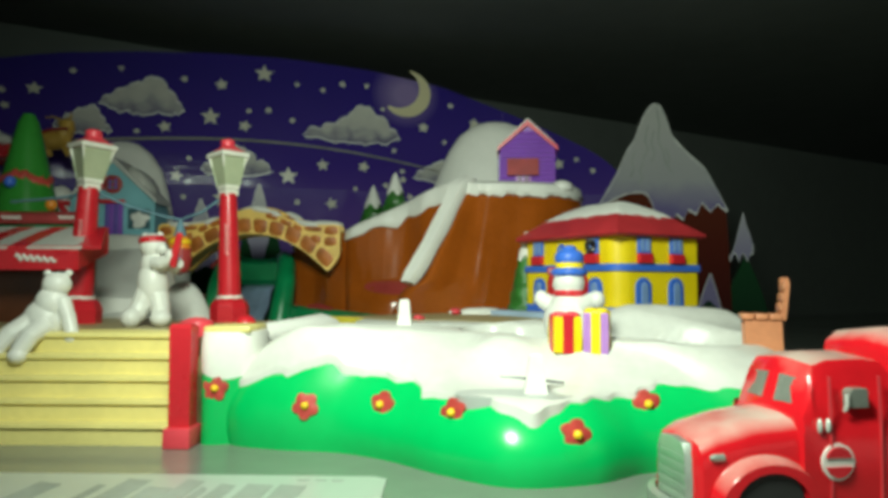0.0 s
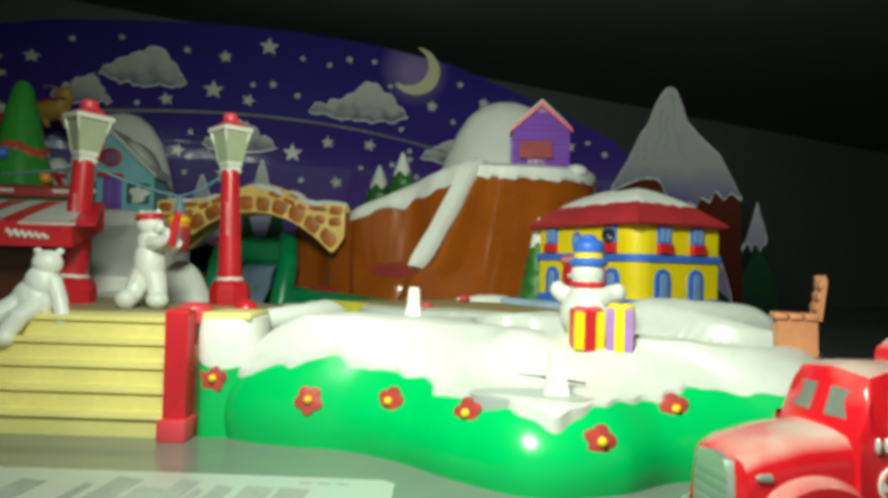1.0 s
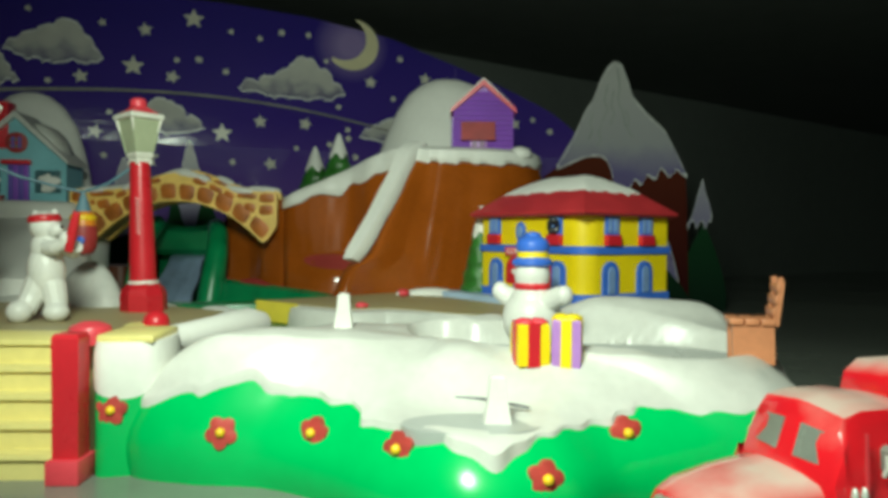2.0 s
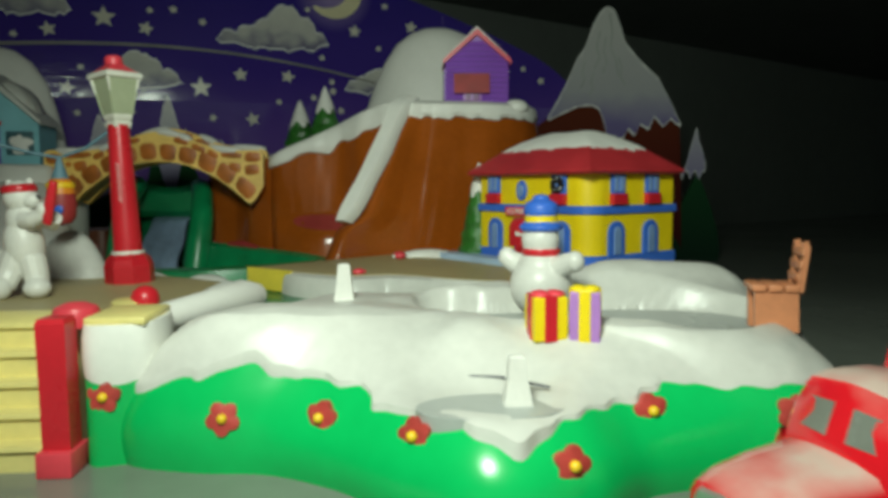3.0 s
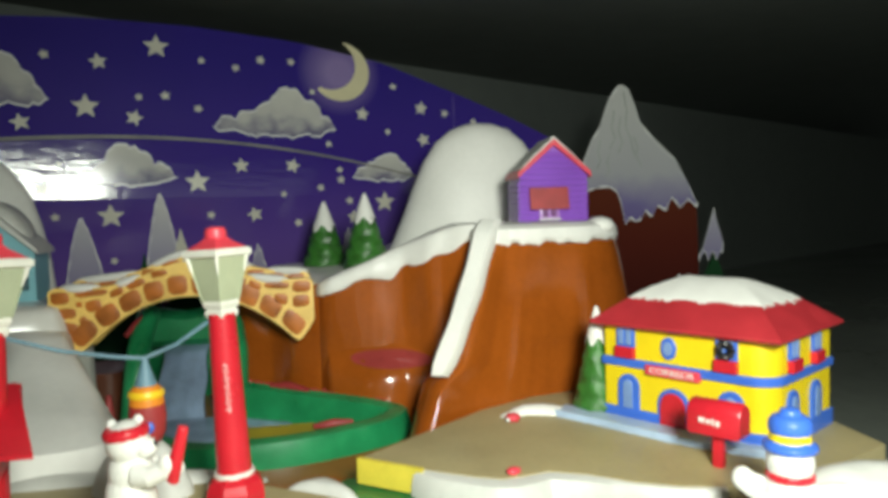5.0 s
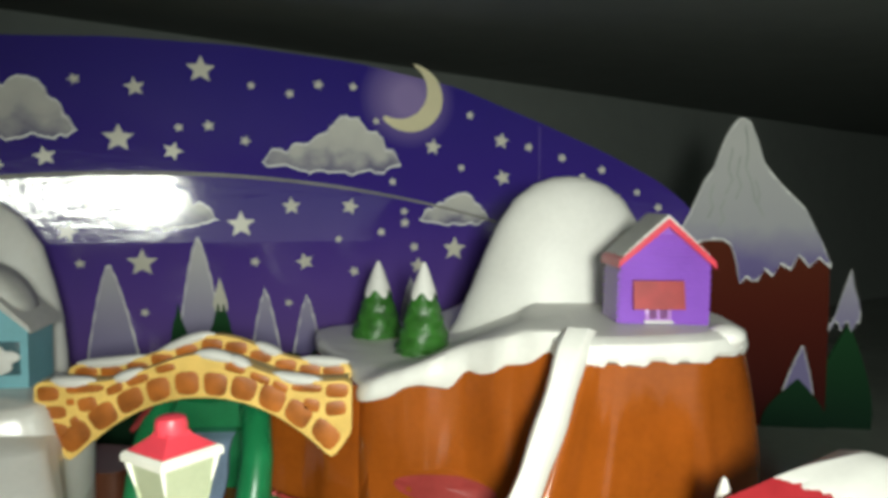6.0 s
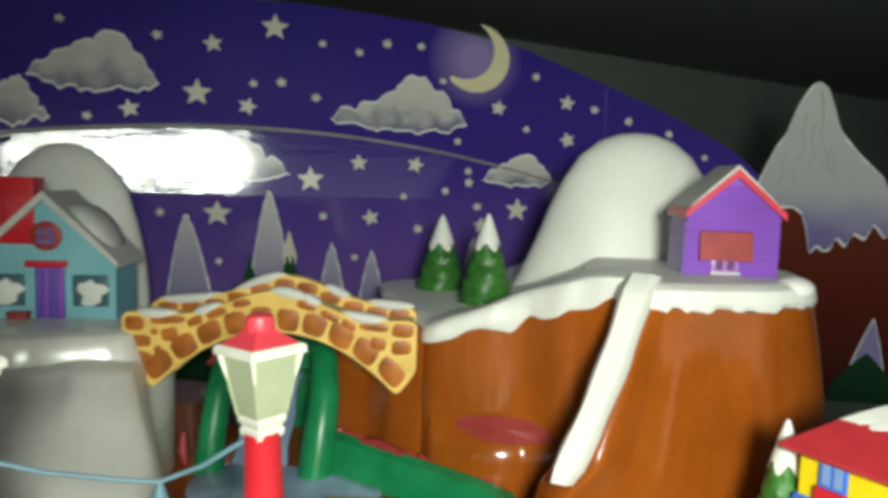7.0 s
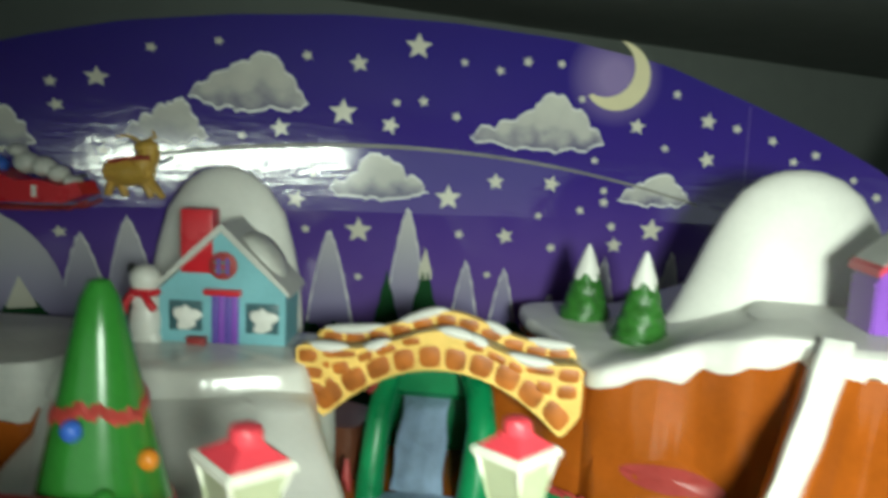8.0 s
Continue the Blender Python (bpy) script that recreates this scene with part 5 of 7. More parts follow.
for s, nm in ((-1, "roof"), (1, "roof")):
    bm = bmesh.new()
    e = W + 0.0016
    rings(bm, [[(0.0, y, HA + 0.0042), (s * e, y, HA + 0.0042 - slope * e), (s * (e + 0.0006), y, HA + 0.0002 - slope * e), (0.0, y, HA - 0.0002)] for y in (-D - 0.0042, D + 0.0045)])
    part(nm, bm, GABLE_RED, cabin, "rose-red roof side with pale edge", smooth=False)
    bm = bmesh.new()
    e2 = W - 0.0006
    rings(bm, [[(0.0, y, HA + 0.0060), (s * e2 * 0.5, y, HA + 0.0056 - slope * e2 * 0.5), (s * e2, y, HA + 0.0048 - slope * e2), (s * e2, y, HA + 0.0038 - slope * e2), (0.0, y, HA + 0.0040)] for y in (-D - 0.0030, -D * 0.3, D * 0.4, D + 0.004)])
    part("roof_snow", bm, OLD_SNOW, cabin, "grey-white snow on the roof")
bm = bmesh.new()
rings(bm, [[(x, -D - 0.0008, 0.0275), (x, -D - 0.0030, 0.0272), (x, -D - 0.0058, 0.0125), (x, -D - 0.0042, 0.0122), (x, -D - 0.0008, 0.0180)] for x in (-0.0175, 0.0095)])
part("awning", bm, DULL_RED, cabin, "dull red wooden awning", smooth=False)
win = bmesh.new()
box(win, -0.0105, 0.0035, -D - 0.0022, -D + 0.002, 0.0055, 0.0130, 0.0003)
wn = part("window", win, LILAC, cabin, "small lilac window under the awning")
for x in (-0.0066, -0.0008):
    bm = bmesh.new()
    box(bm, x - 0.0019, x + 0.0019, -D - 0.0030, -D - 0.0015, 0.0072, 0.0124, 0.0003)
    part("pane", bm, BAY, wn, "dark wine-violet pane", smooth=False)
bm = bmesh.new()
box(bm, -0.0112, 0.0042, -D - 0.0036, -D - 0.0012, 0.0048, 0.0062, 0.0004)
part("sill", bm, OLD_SNOW, wn, "greyed snowy sill")

# ---- stone bridge ----
bridge = thing("stone_bridge", -0.113, 0.643, 0.075, "arched toy stone bridge with brown stones in yellow mortar and snow", "bridge")
BC = -0.1095


def arch_low(x):
    """Underside of the arch, with its feet flaring outward."""
    low = 0.0
    for d in (-0.0018, -0.0009, 0.0, 0.0009, 0.0018):
        u = abs(x + d - BC) / 0.068
        low += 0.0225 - 0.0068 * u ** 2.1 if u <= 1 else 0.0157 + 0.25 * (abs(x + d - BC) - 0.068)
    return low


def arch_high(x, back=False):
    b = math.exp(-((x - BC) / 0.034) ** 2)
    return (0.1245 + 0.0165 * b - 0.001) if back else 0.1215 + 0.0125 * b + 0.0014 * math.cos((x - BC) * 60)


def parapet(y0, y1, back, x0, x1):
    n = 48
    xs = [(x0 + x1) / 2 - (x1 - x0) / 2 * math.cos(math.pi * i / n) for i in range(n + 1)]
    ends = {}
    for x in xs:
        e = min(1.0, min(x - x0, x1 - x) / 0.0065)
        ends[x] = 1 - math.sqrt(max(0.0, 1 - (1 - e) ** 2))
    bm = bmesh.new()
    front, rear = {}, {}
    for i, x in enumerate(xs):
        for key, y in ((front, y0), (rear, y1)):
            key[i] = (bm.verts.new((x, y, arch_low(x) + 0.0030 * ends[x])), bm.verts.new((x, y, arch_high(x, back) - 0.0045 * ends[x])))
    for i in range(n):
        a, b, c, d = front[i], front[i + 1], rear[i], rear[i + 1]
        bm.faces.new((a[0], b[0], b[1], a[1]))
        bm.faces.new((c[1], d[1], d[0], c[0]))
        bm.faces.new((a[1], b[1], d[1], c[1]))
        bm.faces.new((a[0], c[0], d[0], b[0]))
    for i in (0, n):
        bm.faces.new((front[i][0], front[i][1], rear[i][1], rear[i][0]))
    return bm


wpart("front_parapet", parapet(0.6220, 0.6300, False, -0.1945, -0.0310), MORTAR, bridge, "yellow mortar front wall", smooth=False)
wpart("rear_parapet", parapet(0.6520, 0.6590, True, -0.1900, -0.0330), MORTAR, bridge, "yellow mortar rear wall", smooth=False)
bm = bmesh.new()
loops = []
for i in range(33):
    x = -0.190 + 0.156 * i / 32
    loops.append([(x, 0.626, arch_low(x) + 0.002), (x, 0.656, arch_low(x) + 0.002), (x, 0.656, max(arch_low(x) + 0.003, arch_high(x) - 0.0035)), (x, 0.626, max(arch_low(x) + 0.003, arch_high(x) - 0.0035))])
rings(bm, loops)
wpart("deck", bm, TAN, bridge, "tan bridge deck")

stone_rng = random.Random(5)


def stone(corners, y, out=0.0007):
    """One raised stone with rounded corners on a wall face that looks along -y."""
    c = [Vector((x, z)) for x, z in corners]
    m = sum(c, Vector((0, 0))) / len(c)
    pts = []
    for i in range(len(c)):
        a, b, d = c[i - 1], c[i], c[(i + 1) % len(c)]
        pts += [b + (a - b) * 0.28, b + (a - b) * 0.08 + (d - b) * 0.08, b + (d - b) * 0.28]
    bm = bmesh.new()
    rings(bm, [[(m.x + (p.x - m.x) * q, y - o, m.y + (p.y - m.y) * q) for p in pts] for q, o in ((1.0, -0.0004), (0.97, out * 0.7), (0.86, out))])
    wpart("stone", bm, STONE, bridge)


def jig(p, a=0.0005):
    return p[0] + stone_rng.uniform(-a, a), p[1] + stone_rng.uniform(-a, a)


# ring of arch stones
N = 10
for k in range(N):
    u0, u1 = -0.985 + 1.97 * (k + 0.07) / N, -0.985 + 1.97 * (k + 0.93) / N
    quad = []
    for u, up in ((u0, 0.0015), (u1, 0.0015), (u1, 0.0128), (u0, 0.0128)):
        x = BC + u * 0.068
        n2 = Vector((0.9 * u, 1.0)).normalized()
        quad.append((x + n2.x * up, arch_low(x) + n2.y * up * 1.1))
    stone([jig(p, 0.0006) for p in quad], 0.622)


def block(x, z, w, h, tilt=0.0):
    """One rough stone of the wall, a little out of square."""
    c, s = math.cos(radians(tilt)), math.sin(radians(tilt))
    stone([jig((x + px * w * c - pz * h * s, z + px * w * s + pz * h * c), 0.0007 if w > 0.004 else 0.0003) for px, pz in ((-0.5, -0.5), (0.5, -0.5), (0.5, 0.5), (-0.5, 0.5))], 0.622)


# rough stones of the two ends, larger towards the outside, and flat ones along the top
for x, z, w, h, tilt in [(-0.1872, 0.1148, 0.0118, 0.0082, 2), (-0.1860, 0.1054, 0.0155, 0.0072, 4), (-0.1842, 0.0962, 0.0120, 0.0076, -16), (-0.1675, 0.1092, 0.0098, 0.0074, 10), (-0.1690, 0.1175, 0.0190, 0.0040, 1), (-0.1540, 0.1172, 0.0088, 0.0052, 22), (-0.1420, 0.1222, 0.0120, 0.0046, 24), (-0.1280, 0.1282, 0.0110, 0.0040, 14), (-0.1764, 0.1106, 0.0038, 0.0034, 0), (-0.1745, 0.1005, 0.0044, 0.0040, 30)]:
    block(x, z, w, h, tilt)
for x, z, w, h, tilt in [(-0.0385, 0.1154, 0.0120, 0.0074, -3), (-0.0395, 0.1058, 0.0112, 0.0080, 4), (-0.0525, 0.1078, 0.0100, 0.0070, -12), (-0.0550, 0.1172, 0.0160, 0.0042, -2), (-0.0685, 0.1180, 0.0088, 0.0052, -22), (-0.0790, 0.1230, 0.0105, 0.0046, -24), (-0.0920, 0.1284, 0.0110, 0.0040, -14)]:
    block(x, z, w, h, tilt)
for k in range(11):
    x0 = -0.1870 + 0.1510 * k / 11 + 0.0008
    x1 = -0.1870 + 0.1510 * (k + 1) / 11 - 0.0008
    z1 = arch_high((x0 + x1) / 2, True) - 0.0012
    stone([jig((x0, z1 - 0.0078)), jig((x1, z1 - 0.0078)), jig((x1, z1 - 0.0006)), jig((x0, z1 - 0.0006))], 0.652)
for x, back, w in [(-0.176, False, 0.012), (-0.148, False, 0.008), (-0.102, False, 0.012), (-0.060, False, 0.013), (-0.168, True, 0.019), (-0.126, True, 0.016), (-0.048, True, 0.014), (-0.080, True, 0.008), (-0.090, False, 0.006)]:
    y = 0.6555 if back else 0.6255
    bm = bmesh.new()
    loops = []
    for i in range(9):
        t = -1 + 2 * i / 8
        px = x + w * t
        r = math.sqrt(max(0.02, 1 - t * t))
        z = arch_high(px, back)
        loops.append([(px, y + 0.0052 * r * math.cos(a), z + (0.0030 * r * math.sin(a) if math.sin(a) > 0 else 0.0040 * r * math.sin(a))) for a in np.linspace(0, 2 * math.pi, 13)[:-1]])
    rings(bm, loops)
    wpart("snow_patch", bm, SNOW, bridge, "white snow on the wall top")

# ---- waterfall, hedges and gully under the bridge ----
fall = thing("waterfall", -0.116, 0.655, 0.0, "painted pale blue waterfall under the bridge", "waterfall")
bm = bmesh.new()
loops = []
for i in range(19):
    t = i / 18
    z = float(np.interp(t, [0, 0.25, 0.4, 1.0], [0.0690, 0.0640, 0.0570, 0.0255]))
    y = float(np.interp(t, [0, 0.25, 0.4, 1.0], [0.716, 0.694, 0.685, 0.648]))
    cx = -0.1265 + 0.002 * t
    half = 0.0150 + 0.0012 * t + 0.0008 * math.sin(t * 13)
    loops.append([(cx + half * s, y - 0.003 * math.cos(s * 1.5) - 0.0012 * math.sin(s * 9 + t * 6) + dy, z) for s, dy in [(-1, 0.006)] + [(q, 0) for q in np.linspace(-1, 1, 11)] + [(1, 0.006)]])
rings(bm, loops)
wpart("water", bm, WATER_BLUE, fall, "rippled blue water")
bm = bmesh.new()
slab(bm, smooth_outline([(-0.150, 0.600), (-0.10, 0.590), (-0.06, 0.596), (-0.05, 0.620), (-0.10, 0.645), (-0.15, 0.640)], 6), 0.0, 0.0262, 0.001)
wpart("pool", bm, WATER_BLUE, fall, "blue pool")

hedge = thing("hedge", -0.07, 0.62, 0.0, "glossy dark green hedge round the pool with red ribbons", "hedge")
bm = bmesh.new()
tube(bm, [(-0.153, 0.640, 0.018), (-0.1515, 0.644, 0.045), (-0.1505, 0.652, 0.068), (-0.149, 0.664, 0.084), (-0.147, 0.684, 0.096)], [0.0090, 0.0080, 0.0077, 0.0076, 0.0072], 16)
wpart("column", bm, HEDGE, hedge, "green hedge column")
bm = bmesh.new()
tube(bm, [(-0.090, 0.636, 0.018), (-0.087, 0.640, 0.045), (-0.086, 0.650, 0.070), (-0.089, 0.664, 0.086), (-0.096, 0.684, 0.093)], [0.0105, 0.0100, 0.0090, 0.0086, 0.0075], 16)
wpart("column", bm, HEDGE, hedge, "green hedge column")
bm = bmesh.new()
loops = []
for i in range(17):
    t = i / 16
    x = -0.162 + 0.080 * t
    z = 0.0925 + 0.0016 * math.sin(t * 11)
    loops.append([(x, 0.704, 0.0670), (x, 0.726, 0.0670), (x, 0.726, z), (x, 0.708, z + 0.002), (x, 0.700, z - 0.004), (x, 0.699, 0.0720)])
rings(bm, loops)
wpart("lintel", bm, HEDGE, hedge, "rounded green hedge lintel over the water")
bm = bmesh.new()
box(bm, -0.160, -0.084, 0.722, 0.734, 0.0, 0.0680, 0.001)
wpart("backing", bm, HEDGE, hedge, "dark green backing behind the water")


def hedge_wall(name, pts, height, half, z0=0.0):
    """A low round-topped hedge along plan points."""
    p = [Vector((*q, 0)) for q in smooth_outline(pts, 6, closed=False)] + [Vector((*pts[-1], 0))]
    loops = []
    for i, q in enumerate(p):
        d = (p[min(i + 1, len(p) - 1)] - p[max(i - 1, 0)]).normalized()
        s = Vector((-d.y, d.x, 0)) * half
        h = height(i / (len(p) - 1))
        up = Vector((0, 0, 1))
        loops.append([q - s * 1.15 + up * z0, q - s * 1.05 + up * h * 0.7, q - s * 0.75 + up * h * 0.95, q + up * h, q + s * 0.75 + up * h * 0.95, q + s * 1.05 + up * h * 0.7, q + s * 1.15 + up * z0])
    bm = bmesh.new()
    rings(bm, loops)
    return wpart(name, bm, HEDGE, hedge, "low round-topped green hedge")


hedge_wall("hedge_wall", [(-0.086, 0.650), (-0.062, 0.636), (-0.030, 0.617), (0.000, 0.601), (0.019, 0.586)], lambda t: 0.050 - 0.009 * t, 0.0080)
hedge_wall("hedge_wall", [(0.019, 0.588), (0.010, 0.571), (-0.018, 0.556), (-0.056, 0.546), (-0.100, 0.549), (-0.126, 0.572)], lambda t: 0.0405 - 0.002 * t, 0.0080)
bm = bmesh.new()
line = [(-0.078, 0.652), (-0.060, 0.642), (-0.040, 0.630), (-0.020, 0.619), (0.000, 0.608), (0.014, 0.597)]
garland = [Vector((*p, 0)) for p in smooth_outline(line, 9, closed=False)]
tube(bm, [(p.x, p.y, 0.0475 - 0.0075 * i / len(garland) + 0.0007 * math.sin(i * 1.9)) for i, p in enumerate(garland)], [0.0013 + 0.0006 * math.sin(i * 2.4) for i in range(len(garland))], 8)
wpart("garland", bm, FLOWER_RED, hedge, "thin knobbly dull red garland along the hedge")
bm = bmesh.new()
slab(bm, [(-0.076, 0.596), (-0.034, 0.596), (-0.028, 0.556), (-0.070, 0.556)], 0.0, 0.0310)
wpart("floor", bm, OCHRE, hedge, "ochre floor inside the hedge", smooth=False)
for pts in ([(-0.163, 0.632, 0.030), (-0.165, 0.633, 0.038), (-0.166, 0.637, 0.048)], [(-0.158, 0.656, 0.084), (-0.153, 0.664, 0.090), (-0.148, 0.674, 0.096)], [(-0.098, 0.694, 0.094), (-0.092, 0.686, 0.096), (-0.087, 0.672, 0.093)], [(-0.034, 0.580, 0.033), (-0.022, 0.578, 0.0345), (-0.010, 0.580, 0.034)], [(-0.062, 0.635, 0.0475), (-0.050, 0.629, 0.0480), (-0.036, 0.620, 0.0455)]):
    bm = bmesh.new()
    tube(bm, pts, [0.0016, 0.0030, 0.0016], 10)
    wpart("ribbon", bm, DULL_RED, hedge, "dull red ribbon")

gully = thing("gully", -0.10, 0.60, 0.0, "dark brown rock gully beneath the bridge", "rock")
bm = bmesh.new()
slab(bm, [(-0.20, 0.50), (0.04, 0.47), (0.05, 0.60), (-0.02, 0.72), (-0.20, 0.72)], 0.0, 0.0235)
wpart("bed", bm, BROWN, gully, "brown gully floor", smooth=False)
# shade under the bridge is put into the colour of these two rocks
bm = bmesh.new()
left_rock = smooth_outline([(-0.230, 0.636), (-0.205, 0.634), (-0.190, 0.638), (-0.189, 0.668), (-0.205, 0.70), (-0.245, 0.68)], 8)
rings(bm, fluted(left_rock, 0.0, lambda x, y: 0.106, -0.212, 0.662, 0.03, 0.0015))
wpart("left_rock", bm, DARK_BROWN, gully, "rock under the bridge's end, its brown darkened for the shade there")
bm = bmesh.new()
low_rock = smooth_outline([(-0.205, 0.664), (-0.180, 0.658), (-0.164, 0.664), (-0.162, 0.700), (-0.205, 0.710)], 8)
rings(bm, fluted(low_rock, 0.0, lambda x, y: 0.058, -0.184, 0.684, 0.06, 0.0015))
wpart("low_rock", bm, DARK_BROWN, gully, "low rock beside the hedge, its brown darkened for the bridge's shade")
bm = bmesh.new()
right_rock = smooth_outline([(-0.086, 0.672), (-0.062, 0.660), (-0.044, 0.642), (-0.02, 0.636), (-0.02, 0.70), (-0.086, 0.70)], 8)
rings(bm, fluted(right_rock, 0.0, lambda x, y: 0.115, -0.035, 0.665, 0.05, 0.002))
wpart("right_rock", bm, BROWN, gully, "brown rock under the bridge's end")

# ---- snowy terrace with the turquoise cottage ----
terrace = thing("snow_terrace", -0.25, 0.60, 0.0, "stepped grey-white snow terrace over brown rock", "hill")
bm = bmesh.new()
low = smooth_outline([(-0.330, 0.540), (-0.250, 0.496), (-0.180, 0.480), (-0.128, 0.494), (-0.133, 0.530), (-0.165, 0.585), (-0.195, 0.680), (-0.330, 0.700)], 10)
high = smooth_outline([(-0.330, 0.600), (-0.270, 0.580), (-0.205, 0.578), (-0.178, 0.588), (-0.182, 0.612), (-0.188, 0.640), (-0.198, 0.690), (-0.330, 0.700)], 10)
loops = []
for k in range(19):
    t = k / 15
    z = [0.0, 0.030, 0.058][k] if k < 3 else 0.058 + 0.0365 * (t - 0.2) / 0.8 if k < 16 else 0.096 + 0.002 * (k - 16)
    s = 0.0 if k < 2 else 0.04 if k == 2 else min(1.0, 0.04 + 0.96 * ((t - 0.2) / 0.8) ** 0.92)
    sink = 1.0 if k < 16 else (0.95, 0.5, 0.05)[k - 16]
    loop = []
    for (x0, y0), (x1, y1) in zip(low, high):
        x, y = x0 + (x1 - x0) * s, y0 + (y1 - y0) * s
        crease = abs(math.sin((x + 0.55 * y) * 52 + 0.9)) ** 0.7
        push = 0.011 * (1 - crease) * min(1.0, max(0.0, (-0.178 - x) / 0.03)) * (k > 0)
        x, y = x + push * 0.4, y + push
        x, y = -0.235 + (x + 0.235) * sink, 0.625 + (y - 0.625) * sink
        loop.append((x, y, z + 0.0022 * noise.noise(Vector((x * 28, y * 28, z * 20))) * (k > 0)))
    loops.append(loop)
rings(bm, loops)
wpart("lower_slope", bm, SNOW, terrace, "broad greyed snow slope")
bm = bmesh.new()
ledge = smooth_outline([(-0.325, 0.590), (-0.290, 0.585), (-0.246, 0.5865), (-0.228, 0.5935), (-0.210, 0.6018), (-0.192, 0.6100), (-0.184, 0.6180), (-0.184, 0.640), (-0.190, 0.690), (-0.325, 0.700)], 10)
loops = []
for q, z in ((0.90, 0.086), (0.98, 0.0895), (1.0, 0.0930), (0.992, 0.0965), (0.970, 0.1010), (0.945, 0.1060), (0.920, 0.1090), (0.86, 0.1108), (0.5, 0.1115), (0.02, 0.112)):
    loops.append([(-0.25 + (x + 0.25) * q, 0.64 + (y - 0.64) * q, z + 0.0007 * noise.noise(Vector((x * 40, y * 40, z * 30)))) for x, y in ledge])
rings(bm, loops)
wpart("ledge", bm, WET_SNOW, terrace, "glossy rounded white ledge")
bm = bmesh.new()
far = smooth_outline([(-0.48, 0.54), (-0.40, 0.570), (-0.336, 0.580), (-0.320, 0.61), (-0.33, 0.68), (-0.50, 0.66)], 8)
rings(bm, fluted(far, 0.0, lambda x, y: 0.092, -0.41, 0.62, 0.04, 0.003))
wpart("rock", bm, BROWN, terrace, "brown rock")
bm = bmesh.new()
rings(bm, snow_on([(x, y, 0.092) for x, y in far], -0.41, 0.62, 0.016, 0.001, 0.018, 0.116, 1.0, 2.0))
wpart("far_ledge", bm, OLD_SNOW, terrace, "greyed snow ledge")
bm = bmesh.new()
mound(bm, smooth_outline([(-0.128, 0.462), (-0.098, 0.448), (-0.084, 0.458), (-0.10, 0.482), (-0.13, 0.49)], 6), -0.106, 0.464, 0.040, 0.030, 8, 2.0)
wpart("boulder", bm, OLD_SNOW, terrace, "greyed snow boulder")

hill = thing("snow_hill", -0.280, 0.725, 0.085, "smooth white rounded snow hill behind the cottage", "hill", "white hills")
bm = bmesh.new()
lathe(bm, [(0.058, 0.0), (0.0570, 0.030), (0.0545, 0.055), (0.050, 0.076), (0.043, 0.100), (0.031, 0.118), (0.018, 0.128), (0.008, 0.1312), (0.0, 0.1316)], 0, 0, 56, 1.0, 0.42)
part("slope", bm, SNOW, hill)

cottage = thing("cottage", -0.2500, 0.663, 0.1095, "turquoise cottage with a violet door, red chimney and snowy roof", "house", turn=6)
W, D, HW, HA = 0.0385, 0.0190, 0.0345, 0.0715
bm = bmesh.new()
rings(bm, [[(-W, y, 0.0), (W, y, 0.0), (W, y, HW), (0.0, y, HA), (-W, y, HW)] for y in (-D, D)])
part("wall", bm, COTTAGE, cottage, "turquoise plaster wall", smooth=False)
slope = (HA - HW) / W
for s in (-1, 1):
    bm = bmesh.new()
    e = W + 0.0022
    loops = []
    for y in (-D - 0.0045, -D - 0.0035, 0.0, D + 0.004):
        loops.append([(0.0, y, HA + 0.0050), (s * e * 0.5, y, HA + 0.0050 - slope * e * 0.5 + 0.0004), (s * e, y, HA + 0.0044 - slope * e), (s * (e + 0.001), y, HA + 0.0006 - slope * e), (s * e * 0.5, y, HA + 0.0004 - slope * e * 0.5), (0.0, y, HA)])
    rings(bm, loops)
    part("roof", bm, SNOW_HILL if s < 0 else OLD_SNOW, cottage, "snow-covered roof side")
bm = bmesh.new()
loops = []
for y, q in ((-D + 0.002, 0.35), (-D + 0.004, 0.75), (-D + 0.009, 1.0), (0.0, 1.05), (D - 0.008, 1.0), (D - 0.002, 0.6)):
    loops.append([(0.0205 + 0.0135 * q * math.cos(a), y, HA - 0.0190 + 0.0130 * q * math.sin(a) - 0.0090 * q * math.cos(a)) for a in np.linspace(0, 2 * math.pi, 25)[:-1]])
rings(bm, loops)
part("dormer", bm, OLD_SNOW, cottage, "rounded snowy dormer")
bm = bmesh.new()
box(bm, -0.0250, -0.0060, -D - 0.0015, -D + 0.014, HA - 0.026, HA + 0.0125, 0.0005)
part("chimney", bm, RED, cottage, "square red chimney")
d = bmesh.new()
box(d, -0.0062, 0.0102, -D - 0.0014, -D + 0.002, 0.0, 0.0330, 0.0003)
dr = part("door", d, DOOR_VIOLET, cottage, "violet plank door")
for k in range(4):
    bm = bmesh.new()
    x = -0.0056 + 0.0040 * k
    box(bm, x, x + 0.0034, -D - 0.0023, -D - 0.0010, 0.0006, 0.0322, 0.0003)
    part("plank", bm, VIOLET if k % 2 else DOOR_VIOLET, dr)
bm = bmesh.new()
box(bm, -0.0105, 0.0120, -D - 0.0046, -D + 0.001, 0.0325, 0.0362, 0.0006)
part("lintel", bm, RED, cottage, "red lintel")
bm = bmesh.new()
lathe(bm, [(0.0, 0.0), (0.0086, 0.0), (0.0086, 0.0020), (0.0070, 0.0026), (0.0, 0.0026)], 0, 0, 28)
rw = part("round_window", bm, DULL_RED, cottage, "round red window with crossbars")
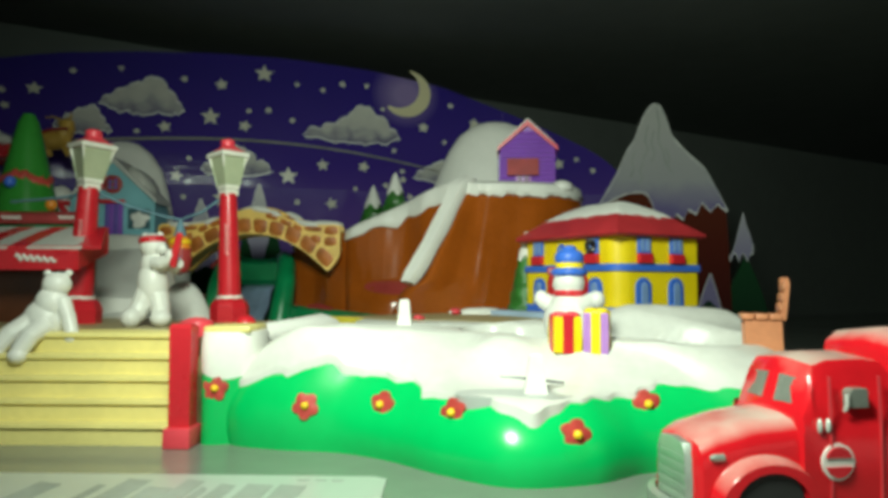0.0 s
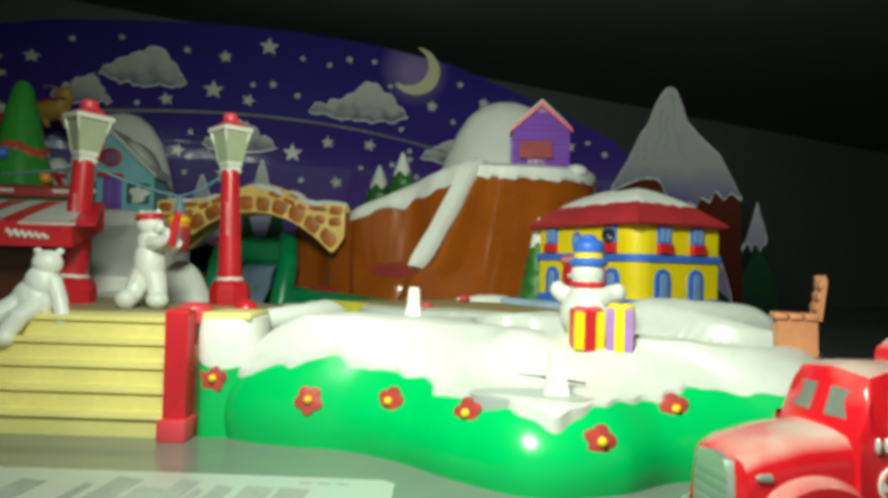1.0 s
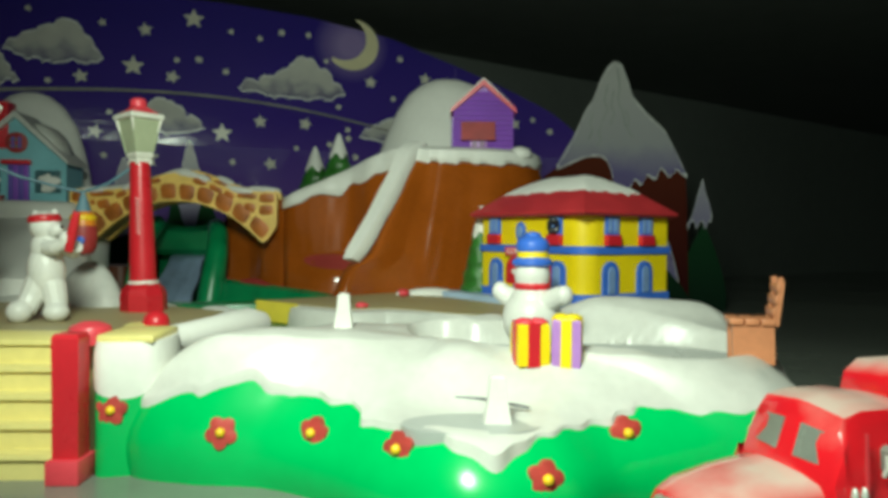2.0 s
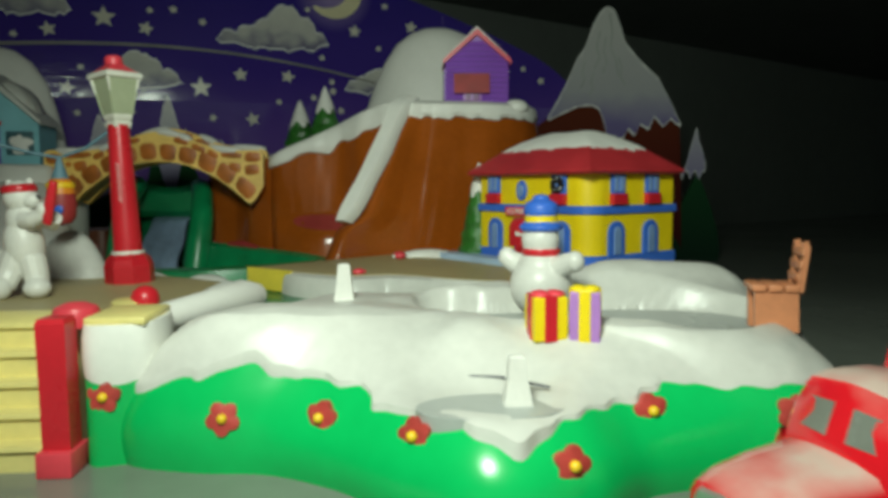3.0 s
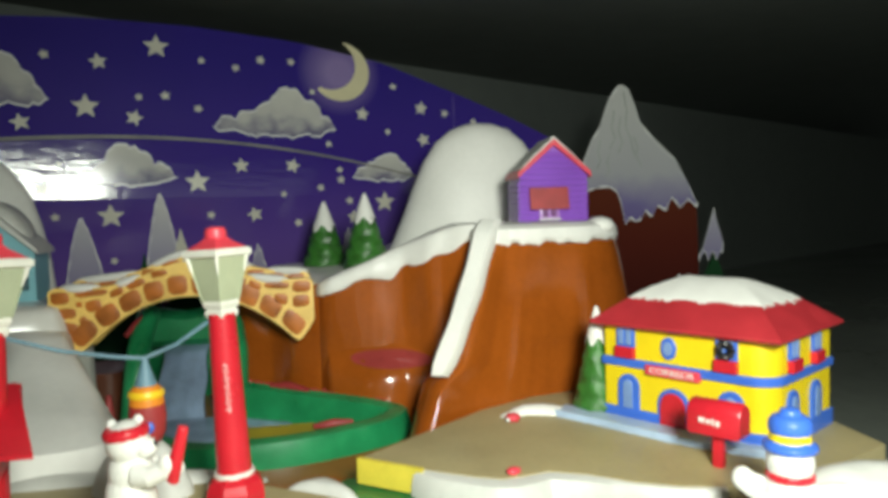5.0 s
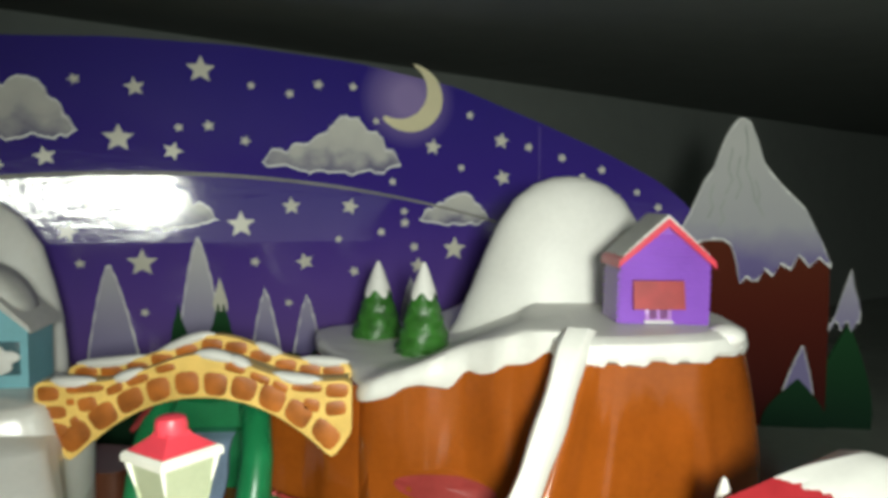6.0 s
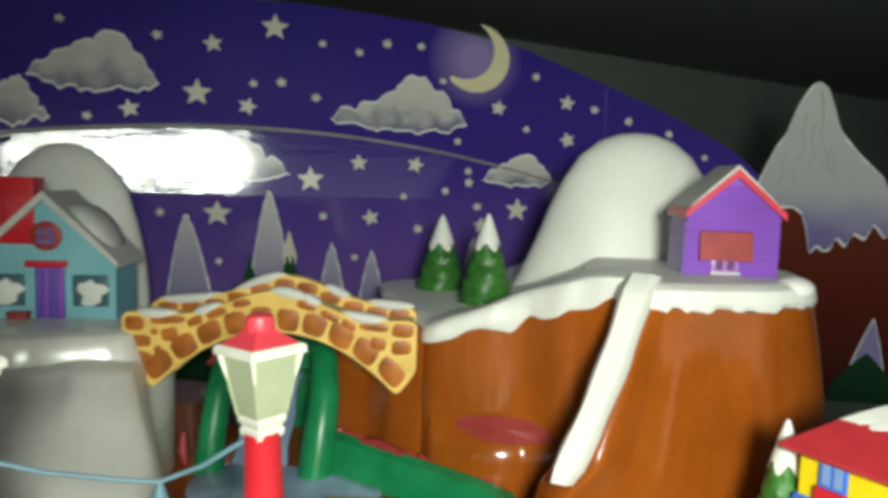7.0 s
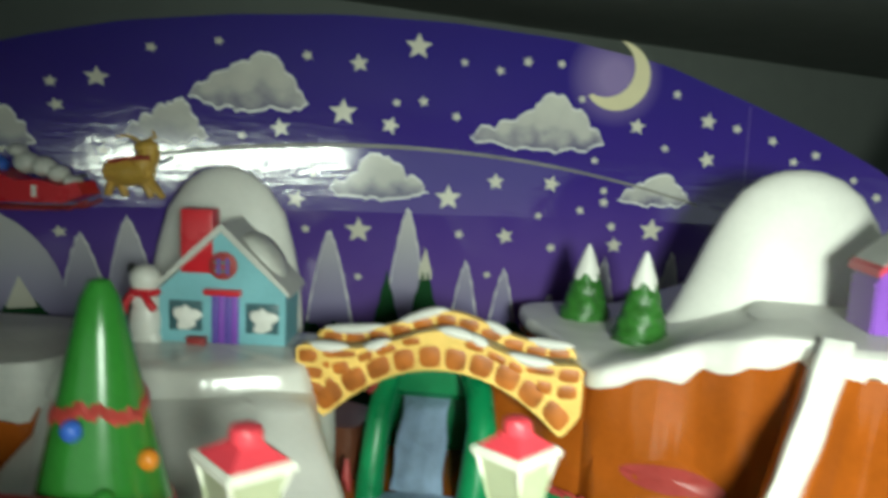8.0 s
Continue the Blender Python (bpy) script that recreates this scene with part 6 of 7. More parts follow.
rw.matrix_basis = pose(0.0005, -D + 0.0004, 0.0505, 90, 0, 0)
for a in (0, 90):
    for s in (-1, 1):
        bm = bmesh.new()
        box(bm, -0.0048, 0.0048, -0.0006 + s * 0.0026 - 0.0009, 0.0006 + s * 0.0026, 0.0022, 0.0032)
        part("pane", bm, PANE_GREY if a == 0 else DOOR_VIOLET, rw, smooth=False).matrix_basis = pose(0, 0, 0.0001 * (a > 0), 0, 0, a)
for x in (-0.0222, 0.0245):
    bm = bmesh.new()
    box(bm, x - 0.0100, x + 0.0100, -D - 0.0010, -D + 0.002, 0.0095, 0.0280, 0.0003)
    w = part("window", bm, DARK_PANE, cottage, "dark window with a white ornament")
    bm = bmesh.new()
    outline = []
    for i in range(28):
        a = 2 * math.pi * i / 28
        q = 0.0078 * (1 + 0.16 * math.sin(3 * a + 0.6) + 0.13 * math.sin(5 * a) + 0.06 * math.sin(8 * a + 1))
        outline.append((x + 0.0008 + q * math.cos(a), 0.0178 + q * 0.98 * math.sin(a)))
    rings(bm, [[(x + 0.0008 + (px - x - 0.0008) * q, -D - o, 0.0178 + (pz - 0.0178) * q) for px, pz in outline] for q, o in ((1.0, 0.0005), (0.95, 0.0020), (0.6, 0.0032))])
    part("ornament", bm, SNOW, w, "white moulded ornament")
bm = bmesh.new()
box(bm, -0.0195, -0.0085, -D - 0.0075, -D - 0.0015, -0.001, 0.0062, 0.0006)
box(bm, -0.0200, -0.0080, -D - 0.0080, -D - 0.0010, 0.0052, 0.0068, 0.0004)
tagged(part("flower_box", bm, DULL_RED, cottage), "red box beside the door")


# ---- street lamps ----
def street_lamp():
    t = thing("street_lamp", 0, 0, 0, "red street lamp with a square greenish lantern and rose-red cap", "street lamp", "street lamps")
    bm = bmesh.new()
    lathe(bm, [(0.0125, -0.002), (0.0125, 0.0085), (0.0112, 0.0120), (0.0080, 0.0150)], 0, 0, 8, spin=radians(22.5))
    part("foot", bm, RED, t, "faceted red foot", smooth=False)
    bm = bmesh.new()
    lathe(bm, [(0.0082, 0.0142), (0.0085, 0.0150), (0.0082, 0.0162)], 0, 0, 20)
    part("ring", bm, BONE, t, "white ring")
    bm = bmesh.new()
    lathe(bm, [(0.0073, 0.0155), (0.0071, 0.020), (0.0060, 0.060), (0.0054, 0.0800)], 0, 0, 24)
    pole = part("pole", bm, RED, t, "round red pole with a faint white mark")
    bm = bmesh.new()
    pts = []
    for k in range(25):
        z = 0.0410 + 0.0008 * k
        a = radians(-90 + 9 * math.sin(k * 2.3))
        pts.append((0.0065 * math.cos(a), 0.0065 * math.sin(a), z))
    tube(bm, pts, 0.0007, 6)
    part("mark", bm, PALE_MARK, pole, "faint pale script-like mark")
    turn = 0.0
    bm = bmesh.new()
    lathe(bm, [(0.0059, 0.0785), (0.0067, 0.0799), (0.0067, 0.0811), (0.0058, 0.0817), (0.0069, 0.0829), (0.0074, 0.0841), (0.0071, 0.0853)], 0, 0, 4, spin=turn)
    part("collar", bm, LANTERN_RIM, t, "white square collar", smooth=False)
    for k in range(4):
        a0, a1 = turn + k * math.pi / 2, turn + (k + 1) * math.pi / 2
        bm = bmesh.new()
        r0, r1, z0, z1 = 0.0074, 0.0121, 0.0851, 0.1035
        c = [Vector((r * math.cos(a), r * math.sin(a), z)) for r, z, a in ((r0, z0, a0), (r0, z0, a1), (r1, z1, a1), (r1, z1, a0))]
        out = Vector((math.cos((a0 + a1) / 2), math.sin((a0 + a1) / 2), 0)) * 0.0004
        rings(bm, [[p * 0.96 + Vector((0, 0, p.z * 0.04)) for p in c], [p - out for p in c]])
        part("pane", bm, LANTERN_PANE, t, smooth=False)
        bm = bmesh.new()
        tube(bm, [c[0], c[3]], 0.0003, 6)
        part("corner_bar", bm, LANTERN_PANE, t)
        bm = bmesh.new()
        tube(bm, [c[3], c[0].lerp(c[3], 0.78), c[0].lerp(c[3], 0.55)], [0.0009, 0.0006, 0.0002], 8)
        part("icicle", bm, LANTERN_RIM, t, "white drip of snow")
    bm = bmesh.new()
    lathe(bm, [(0.0122, 0.1027), (0.0139, 0.1033), (0.0140, 0.1050), (0.0128, 0.1060)], 0, 0, 4, spin=turn)
    part("rim", bm, LANTERN_RIM, t, "white square rim", smooth=False)
    bm = bmesh.new()
    lathe(bm, [(0.0124, 0.1058), (0.0088, 0.1077), (0.0057, 0.1094), (0.0044, 0.1108)], 0, 0, 4, spin=turn)
    part("roof", bm, ROSE, t, "rose-red pyramid roof", smooth=False)
    bm = bmesh.new()
    lathe(bm, [(0.0044, 0.1100), (0.0046, 0.1124), (0.0041, 0.1140), (0.0026, 0.1147), (0.0000, 0.1148)], 0, 0, 12)
    part("finial", bm, ROSE, t, "round rose-red finial")
    return t


lamp = street_lamp()
lamp.matrix_basis = pose(-0.0652, 0.4350, 0.0448, -1.2, -1.9, 5) @ Matrix.Diagonal((0.96, 0.96, 1.0, 1.0))
copy_thing(lamp, pose(-0.1485, 0.4110, 0.0448, 0, 3.4, 6) @ Matrix.Diagonal((1.10, 1.10, 1.01, 1.0)))

# cord between the lamps with a hanging lantern ornament
bm = bmesh.new()
cord = [(-0.140, 0.416, 0.1225), (-0.125, 0.424, 0.1155), (-0.108, 0.432, 0.1105), (-0.098, 0.436, 0.1085), (-0.086, 0.438, 0.1130), (-0.072, 0.437, 0.1225)]
tube(bm, cord, 0.0008, 8)
tagged(part("cord", bm, CORD), "thin blue-grey cord slung between the lamps", "cord")
bm = bmesh.new()
tube(bm, [(-0.1455, 0.4165, 0.1235), (-0.165, 0.420, 0.1205), (-0.20, 0.425, 0.1185)], 0.0009, 8)
tagged(part("cord", bm, CORD), "thin blue-grey cord running on from the lamp", "cord")
orn = thing("hanging_ornament", -0.0980, 0.436, 0.0705, "blue, orange and red lantern ornament hung from the cord", "ornament")
orn.matrix_basis = pose(-0.0980, 0.436, 0.0738) @ Matrix.Diagonal((0.88, 0.88, 0.91, 1.0))
bm = bmesh.new()
lathe(bm, [(0.0010, 0.0385), (0.0022, 0.0345), (0.0036, 0.0300), (0.0050, 0.0262)], 0, 0, 20)
part("neck", bm, CORD, orn, "blue-grey pointed neck")
bm = bmesh.new()
lathe(bm, [(0.0050, 0.0265), (0.0068, 0.0245), (0.0074, 0.0205), (0.0076, 0.0180)], 0, 0, 20)
part("band", bm, ORANGE, orn, "orange band")
bm = bmesh.new()
lathe(bm, [(0.0076, 0.0182), (0.0082, 0.0120), (0.0076, 0.0055), (0.0055, 0.0018), (0.0, 0.0)], 0, 0, 20)
body = part("body", bm, DULL_RED, orn, "red body")
bm = bmesh.new()
ball(bm, 0.002, -0.0078, 0.0095, 0.0026, 0.0012, 0.0026, sub=2)
part("spot", bm, BLUE, body, "blue spot")
bm = bmesh.new()
lathe(bm, [(0.0070, 0.0245), (0.0079, 0.0232), (0.0079, 0.0222), (0.0072, 0.0212)], 0, 0, 20)
part("stripe", bm, GOLD, orn, "gold stripe")

# ---- figures ----
def fuse(bm, mats, name, voxel=0.0005):
    """One closed skin over all the lumps of a figure, keeping the paint of each."""
    src = bpy.data.meshes.new(name)
    bm.to_mesh(src)
    tree = BVHTree.FromBMesh(bm)
    bm.faces.ensure_lookup_table()
    slots = [f.material_index for f in bm.faces]
    ob = new("lump", src)
    mod = ob.modifiers.new("skin", "REMESH")
    mod.mode, mod.voxel_size, mod.use_smooth_shade = "VOXEL", voxel, True
    me = bpy.data.meshes.new_from_object(ob.evaluated_get(bpy.context.evaluated_depsgraph_get()))
    bpy.data.objects.remove(ob)
    bm.free()
    me.name = name
    me.materials.clear()
    for m in mats:
        me.materials.append(m)
    for p in me.polygons:
        hit = tree.find_nearest(p.center)
        p.material_index = slots[hit[2]] if hit[2] is not None else 0
        p.use_smooth = True
    return new(name, me)


def bear_standing():
    bm = bmesh.new()
    ball(bm, -0.0010, 0.000, 0.0225, 0.0090, 0.0088, 0.0130)
    ball(bm, 0.0005, -0.0005, 0.0330, 0.0078, 0.0070, 0.0080)
    ball(bm, 0.0010, -0.0010, 0.0425, 0.0075, 0.0074, 0.0070)
    ball(bm, 0.0078, -0.0030, 0.0405, 0.0042, 0.0036, 0.0034)
    ball(bm, 0.0112, -0.0034, 0.0415, 0.0012, 0.0012, 0.0011, 2)
    ball(bm, -0.0040, -0.0005, 0.0484, 0.0019, 0.0015, 0.0019, sub=2)
    ball(bm, 0.0045, 0.0020, 0.0484, 0.0019, 0.0015, 0.0019, sub=2)
    tube(bm, [(-0.0040, -0.002, 0.018), (-0.0068, -0.005, 0.0110), (-0.0082, -0.0085, 0.0060)], [0.0064, 0.0056, 0.0050])
    ball(bm, -0.0090, -0.0115, 0.0056, 0.0060, 0.0060, 0.0052)
    tube(bm, [(0.0025, -0.001, 0.016), (0.0042, -0.002, 0.009), (0.0050, -0.003, 0.003)], [0.0064, 0.0056, 0.0050])
    ball(bm, 0.0062, -0.0055, 0.0040, 0.0062, 0.0060, 0.0044)
    tube(bm, [(0.004, -0.006, 0.0330), (0.010, -0.008, 0.0325), (0.0160, -0.008, 0.0345)], [0.0036, 0.0032, 0.0030])
    ball(bm, 0.0165, -0.008, 0.0360, 0.0034)
    tube(bm, [(0.006, 0.004, 0.0330), (0.012, 0.004, 0.0300), (0.0165, 0.000, 0.0325)], [0.0036, 0.0032, 0.0030])
    lathe(bm, [(0.0070, 0.0440), (0.0079, 0.0448), (0.0078, 0.0466), (0.0066, 0.0476)], 0.0008, -0.0008, 24, slot=1)
    tube(bm, [(0.0175, -0.0085, 0.0300), (0.0205, -0.0088, 0.0390), (0.0240, -0.0092, 0.0470)], [0.0020, 0.0023, 0.0018], slot=1)
    return bm


bear = tagged(fuse(bear_standing(), [BONE, RED, BLACK], "bear_figurine"), "white bear figurine with a red headband holding a red stick", "figurine", "bear figurines")
bear.matrix_basis = pose(-0.0912, 0.3900, 0.0445, 0, -5, -8) @ Matrix.Diagonal((0.94, 0.95, 1.06, 1))


def bear_sitting():
    bm = bmesh.new()
    ball(bm, 0.0, 0.0, 0.0115, 0.0100, 0.0085, 0.0125)
    ball(bm, 0.0035, 0.0, 0.0215, 0.0078, 0.0070, 0.0100)
    ball(bm, 0.0055, 0.0005, 0.0320, 0.0068, 0.0064, 0.0072)
    ball(bm, 0.0005, 0.0010, 0.0385, 0.0021, 0.0016, 0.0020, sub=2)
    ball(bm, 0.0108, 0.0010, 0.0385, 0.0021, 0.0016, 0.0020, sub=2)
    ball(bm, 0.0055, 0.0062, 0.0315, 0.0036, 0.0040, 0.0032)
    tube(bm, [(0.009, -0.001, 0.0240), (0.0130, -0.002, 0.0130), (0.0160, -0.004, 0.0030)], [0.0040, 0.0036, 0.0034])
    ball(bm, 0.0165, -0.0045, 0.0022, 0.0042, 0.0040, 0.0030)
    tube(bm, [(-0.005, -0.003, 0.0110), (-0.0110, -0.009, 0.0050), (-0.0155, -0.0125, -0.0030)], [0.0056, 0.0050, 0.0044])
    ball(bm, -0.0160, -0.0140, -0.0050, 0.0046, 0.0044, 0.0044)
    tube(bm, [(0.003, -0.005, 0.0090), (0.0000, -0.012, 0.0040), (-0.0030, -0.0150, -0.0040)], [0.0056, 0.0048, 0.0042])
    ball(bm, -0.0032, -0.0160, -0.0062, 0.0046, 0.0044, 0.0044)
    return bm


bear = tagged(fuse(bear_sitting(), [BONE], "bear_figurine"), "white bear figurine sitting on the top step", "figurine", "bear figurines")
bear.matrix_basis = pose(-0.1175, 0.3270, 0.0410, 0, 0, 0) @ Matrix.Diagonal((0.98, 0.90, 0.84, 1))


def snow_figure():
    bm = bmesh.new()
    ball(bm, 0, 0, 0.0130, 0.0153, 0.0150, 0.0132, sub=4)
    ball(bm, 0, 0, 0.0205, 0.0116, 0.0112, 0.0085, sub=4)
    ball(bm, 0, -0.0004, 0.0330, 0.0094, 0.0090, 0.0088)
    lathe(bm, [(0.0075, 0.0258), (0.0094, 0.0266), (0.0096, 0.0284), (0.0080, 0.0294)], 0, 0, 28, slot=1)
    tube(bm, [(-0.009, -0.001, 0.0205), (-0.0150, -0.002, 0.0225), (-0.0172, -0.003, 0.0240)], [0.0052, 0.0048, 0.0044])
    ball(bm, -0.0178, -0.003, 0.0246, 0.0045)
    tube(bm, [(0.010, -0.002, 0.0210), (0.0170, -0.003, 0.0235), (0.0205, -0.004, 0.0245)], [0.0050, 0.0048, 0.0044])
    ball(bm, 0.0210, -0.004, 0.0245, 0.0046)
    lathe(bm, [(0.0, 0.0375), (0.0104, 0.0372), (0.0108, 0.0392), (0.0084, 0.0408)], 0, 0, 32, slot=2)
    lathe(bm, [(0.0078, 0.0400), (0.0081, 0.0406), (0.0080, 0.0434), (0.0076, 0.0438)], 0, 0, 32, slot=3)
    lathe(bm, [(0.0076, 0.0434), (0.0086, 0.0450), (0.0084, 0.0478), (0.0070, 0.0496), (0.0044, 0.0506), (0.0036, 0.0524), (0.0, 0.0532)], 0, 0, 32, slot=2)
    return bm


sf = tagged(fuse(snow_figure(), [BONE, RED, BLUE, YELLOW], "snow_figurine"), "white snowman figurine with blue hat and red scarf", "figurine")
sf.matrix_basis = pose(0.1350, 0.3655, 0.0374, 0, 0, -42) @ Matrix.Diagonal((0.88, 0.88, 0.975, 1))


def small_bear():
    bm = bmesh.new()
    ball(bm, 0, 0, 0.017, 0.0088, 0.0075, 0.0150)
    ball(bm, 0.0005, -0.0005, 0.0400, 0.0085, 0.0080, 0.0078)
    ball(bm, 0, 0, 0.0275, 0.0078, 0.0068, 0.0080)
    ball(bm, -0.0075, 0.000, 0.0450, 0.0028, 0.0020, 0.0030, 2, sub=2)
    lathe(bm, [(0.0070, 0.0315), (0.0088, 0.0325), (0.0088, 0.0345), (0.0072, 0.0355)], 0, 0, 24, slot=1)
    tube(bm, [(-0.004, -0.0075, 0.0330), (-0.0065, -0.009, 0.0280), (-0.0080, -0.009, 0.0225)], [0.0020, 0.0022, 0.0020], slot=1)
    tube(bm, [(0.003, -0.0075, 0.0330), (0.0070, -0.009, 0.0290), (0.0100, -0.009, 0.0255)], [0.0020, 0.0022, 0.0020], slot=1)
    tube(bm, [(-0.004, 0, 0.010), (-0.006, -0.002, 0.000)], [0.0052, 0.0046])
    tube(bm, [(0.004, 0, 0.010), (0.005, -0.002, 0.000)], [0.0052, 0.0046])
    return bm


sb = tagged(fuse(small_bear(), [BONE, RED, BLACK], "bear_figurine"), "white figurine with a red scarf beside the cottage", "figurine", "bear figurines")
sb.matrix_basis = pose(-0.2950, 0.640, 0.1030, 0, 0, 0) @ Matrix.Diagonal((1.12, 1.1, 1.16, 1))


# ---- gifts, bench ----
def gift(x, y, z, w, d, h, turn, paper, band, label):
    t = thing("gift", x, y, z, label, "gift", "gifts in the snow", turn=turn)
    bm = bmesh.new()
    rings(bm, [[(sx * w * q, sy * d * q, zz) for sx, sy in ((-1, -1), (1, -1), (1, 1), (-1, 1))] for q, zz in ((0.5, 0.0), (0.52, h * 0.4), (0.5, h - 0.0006), (0.46, h))])
    part("box", bm, paper, t, smooth=False)
    for k in (0, 1):
        bm = bmesh.new()
        a = w * 0.20
        if k == 0:
            box(bm, -a, a, -d * 0.545, d * 0.545, -0.0005, h + 0.0006, 0.0003)
        else:
            box(bm, -w * 0.545, w * 0.545, -a, a, -0.0005, h + 0.0009, 0.0003)
        part("ribbon", bm, band, t, smooth=False)
    bm = bmesh.new()
    for s in (-1, 1):
        ball(bm, s * w * 0.22, -0.001, h + 0.0004, w * 0.31, d * 0.42, 0.0016, sub=3)
    part("bow", bm, ROSE if band is RED else band, t)
    return t


gift(0.1240, 0.3010, 0.0405, 0.0115, 0.0105, 0.0150, 8, YELLOW, RED, "yellow gift box with a red ribbon in the snow")
gift(0.1373, 0.2995, 0.0400, 0.0100, 0.0100, 0.0172, -16, LILAC, YELLOW, "lilac gift box with a yellow ribbon in the snow")

bench = thing("bench", 0.2096, 0.3160, 0.0412, "terracotta-brown toy bench at the edge of the ice", "bench", turn=-15)
for y in (-0.0068, 0.0038):
    bm = bmesh.new()
    rings(bm, [[(-0.0045, yy, -0.002), (0.0105, yy, -0.002), (0.0100, yy, 0.0128), (-0.0050, yy, 0.0128)] for yy in (y, y + 0.0030)])
    part("leg", bm, BENCH, bench, "solid side leg", smooth=False)
    bm = bmesh.new()
    rings(bm, [[(0.0090, yy, 0.0125), (0.0116, yy, 0.0125), (0.0134, yy, 0.0285), (0.0126, yy, 0.0312), (0.0108, yy, 0.0306), (0.0114, yy, 0.0270)] for yy in (y + 0.0004, y + 0.0026)])
    part("back_post", bm, BENCH, bench, "curved back post", smooth=False)
for k in range(3):
    bm = bmesh.new()
    x = -0.0060 + 0.0056 * k
    box(bm, x, x + 0.0048, -0.0080, 0.0080, 0.0128, 0.0152, 0.0004)
    part("seat_slat", bm, BENCH, bench)
for k in range(3):
    bm = bmesh.new()
    z = 0.0165 + 0.0046 * k
    box(bm, 0.0094 + 0.0007 * k, 0.0106 + 0.0007 * k, -0.0070, 0.0070, z, z + 0.0028, 0.0003)
    part("back_slat", bm, BENCH, bench)

# ---- red toy lorry ----
truck = thing("toy_truck", 0.142, 0.2065, 0.0, "dusty glossy red toy delivery truck on the table", "truck")
# local x runs from the nose to the tail, y across, z up
HWD = 0.0180


def section(x, pts):
    """A cross-section mirrored about the middle line."""
    return [(x, y, z) for y, z in pts] + [(x, -y, z) for y, z in reversed(pts)]


bm = bmesh.new()
hood = []
for x, wq, top, low in ((0.0000, 0.66, 0.0235, 0.0060), (0.0012, 0.74, 0.0262, 0.0055), (0.0060, 0.78, 0.0288, 0.0055), (0.0160, 0.82, 0.0312, 0.0055), (0.0280, 0.88, 0.0328, 0.0055), (0.0310, 0.90, 0.0330, 0.0055)):
    w = HWD * wq
    hood.append(section(x, [(w, low), (w, top - 0.0080), (w * 0.96, top - 0.0040), (w * 0.80, top - 0.0012), (w * 0.45, top - 0.0002), (0.002, top)]))
rings(bm, hood)
part("hood", bm, TRUCK_RED, truck, "rounded dusty red hood")
for s in (-1, 1):
    bm = bmesh.new()
    loops = []
    for t in np.linspace(-0.15, math.pi + 0.25, 21):
        x, z = 0.0188 - 0.0160 * math.cos(t), 0.0100 + 0.0132 * max(-0.3, math.sin(t))
        xi, zi = 0.0188 - 0.0116 * math.cos(t), 0.0090 + 0.0098 * max(-0.3, math.sin(t))
        loops.append([(xi, s * 0.0085, zi), (x, s * 0.0085, z), (x, s * 0.0165, z - 0.0004), (x + 0.0003, s * 0.0188, z - 0.0022), (xi, s * 0.0190, zi)])
    rings(bm, loops)
    part("fender", bm, TRUCK_RED, truck, "rounded red front fender")
    for x in (0.0188, 0.0780):
        wheel = new("wheel")
        wheel.parent = truck
        wheel.location = (x, s * 0.0140, 0.0102)
        wheel.scale = (0.91 / 0.97, 1.0, 0.91)
        bm = bmesh.new()
        lathe(bm, [(0.0062, -0.0040), (0.0106, -0.0040), (0.0112, -0.0028), (0.0112, 0.0028), (0.0106, 0.0040), (0.0062, 0.0040)], 0, 0, 32)
        part("tyre", bm, TYRE, wheel, "black rubber tyre").matrix_basis = pose(0, 0, 0, 90, 0, 0)
        bm = bmesh.new()
        lathe(bm, [(0.0064, -0.0034), (0.0052, -0.0040), (0.0030, -0.0030), (0.0, -0.0042)], 0, 0, 24)
        lathe(bm, [(0.0064, 0.0034), (0.0052, 0.0040), (0.0030, 0.0030), (0.0, 0.0042)], 0, 0, 24)
        part("rim", bm, CHROME, wheel, "grey metal rim").matrix_basis = pose(0, 0, 0, 90, 0, 0)
    bm = bmesh.new()
    lathe(bm, [(0.0, -0.0011), (0.0006, -0.0009), (0.0010, 0.0), (0.0011, 0.0030)], 0, 0, 20)
    part("headlight", bm, CHROME, truck, "round grey headlight").matrix_basis = Matrix.Translation((0.0040, s * 0.0138, 0.0222)) @ Matrix.Rotation(radians(90), 4, "Y")
cab = []
for x, wq, top in ((0.0290, 0.90, 0.0330), (0.0295, 0.955, 0.0345), (0.0330, 0.93, 0.0440), (0.0352, 0.88, 0.0478), (0.0400, 0.86, 0.0492), (0.0520, 0.86, 0.0494), (0.0575, 0.87, 0.0484), (0.0590, 0.92, 0.0462)):
    w = HWD * wq
    cab.append(section(x, [(HWD * 0.97, 0.0050), (HWD * 1.0, 0.0160), (HWD * 0.99, 0.0290), (w * 0.98, min(0.0330, top - 0.001)), (w * 0.93, top - 0.0045), (w * 0.82, top - 0.0012), (0.002, top)]))
bm = bmesh.new()
rings(bm, cab)
part("cab", bm, TRUCK_RED, truck, "rounded dusty red cab")
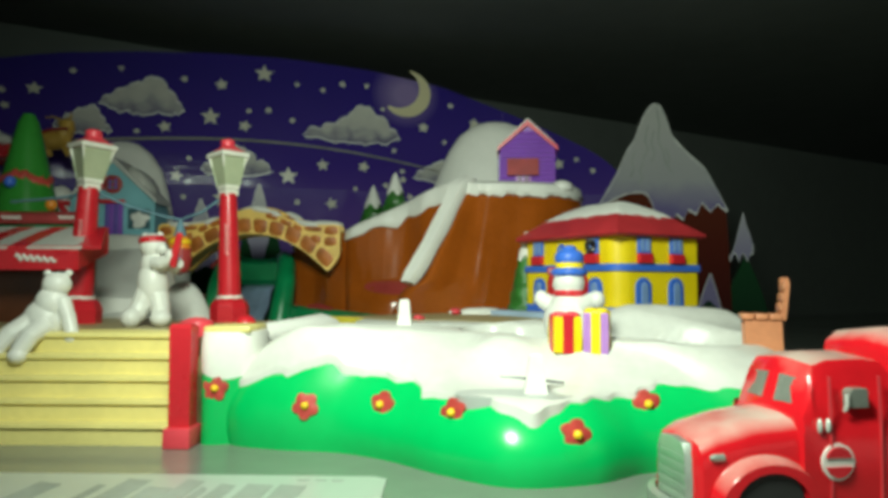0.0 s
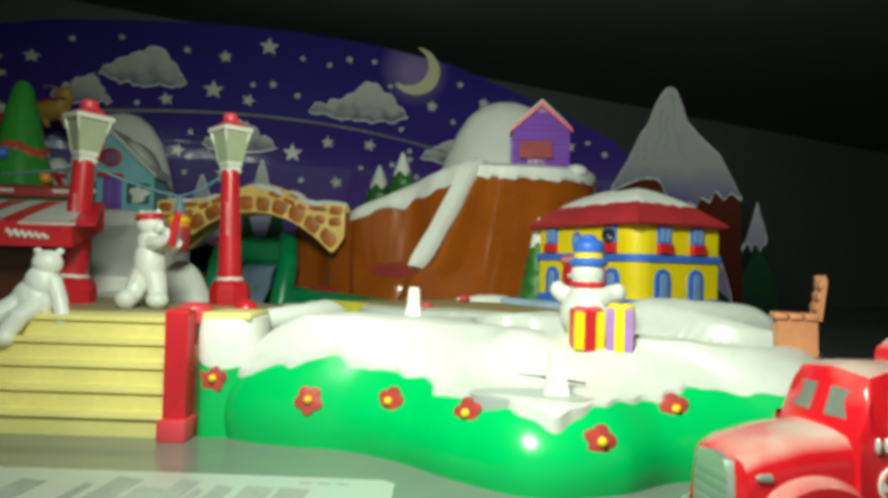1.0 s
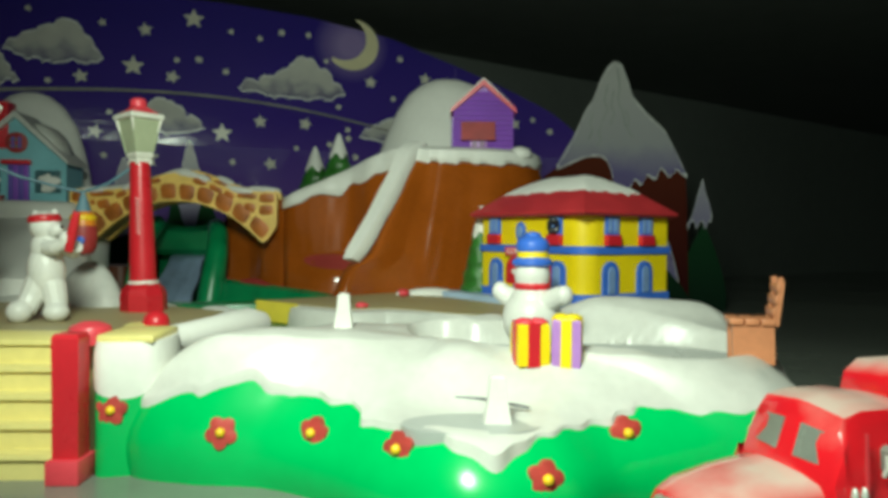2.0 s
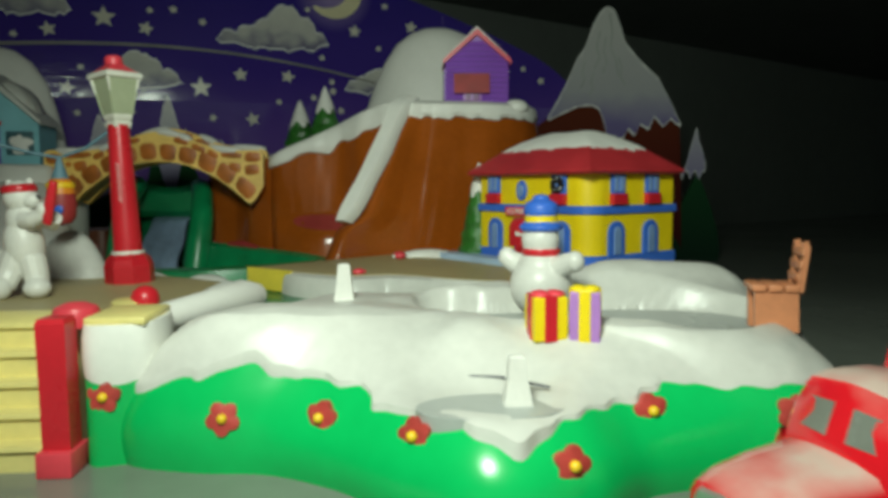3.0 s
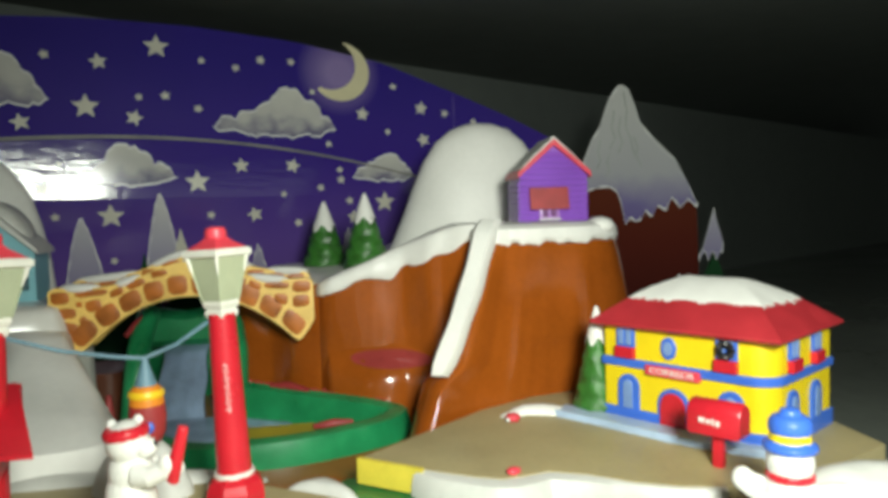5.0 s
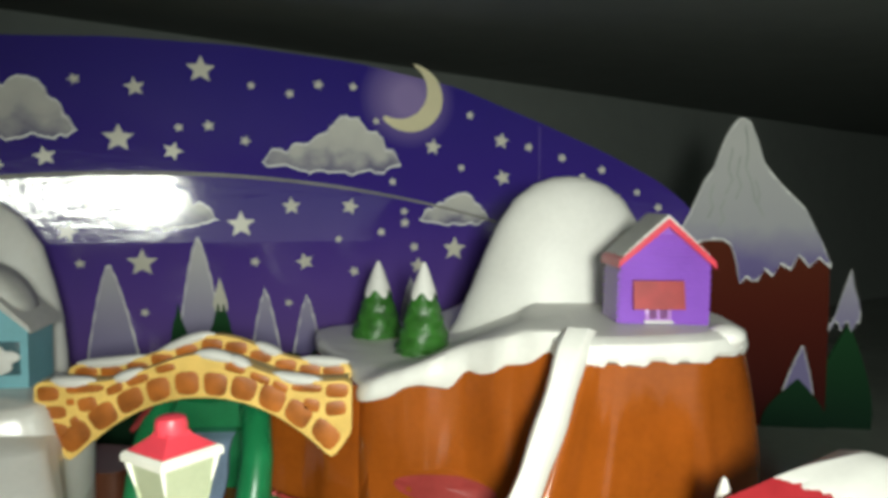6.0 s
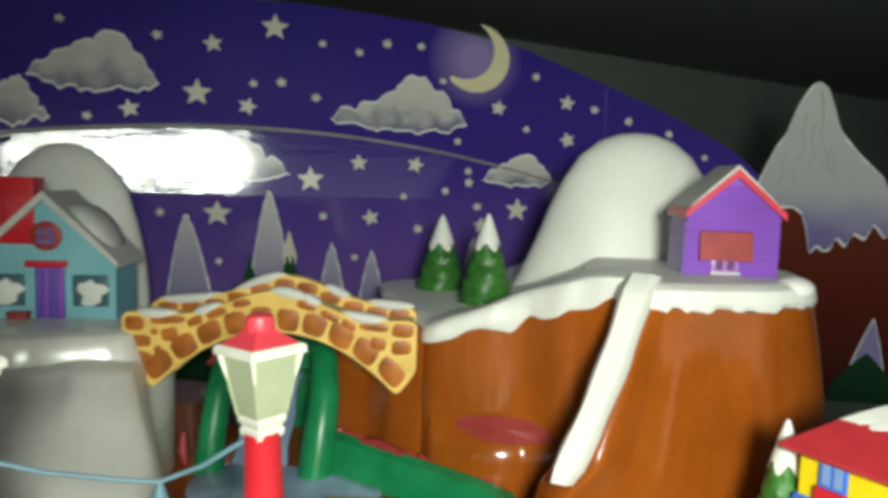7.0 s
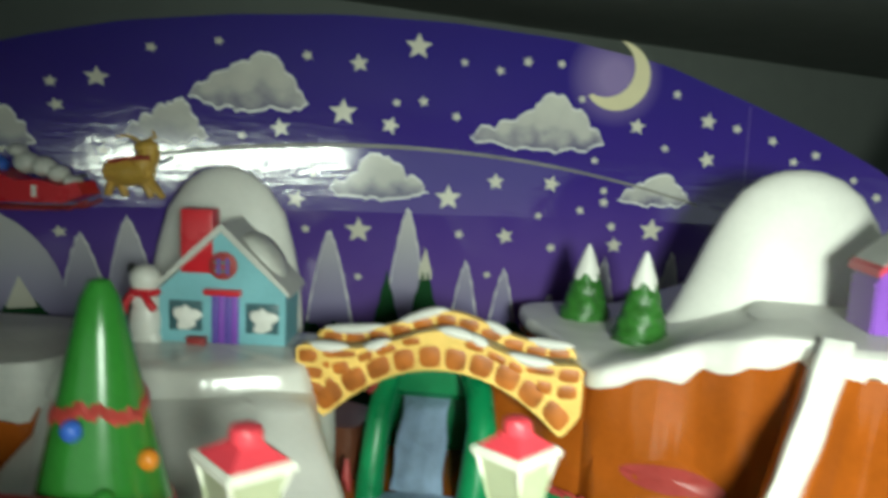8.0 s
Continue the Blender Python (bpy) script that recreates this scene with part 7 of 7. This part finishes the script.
for s in (-1, 1):
    bm = bmesh.new()
    y0, y1 = s * 0.0028, s * 0.0128
    c = [(0.0311, y0, 0.0352), (0.0318, y1, 0.0352), (0.0342, y1 * 0.92, 0.0424), (0.0335, y0, 0.0430)]
    rings(bm, [[(x + 0.0010, y, z) for x, y, z in c], [(x - 0.0012, y, z + 0.0003) for x, y, z in c], [(x - 0.0012 - 0.0002, (y0 + y1) / 2 + (y - (y0 + y1) / 2) * 0.86, 0.0395 + (z - 0.0395) * 0.86) for x, y, z in c]])
    part("windscreen", bm, PANE_GREY, truck, "grey painted windscreen half", smooth=False)
    bm = bmesh.new()
    c = [(0.0436, 0.0352), (0.0496, 0.0352), (0.0496, 0.0398), (0.0489, 0.0406), (0.0446, 0.0406), (0.0436, 0.0396)]
    rings(bm, [[(x, s * q, z) for x, z in c] for q in (0.0140, 0.0176)] + [[(0.0465 + (x - 0.0465) * 0.9, s * 0.0178, 0.0382 + (z - 0.0382) * 0.9) for x, z in c]])
    part("door_window", bm, PANE_GREY, truck, "small grey door window", smooth=False)
    bm = bmesh.new()
    for x, z0, z1 in ((0.0372, 0.0090, 0.0440), (0.0530, 0.0090, 0.0440)):
        tube(bm, [(x, s * 0.01795, z0), (x, s * 0.01815, 0.030), (x + 0.0006, s * 0.0168, z1)], 0.0005, 6)
    part("door_edge", bm, ROOF_RED, truck, "raised door edge")
    bm = bmesh.new()
    lathe(bm, [(0.0, 0.0), (0.0050, 0.0), (0.0050, 0.0006), (0.0, 0.0007)], 0, 0, 28)
    em = part("emblem", bm, BONE, truck, "round white emblem with a red field")
    em.matrix_basis = pose(0.0390, s * 0.0179, 0.0210, 90 * s + (0 if s > 0 else 180), 0, 0) if s > 0 else pose(0.0390, -0.0179, 0.0210, 90, 0, 0)
    bm = bmesh.new()
    for z0, z1 in ((0.0012, 0.0042), (-0.0042, -0.0012)):
        n = 10
        upper = [(0.0042 * math.cos(a), 0.0042 * math.sin(a)) for a in np.linspace(0.30, math.pi - 0.30, n)]
        pts = [(x, y if z0 > 0 else -y) for x, y in upper]
        rings(bm, [[(x, y, z) for x, y in pts] for z in (0.0004, 0.0011)])
    part("emblem_field", bm, RED, em, "red field", smooth=False)
    bm = bmesh.new()
    box(bm, 0.0330, 0.0600, s * 0.0150 - 0.0035, s * 0.0150 + 0.0035, 0.0040, 0.0075, 0.0006)
    part("running_board", bm, CHROME, truck, "grey running board")
    bm = bmesh.new()
    tube(bm, [(0.0424, s * 0.0172, 0.0345), (0.0424, s * 0.0182, 0.0365), (0.0426, s * 0.0178, 0.0392)], 0.0006, 8)
    part("grab_handle", bm, BRIGHT, truck, "bright metal grab handle beside the door window")
    for x in (0.0336, 0.0362):
        bm = bmesh.new()
        ball(bm, x, s * 0.0182, 0.0308, 0.0007, 0.0009, 0.0021, sub=2)
        part("door_hinge", bm, BRIGHT, truck, "bright metal hinge")
bm = bmesh.new()
rings(bm, [section(x, [(w, 0.0065), (w * 1.04, 0.0130), (w, 0.0215), (w * 0.78, 0.0248), (0.001, 0.0256)]) for x, w in ((-0.0016, 0.0082), (0.0004, 0.0096), (0.0030, 0.0098))])
grille = part("grille", bm, CHROME, truck, "grey radiator grille")
for k in range(5):
    bm = bmesh.new()
    z = 0.0085 + 0.0028 * k
    box(bm, -0.0018, 0.0002, -0.0080, 0.0080, z, z + 0.0016)
    part("bar", bm, CHROME, grille, smooth=False)
bm = bmesh.new()
loops = []
for y in np.linspace(-0.0188, 0.0188, 13):
    x = -0.0050 + 0.0060 * (abs(y) / 0.0188) ** 3
    loops.append([(x, y, 0.0036), (x, y, 0.0078), (x + 0.0026, y, 0.0082), (x + 0.0030, y, 0.0034)])
rings(bm, loops)
part("bumper", bm, CHROME, truck, "curved grey bumper")
bm = bmesh.new()
box(bm, 0.004, 0.112, -0.0095, 0.0095, 0.0050, 0.0105, 0.0006)
part("chassis", bm, BLACK, truck, "black chassis")
bm = bmesh.new()
cargo = []
for x, q, top in ((0.0620, 0.90, 0.0500), (0.0632, 0.95, 0.0530), (0.0680, 0.98, 0.0562), (0.1150, 0.98, 0.0575), (0.1180, 0.90, 0.0555)):
    cargo.append(section(x, [(0.0190 * q, 0.0095), (0.0196 * q, 0.0180), (0.0196 * q, top - 0.0085), (0.0178 * q, top - 0.0020), (0.001, top)]))
rings(bm, cargo)
part("cargo_box", bm, TRUCK_RED, truck, "dusty red cargo box")
truck.matrix_basis = pose(0.1430, 0.2060, 0.0, 0, 0, 11) @ Matrix.Diagonal((0.97, 1.0, 1.0, 1.0))

# ---- decorated tree ----
xtree = thing("christmas_tree", -0.2190, 0.4700, 0.0440, "tall green cone Christmas tree with red garlands and coloured balls", "tree")
bm = bmesh.new()
lathe(bm, [(0.0, 0.0), (0.0380, 0.0), (0.0360, 0.016), (0.0335, 0.030), (0.0285, 0.048), (0.0242, 0.064), (0.0190, 0.086), (0.0142, 0.106), (0.0104, 0.122), (0.0072, 0.134), (0.0040, 0.1400), (0.0, 0.1412)], 0, 0, 48)
part("crown", bm, XMAS, xtree, "glossy green plastic cone")
xtree.scale = (0.92, 0.92, 1.0)


def tree_r(z):
    return float(np.interp(z, [0, 0.016, 0.03, 0.048, 0.064, 0.086, 0.106, 0.122, 0.134, 0.14], [0.038, 0.036, 0.0335, 0.0285, 0.0242, 0.0190, 0.0142, 0.0104, 0.0072, 0.0040]))


for zc, w in ((0.0950, 0.0085), (0.0560, 0.0095), (0.0280, 0.0100)):
    bm = bmesh.new()
    loops = [[], [], []]
    for i in range(48):
        a = 2 * math.pi * i / 48
        z = zc + 0.0022 * math.sin(3 * a + zc * 60) + 0.0008 * math.sin(11 * a)
        for k, (dz, out) in enumerate(((-w / 2, -0.0008), (0.0, 0.0012), (w / 2, -0.0008))):
            dz += 0.0012 * math.sin(17 * a + k)
            r = tree_r(z + dz) + out
            loops[k].append((r * math.cos(a), r * math.sin(a), z + dz))
    rings(bm, loops, False, False)
    part("garland", bm, FLOWER_RED, xtree, "broad ragged dull red garland")
for a, z, mat in [(-90, 0.091, BLUE), (-14, 0.077, ORANGE), (-98, 0.044, RED), (-58, 0.068, XMAS), (-20, 0.040, RED), (-150, 0.044, GOLD), (120, 0.09, ORANGE)]:
    bm = bmesh.new()
    r = tree_r(z) + 0.0018
    ball(bm, r * math.cos(radians(a)), r * math.sin(radians(a)), z, 0.0040)
    part("bauble", bm, mat, xtree, "shiny coloured ball")

# ---- refreshment stand ----
kiosk = thing("kiosk", -0.205, 0.435, 0.0480, "dark brown kiosk with a red and grey striped awning", "kiosk")
bm = bmesh.new()
box(bm, -0.300, -0.158, 0.415, 0.450, 0.0445, 0.098, 0.001)
wpart("body", bm, DARK_BROWN, kiosk, "dark brown stand body")
for x in (-0.2950, -0.1600):
    bm = bmesh.new()
    box(bm, x, x + 0.0060, 0.3930, 0.3990, 0.0445, 0.0800, 0.0006)
    wpart("post", bm, DARK_BROWN, kiosk, "brown post")
N = 14
for k in range(N):
    x0, x1 = -0.300 + 0.1580 * k / N, -0.300 + 0.1580 * (k + 1) / N
    bm = bmesh.new()
    f = lambda x, t: (x + 0.020 * t * (1 if x > -0.16 else 0) - 0.0, 0.430 - 0.044 * t, 0.1035 - 0.0115 * t - 0.003 * t * t)
    a = [[f(x, t) for t in (0.0, 0.35, 0.7, 1.0)] for x in (x0, x1)]
    loop0 = [Vector(p) for p in a[0]] + [Vector(p) - Vector((0, 0, 0.0015)) for p in reversed(a[0])]
    loop1 = [Vector(p) for p in a[1]] + [Vector(p) - Vector((0, 0, 0.0015)) for p in reversed(a[1])]
    rings(bm, [loop0, loop1])
    wpart("awning_stripe", bm, RED if k % 2 else OLD_SNOW, kiosk, smooth=False)
bm = bmesh.new()
rings(bm, [[(x, 0.3862, 0.0895), (x, 0.3850, 0.0760), (x, 0.3862, 0.0758), (x, 0.3875, 0.0895)] for x in np.linspace(-0.300, -0.1365, 8)])
wpart("valance", bm, RED, kiosk, "red valance with a white script-like mark", smooth=False)
bm = bmesh.new()
rings(bm, [[(-0.1420, 0.430, 0.1030), (-0.1365, 0.3862, 0.0895), (-0.1365, 0.3862, 0.0758), (-0.1420, 0.430, 0.0870)], [(-0.1405, 0.430, 0.1030), (-0.1350, 0.3862, 0.0895), (-0.1350, 0.3862, 0.0758), (-0.1405, 0.430, 0.0870)]])
wpart("side_flap", bm, RED, kiosk, "red side flap", smooth=False)
bm = bmesh.new()
pts = [(-0.1700 + 0.0007 * k, 0.3849, 0.0832 - 0.00006 * k + (0.0021 - 0.00003 * k) * math.sin(k * 1.15)) for k in range(34)]
tube(bm, pts, 0.00075, 6)
wpart("mark", bm, BONE, kiosk, "white script-like mark")
bm = bmesh.new()
box(bm, -0.310, -0.1640, 0.4390, 0.4460, 0.1060, 0.1140, 0.0012)
wpart("signboard", bm, DULL_RED, kiosk, "dull red signboard over the awning")
for x in (-0.215, -0.178):
    bm = bmesh.new()
    tube(bm, [(x + 0.0006 * k, 0.4387, 0.1102 + 0.0013 * math.sin(k * 1.4)) for k in range(22)], 0.0005, 6)
    wpart("mark", bm, BONE, kiosk, "small pale mark")
bm = bmesh.new()
box(bm, -0.300, -0.160, 0.4420, 0.4450, 0.0960, 0.1080, 0.0006)
wpart("board", bm, HEDGE, kiosk, "green board under the sign")

# ---- sleigh and deer running along the slot ----
sleigh = thing("sleigh", -0.383, 0.672, 0.184, "small red sleigh with white snow-topped load on the backdrop slot", "sleigh")
bm = bmesh.new()
rings(bm, [[(-0.040, y, 0.004), (0.020, y, 0.006), (0.034, y, 0.012), (0.030, y, 0.020), (0.018, y, 0.017), (0.004, y, 0.020), (-0.012, y, 0.019), (-0.034, y, 0.028), (-0.042, y, 0.024)] for y in (-0.010, -0.009, 0.009, 0.010)])
part("body", bm, RED, sleigh, "red sleigh body", smooth=False)
for y in (-0.008, 0.008):
    bm = bmesh.new()
    tube(bm, [(-0.042, y, 0.0000), (0.0, y, 0.0012), (0.024, y, 0.0025), (0.036, y, 0.008)], 0.0012, 8)
    part("runner", bm, DULL_RED, sleigh, "thin red runner")
bm = bmesh.new()
for x, z, r in [(-0.010, 0.030, 0.0085), (0.002, 0.028, 0.0078), (0.012, 0.024, 0.0068), (0.022, 0.019, 0.0055), (-0.016, 0.038, 0.0050)]:
    ball(bm, x, 0.0, z, r, 0.008, r * 0.85)
part("load", bm, SNOW_HILL, sleigh, "lumpy white load")
bm = bmesh.new()
ball(bm, -0.0300, 0.0, 0.0270, 0.0060, 0.006, 0.0070)
part("sack", bm, BLUE, sleigh, "blue sack")
bm = bmesh.new()
box(bm, 0.0000, 0.0030, -0.0112, -0.0095, 0.009, 0.0165)
part("mark", bm, BONE, sleigh, "white mark", smooth=False)
bm = bmesh.new()
tube(bm, [(-0.013, 0, 0.0185), (0.0, 0, 0.0170), (0.013, 0, 0.0190)], [0.0080, 0.0088, 0.0078], 16)
ball(bm, 0.0, 0, 0.0178, 0.0168, 0.0088, 0.0108)
tube(bm, [(0.009, 0, 0.0230), (0.0125, 0, 0.0300), (0.0140, 0, 0.0350)], [0.0082, 0.0070, 0.0060], 14)
ball(bm, 0.0120, -0.001, 0.0365, 0.0078, 0.0050, 0.0050)
for x, lean in ((-0.0105, -0.002), (-0.0065, 0.003), (0.0100, 0.003), (0.0128, 0.006)):
    tube(bm, [(x, 0, 0.012), (x + lean, -0.001, 0.005), (x + lean * 1.6, -0.001, 0.0)], [0.0034, 0.0026, 0.0022], 10)
tube(bm, [(0.0060, 0, 0.0405), (-0.001, 0, 0.0440), (-0.0085, 0, 0.0430)], [0.0015, 0.0012, 0.0008], 8)
tube(bm, [(0.0110, 0, 0.0405), (0.0170, 0, 0.0440), (0.0150, 0, 0.0485)], [0.0015, 0.0012, 0.0008], 8)
tube(bm, [(-0.010, -0.0070, 0.0250), (0.004, -0.0085, 0.0280), (0.0165, -0.0058, 0.0290)], 0.0016, 8, 1)
deer = tagged(fuse(bm, [FAWN, DULL_RED], "deer_figurine"), "tan toy deer figurine pulling the sleigh along the slot", "figurine")
deer.matrix_basis = pose(-0.3330, 0.690, 0.1945, 0, 0, 0) @ Matrix.Diagonal((1.08, 1.1, 0.92, 1))
bm = bmesh.new()
tube(bm, [(-0.333, 0.690, 0.212), (-0.333, 0.720, 0.214), (-0.333, 0.749, 0.2200)], 0.0016, 8)
tagged(part("support_rod", bm, GREY), "thin grey rod holding the deer to the slot", "rod")
bm = bmesh.new()
tube(bm, [(-0.383, 0.682, 0.200), (-0.383, 0.705, 0.203), (-0.383, 0.7190, 0.205)], 0.0016, 8)
tagged(part("support_rod", bm, GREY), "thin grey rod holding the sleigh to the slot", "rod")

# ---- printed card on the table ----
sheet = thing("card_sheet", -0.05, 0.20, 0.0, "pale translucent printed card lying on the table", "card")
bm = bmesh.new()
slab(bm, smooth_outline([(-0.165, 0.2480), (-0.03, 0.2500), (0.050, 0.2508), (0.0545, 0.2475), (0.058, 0.150), (-0.165, 0.150)], 1), 0.0, 0.0007)
wpart("card", bm, PAPER, sheet, smooth=False)
rng = random.Random(3)
bm = bmesh.new()
x = -0.162
while x < 0.020:
    w = rng.uniform(0.0025, 0.0095)
    y1 = 0.2440 - rng.uniform(0.0, 0.010)
    if rng.random() < 0.72:
        rings(bm, [[(x + s, y1, z), (x + w + s, y1 - rng.uniform(0.0, 0.004), z), (x + w * 0.8, y1 - 0.06, z), (x - 0.002, y1 - 0.055, z)] for s, z in ((0.0, 0.0006), (0.0, 0.00085))])
    x += w + rng.uniform(0.0008, 0.0050)
for x in (0.024, 0.030, 0.036):
    box(bm, x, x + 0.004, 0.2435, 0.2450, 0.0006, 0.00085)
wpart("print", bm, INK, sheet, "illegible faded grey print", smooth=False)
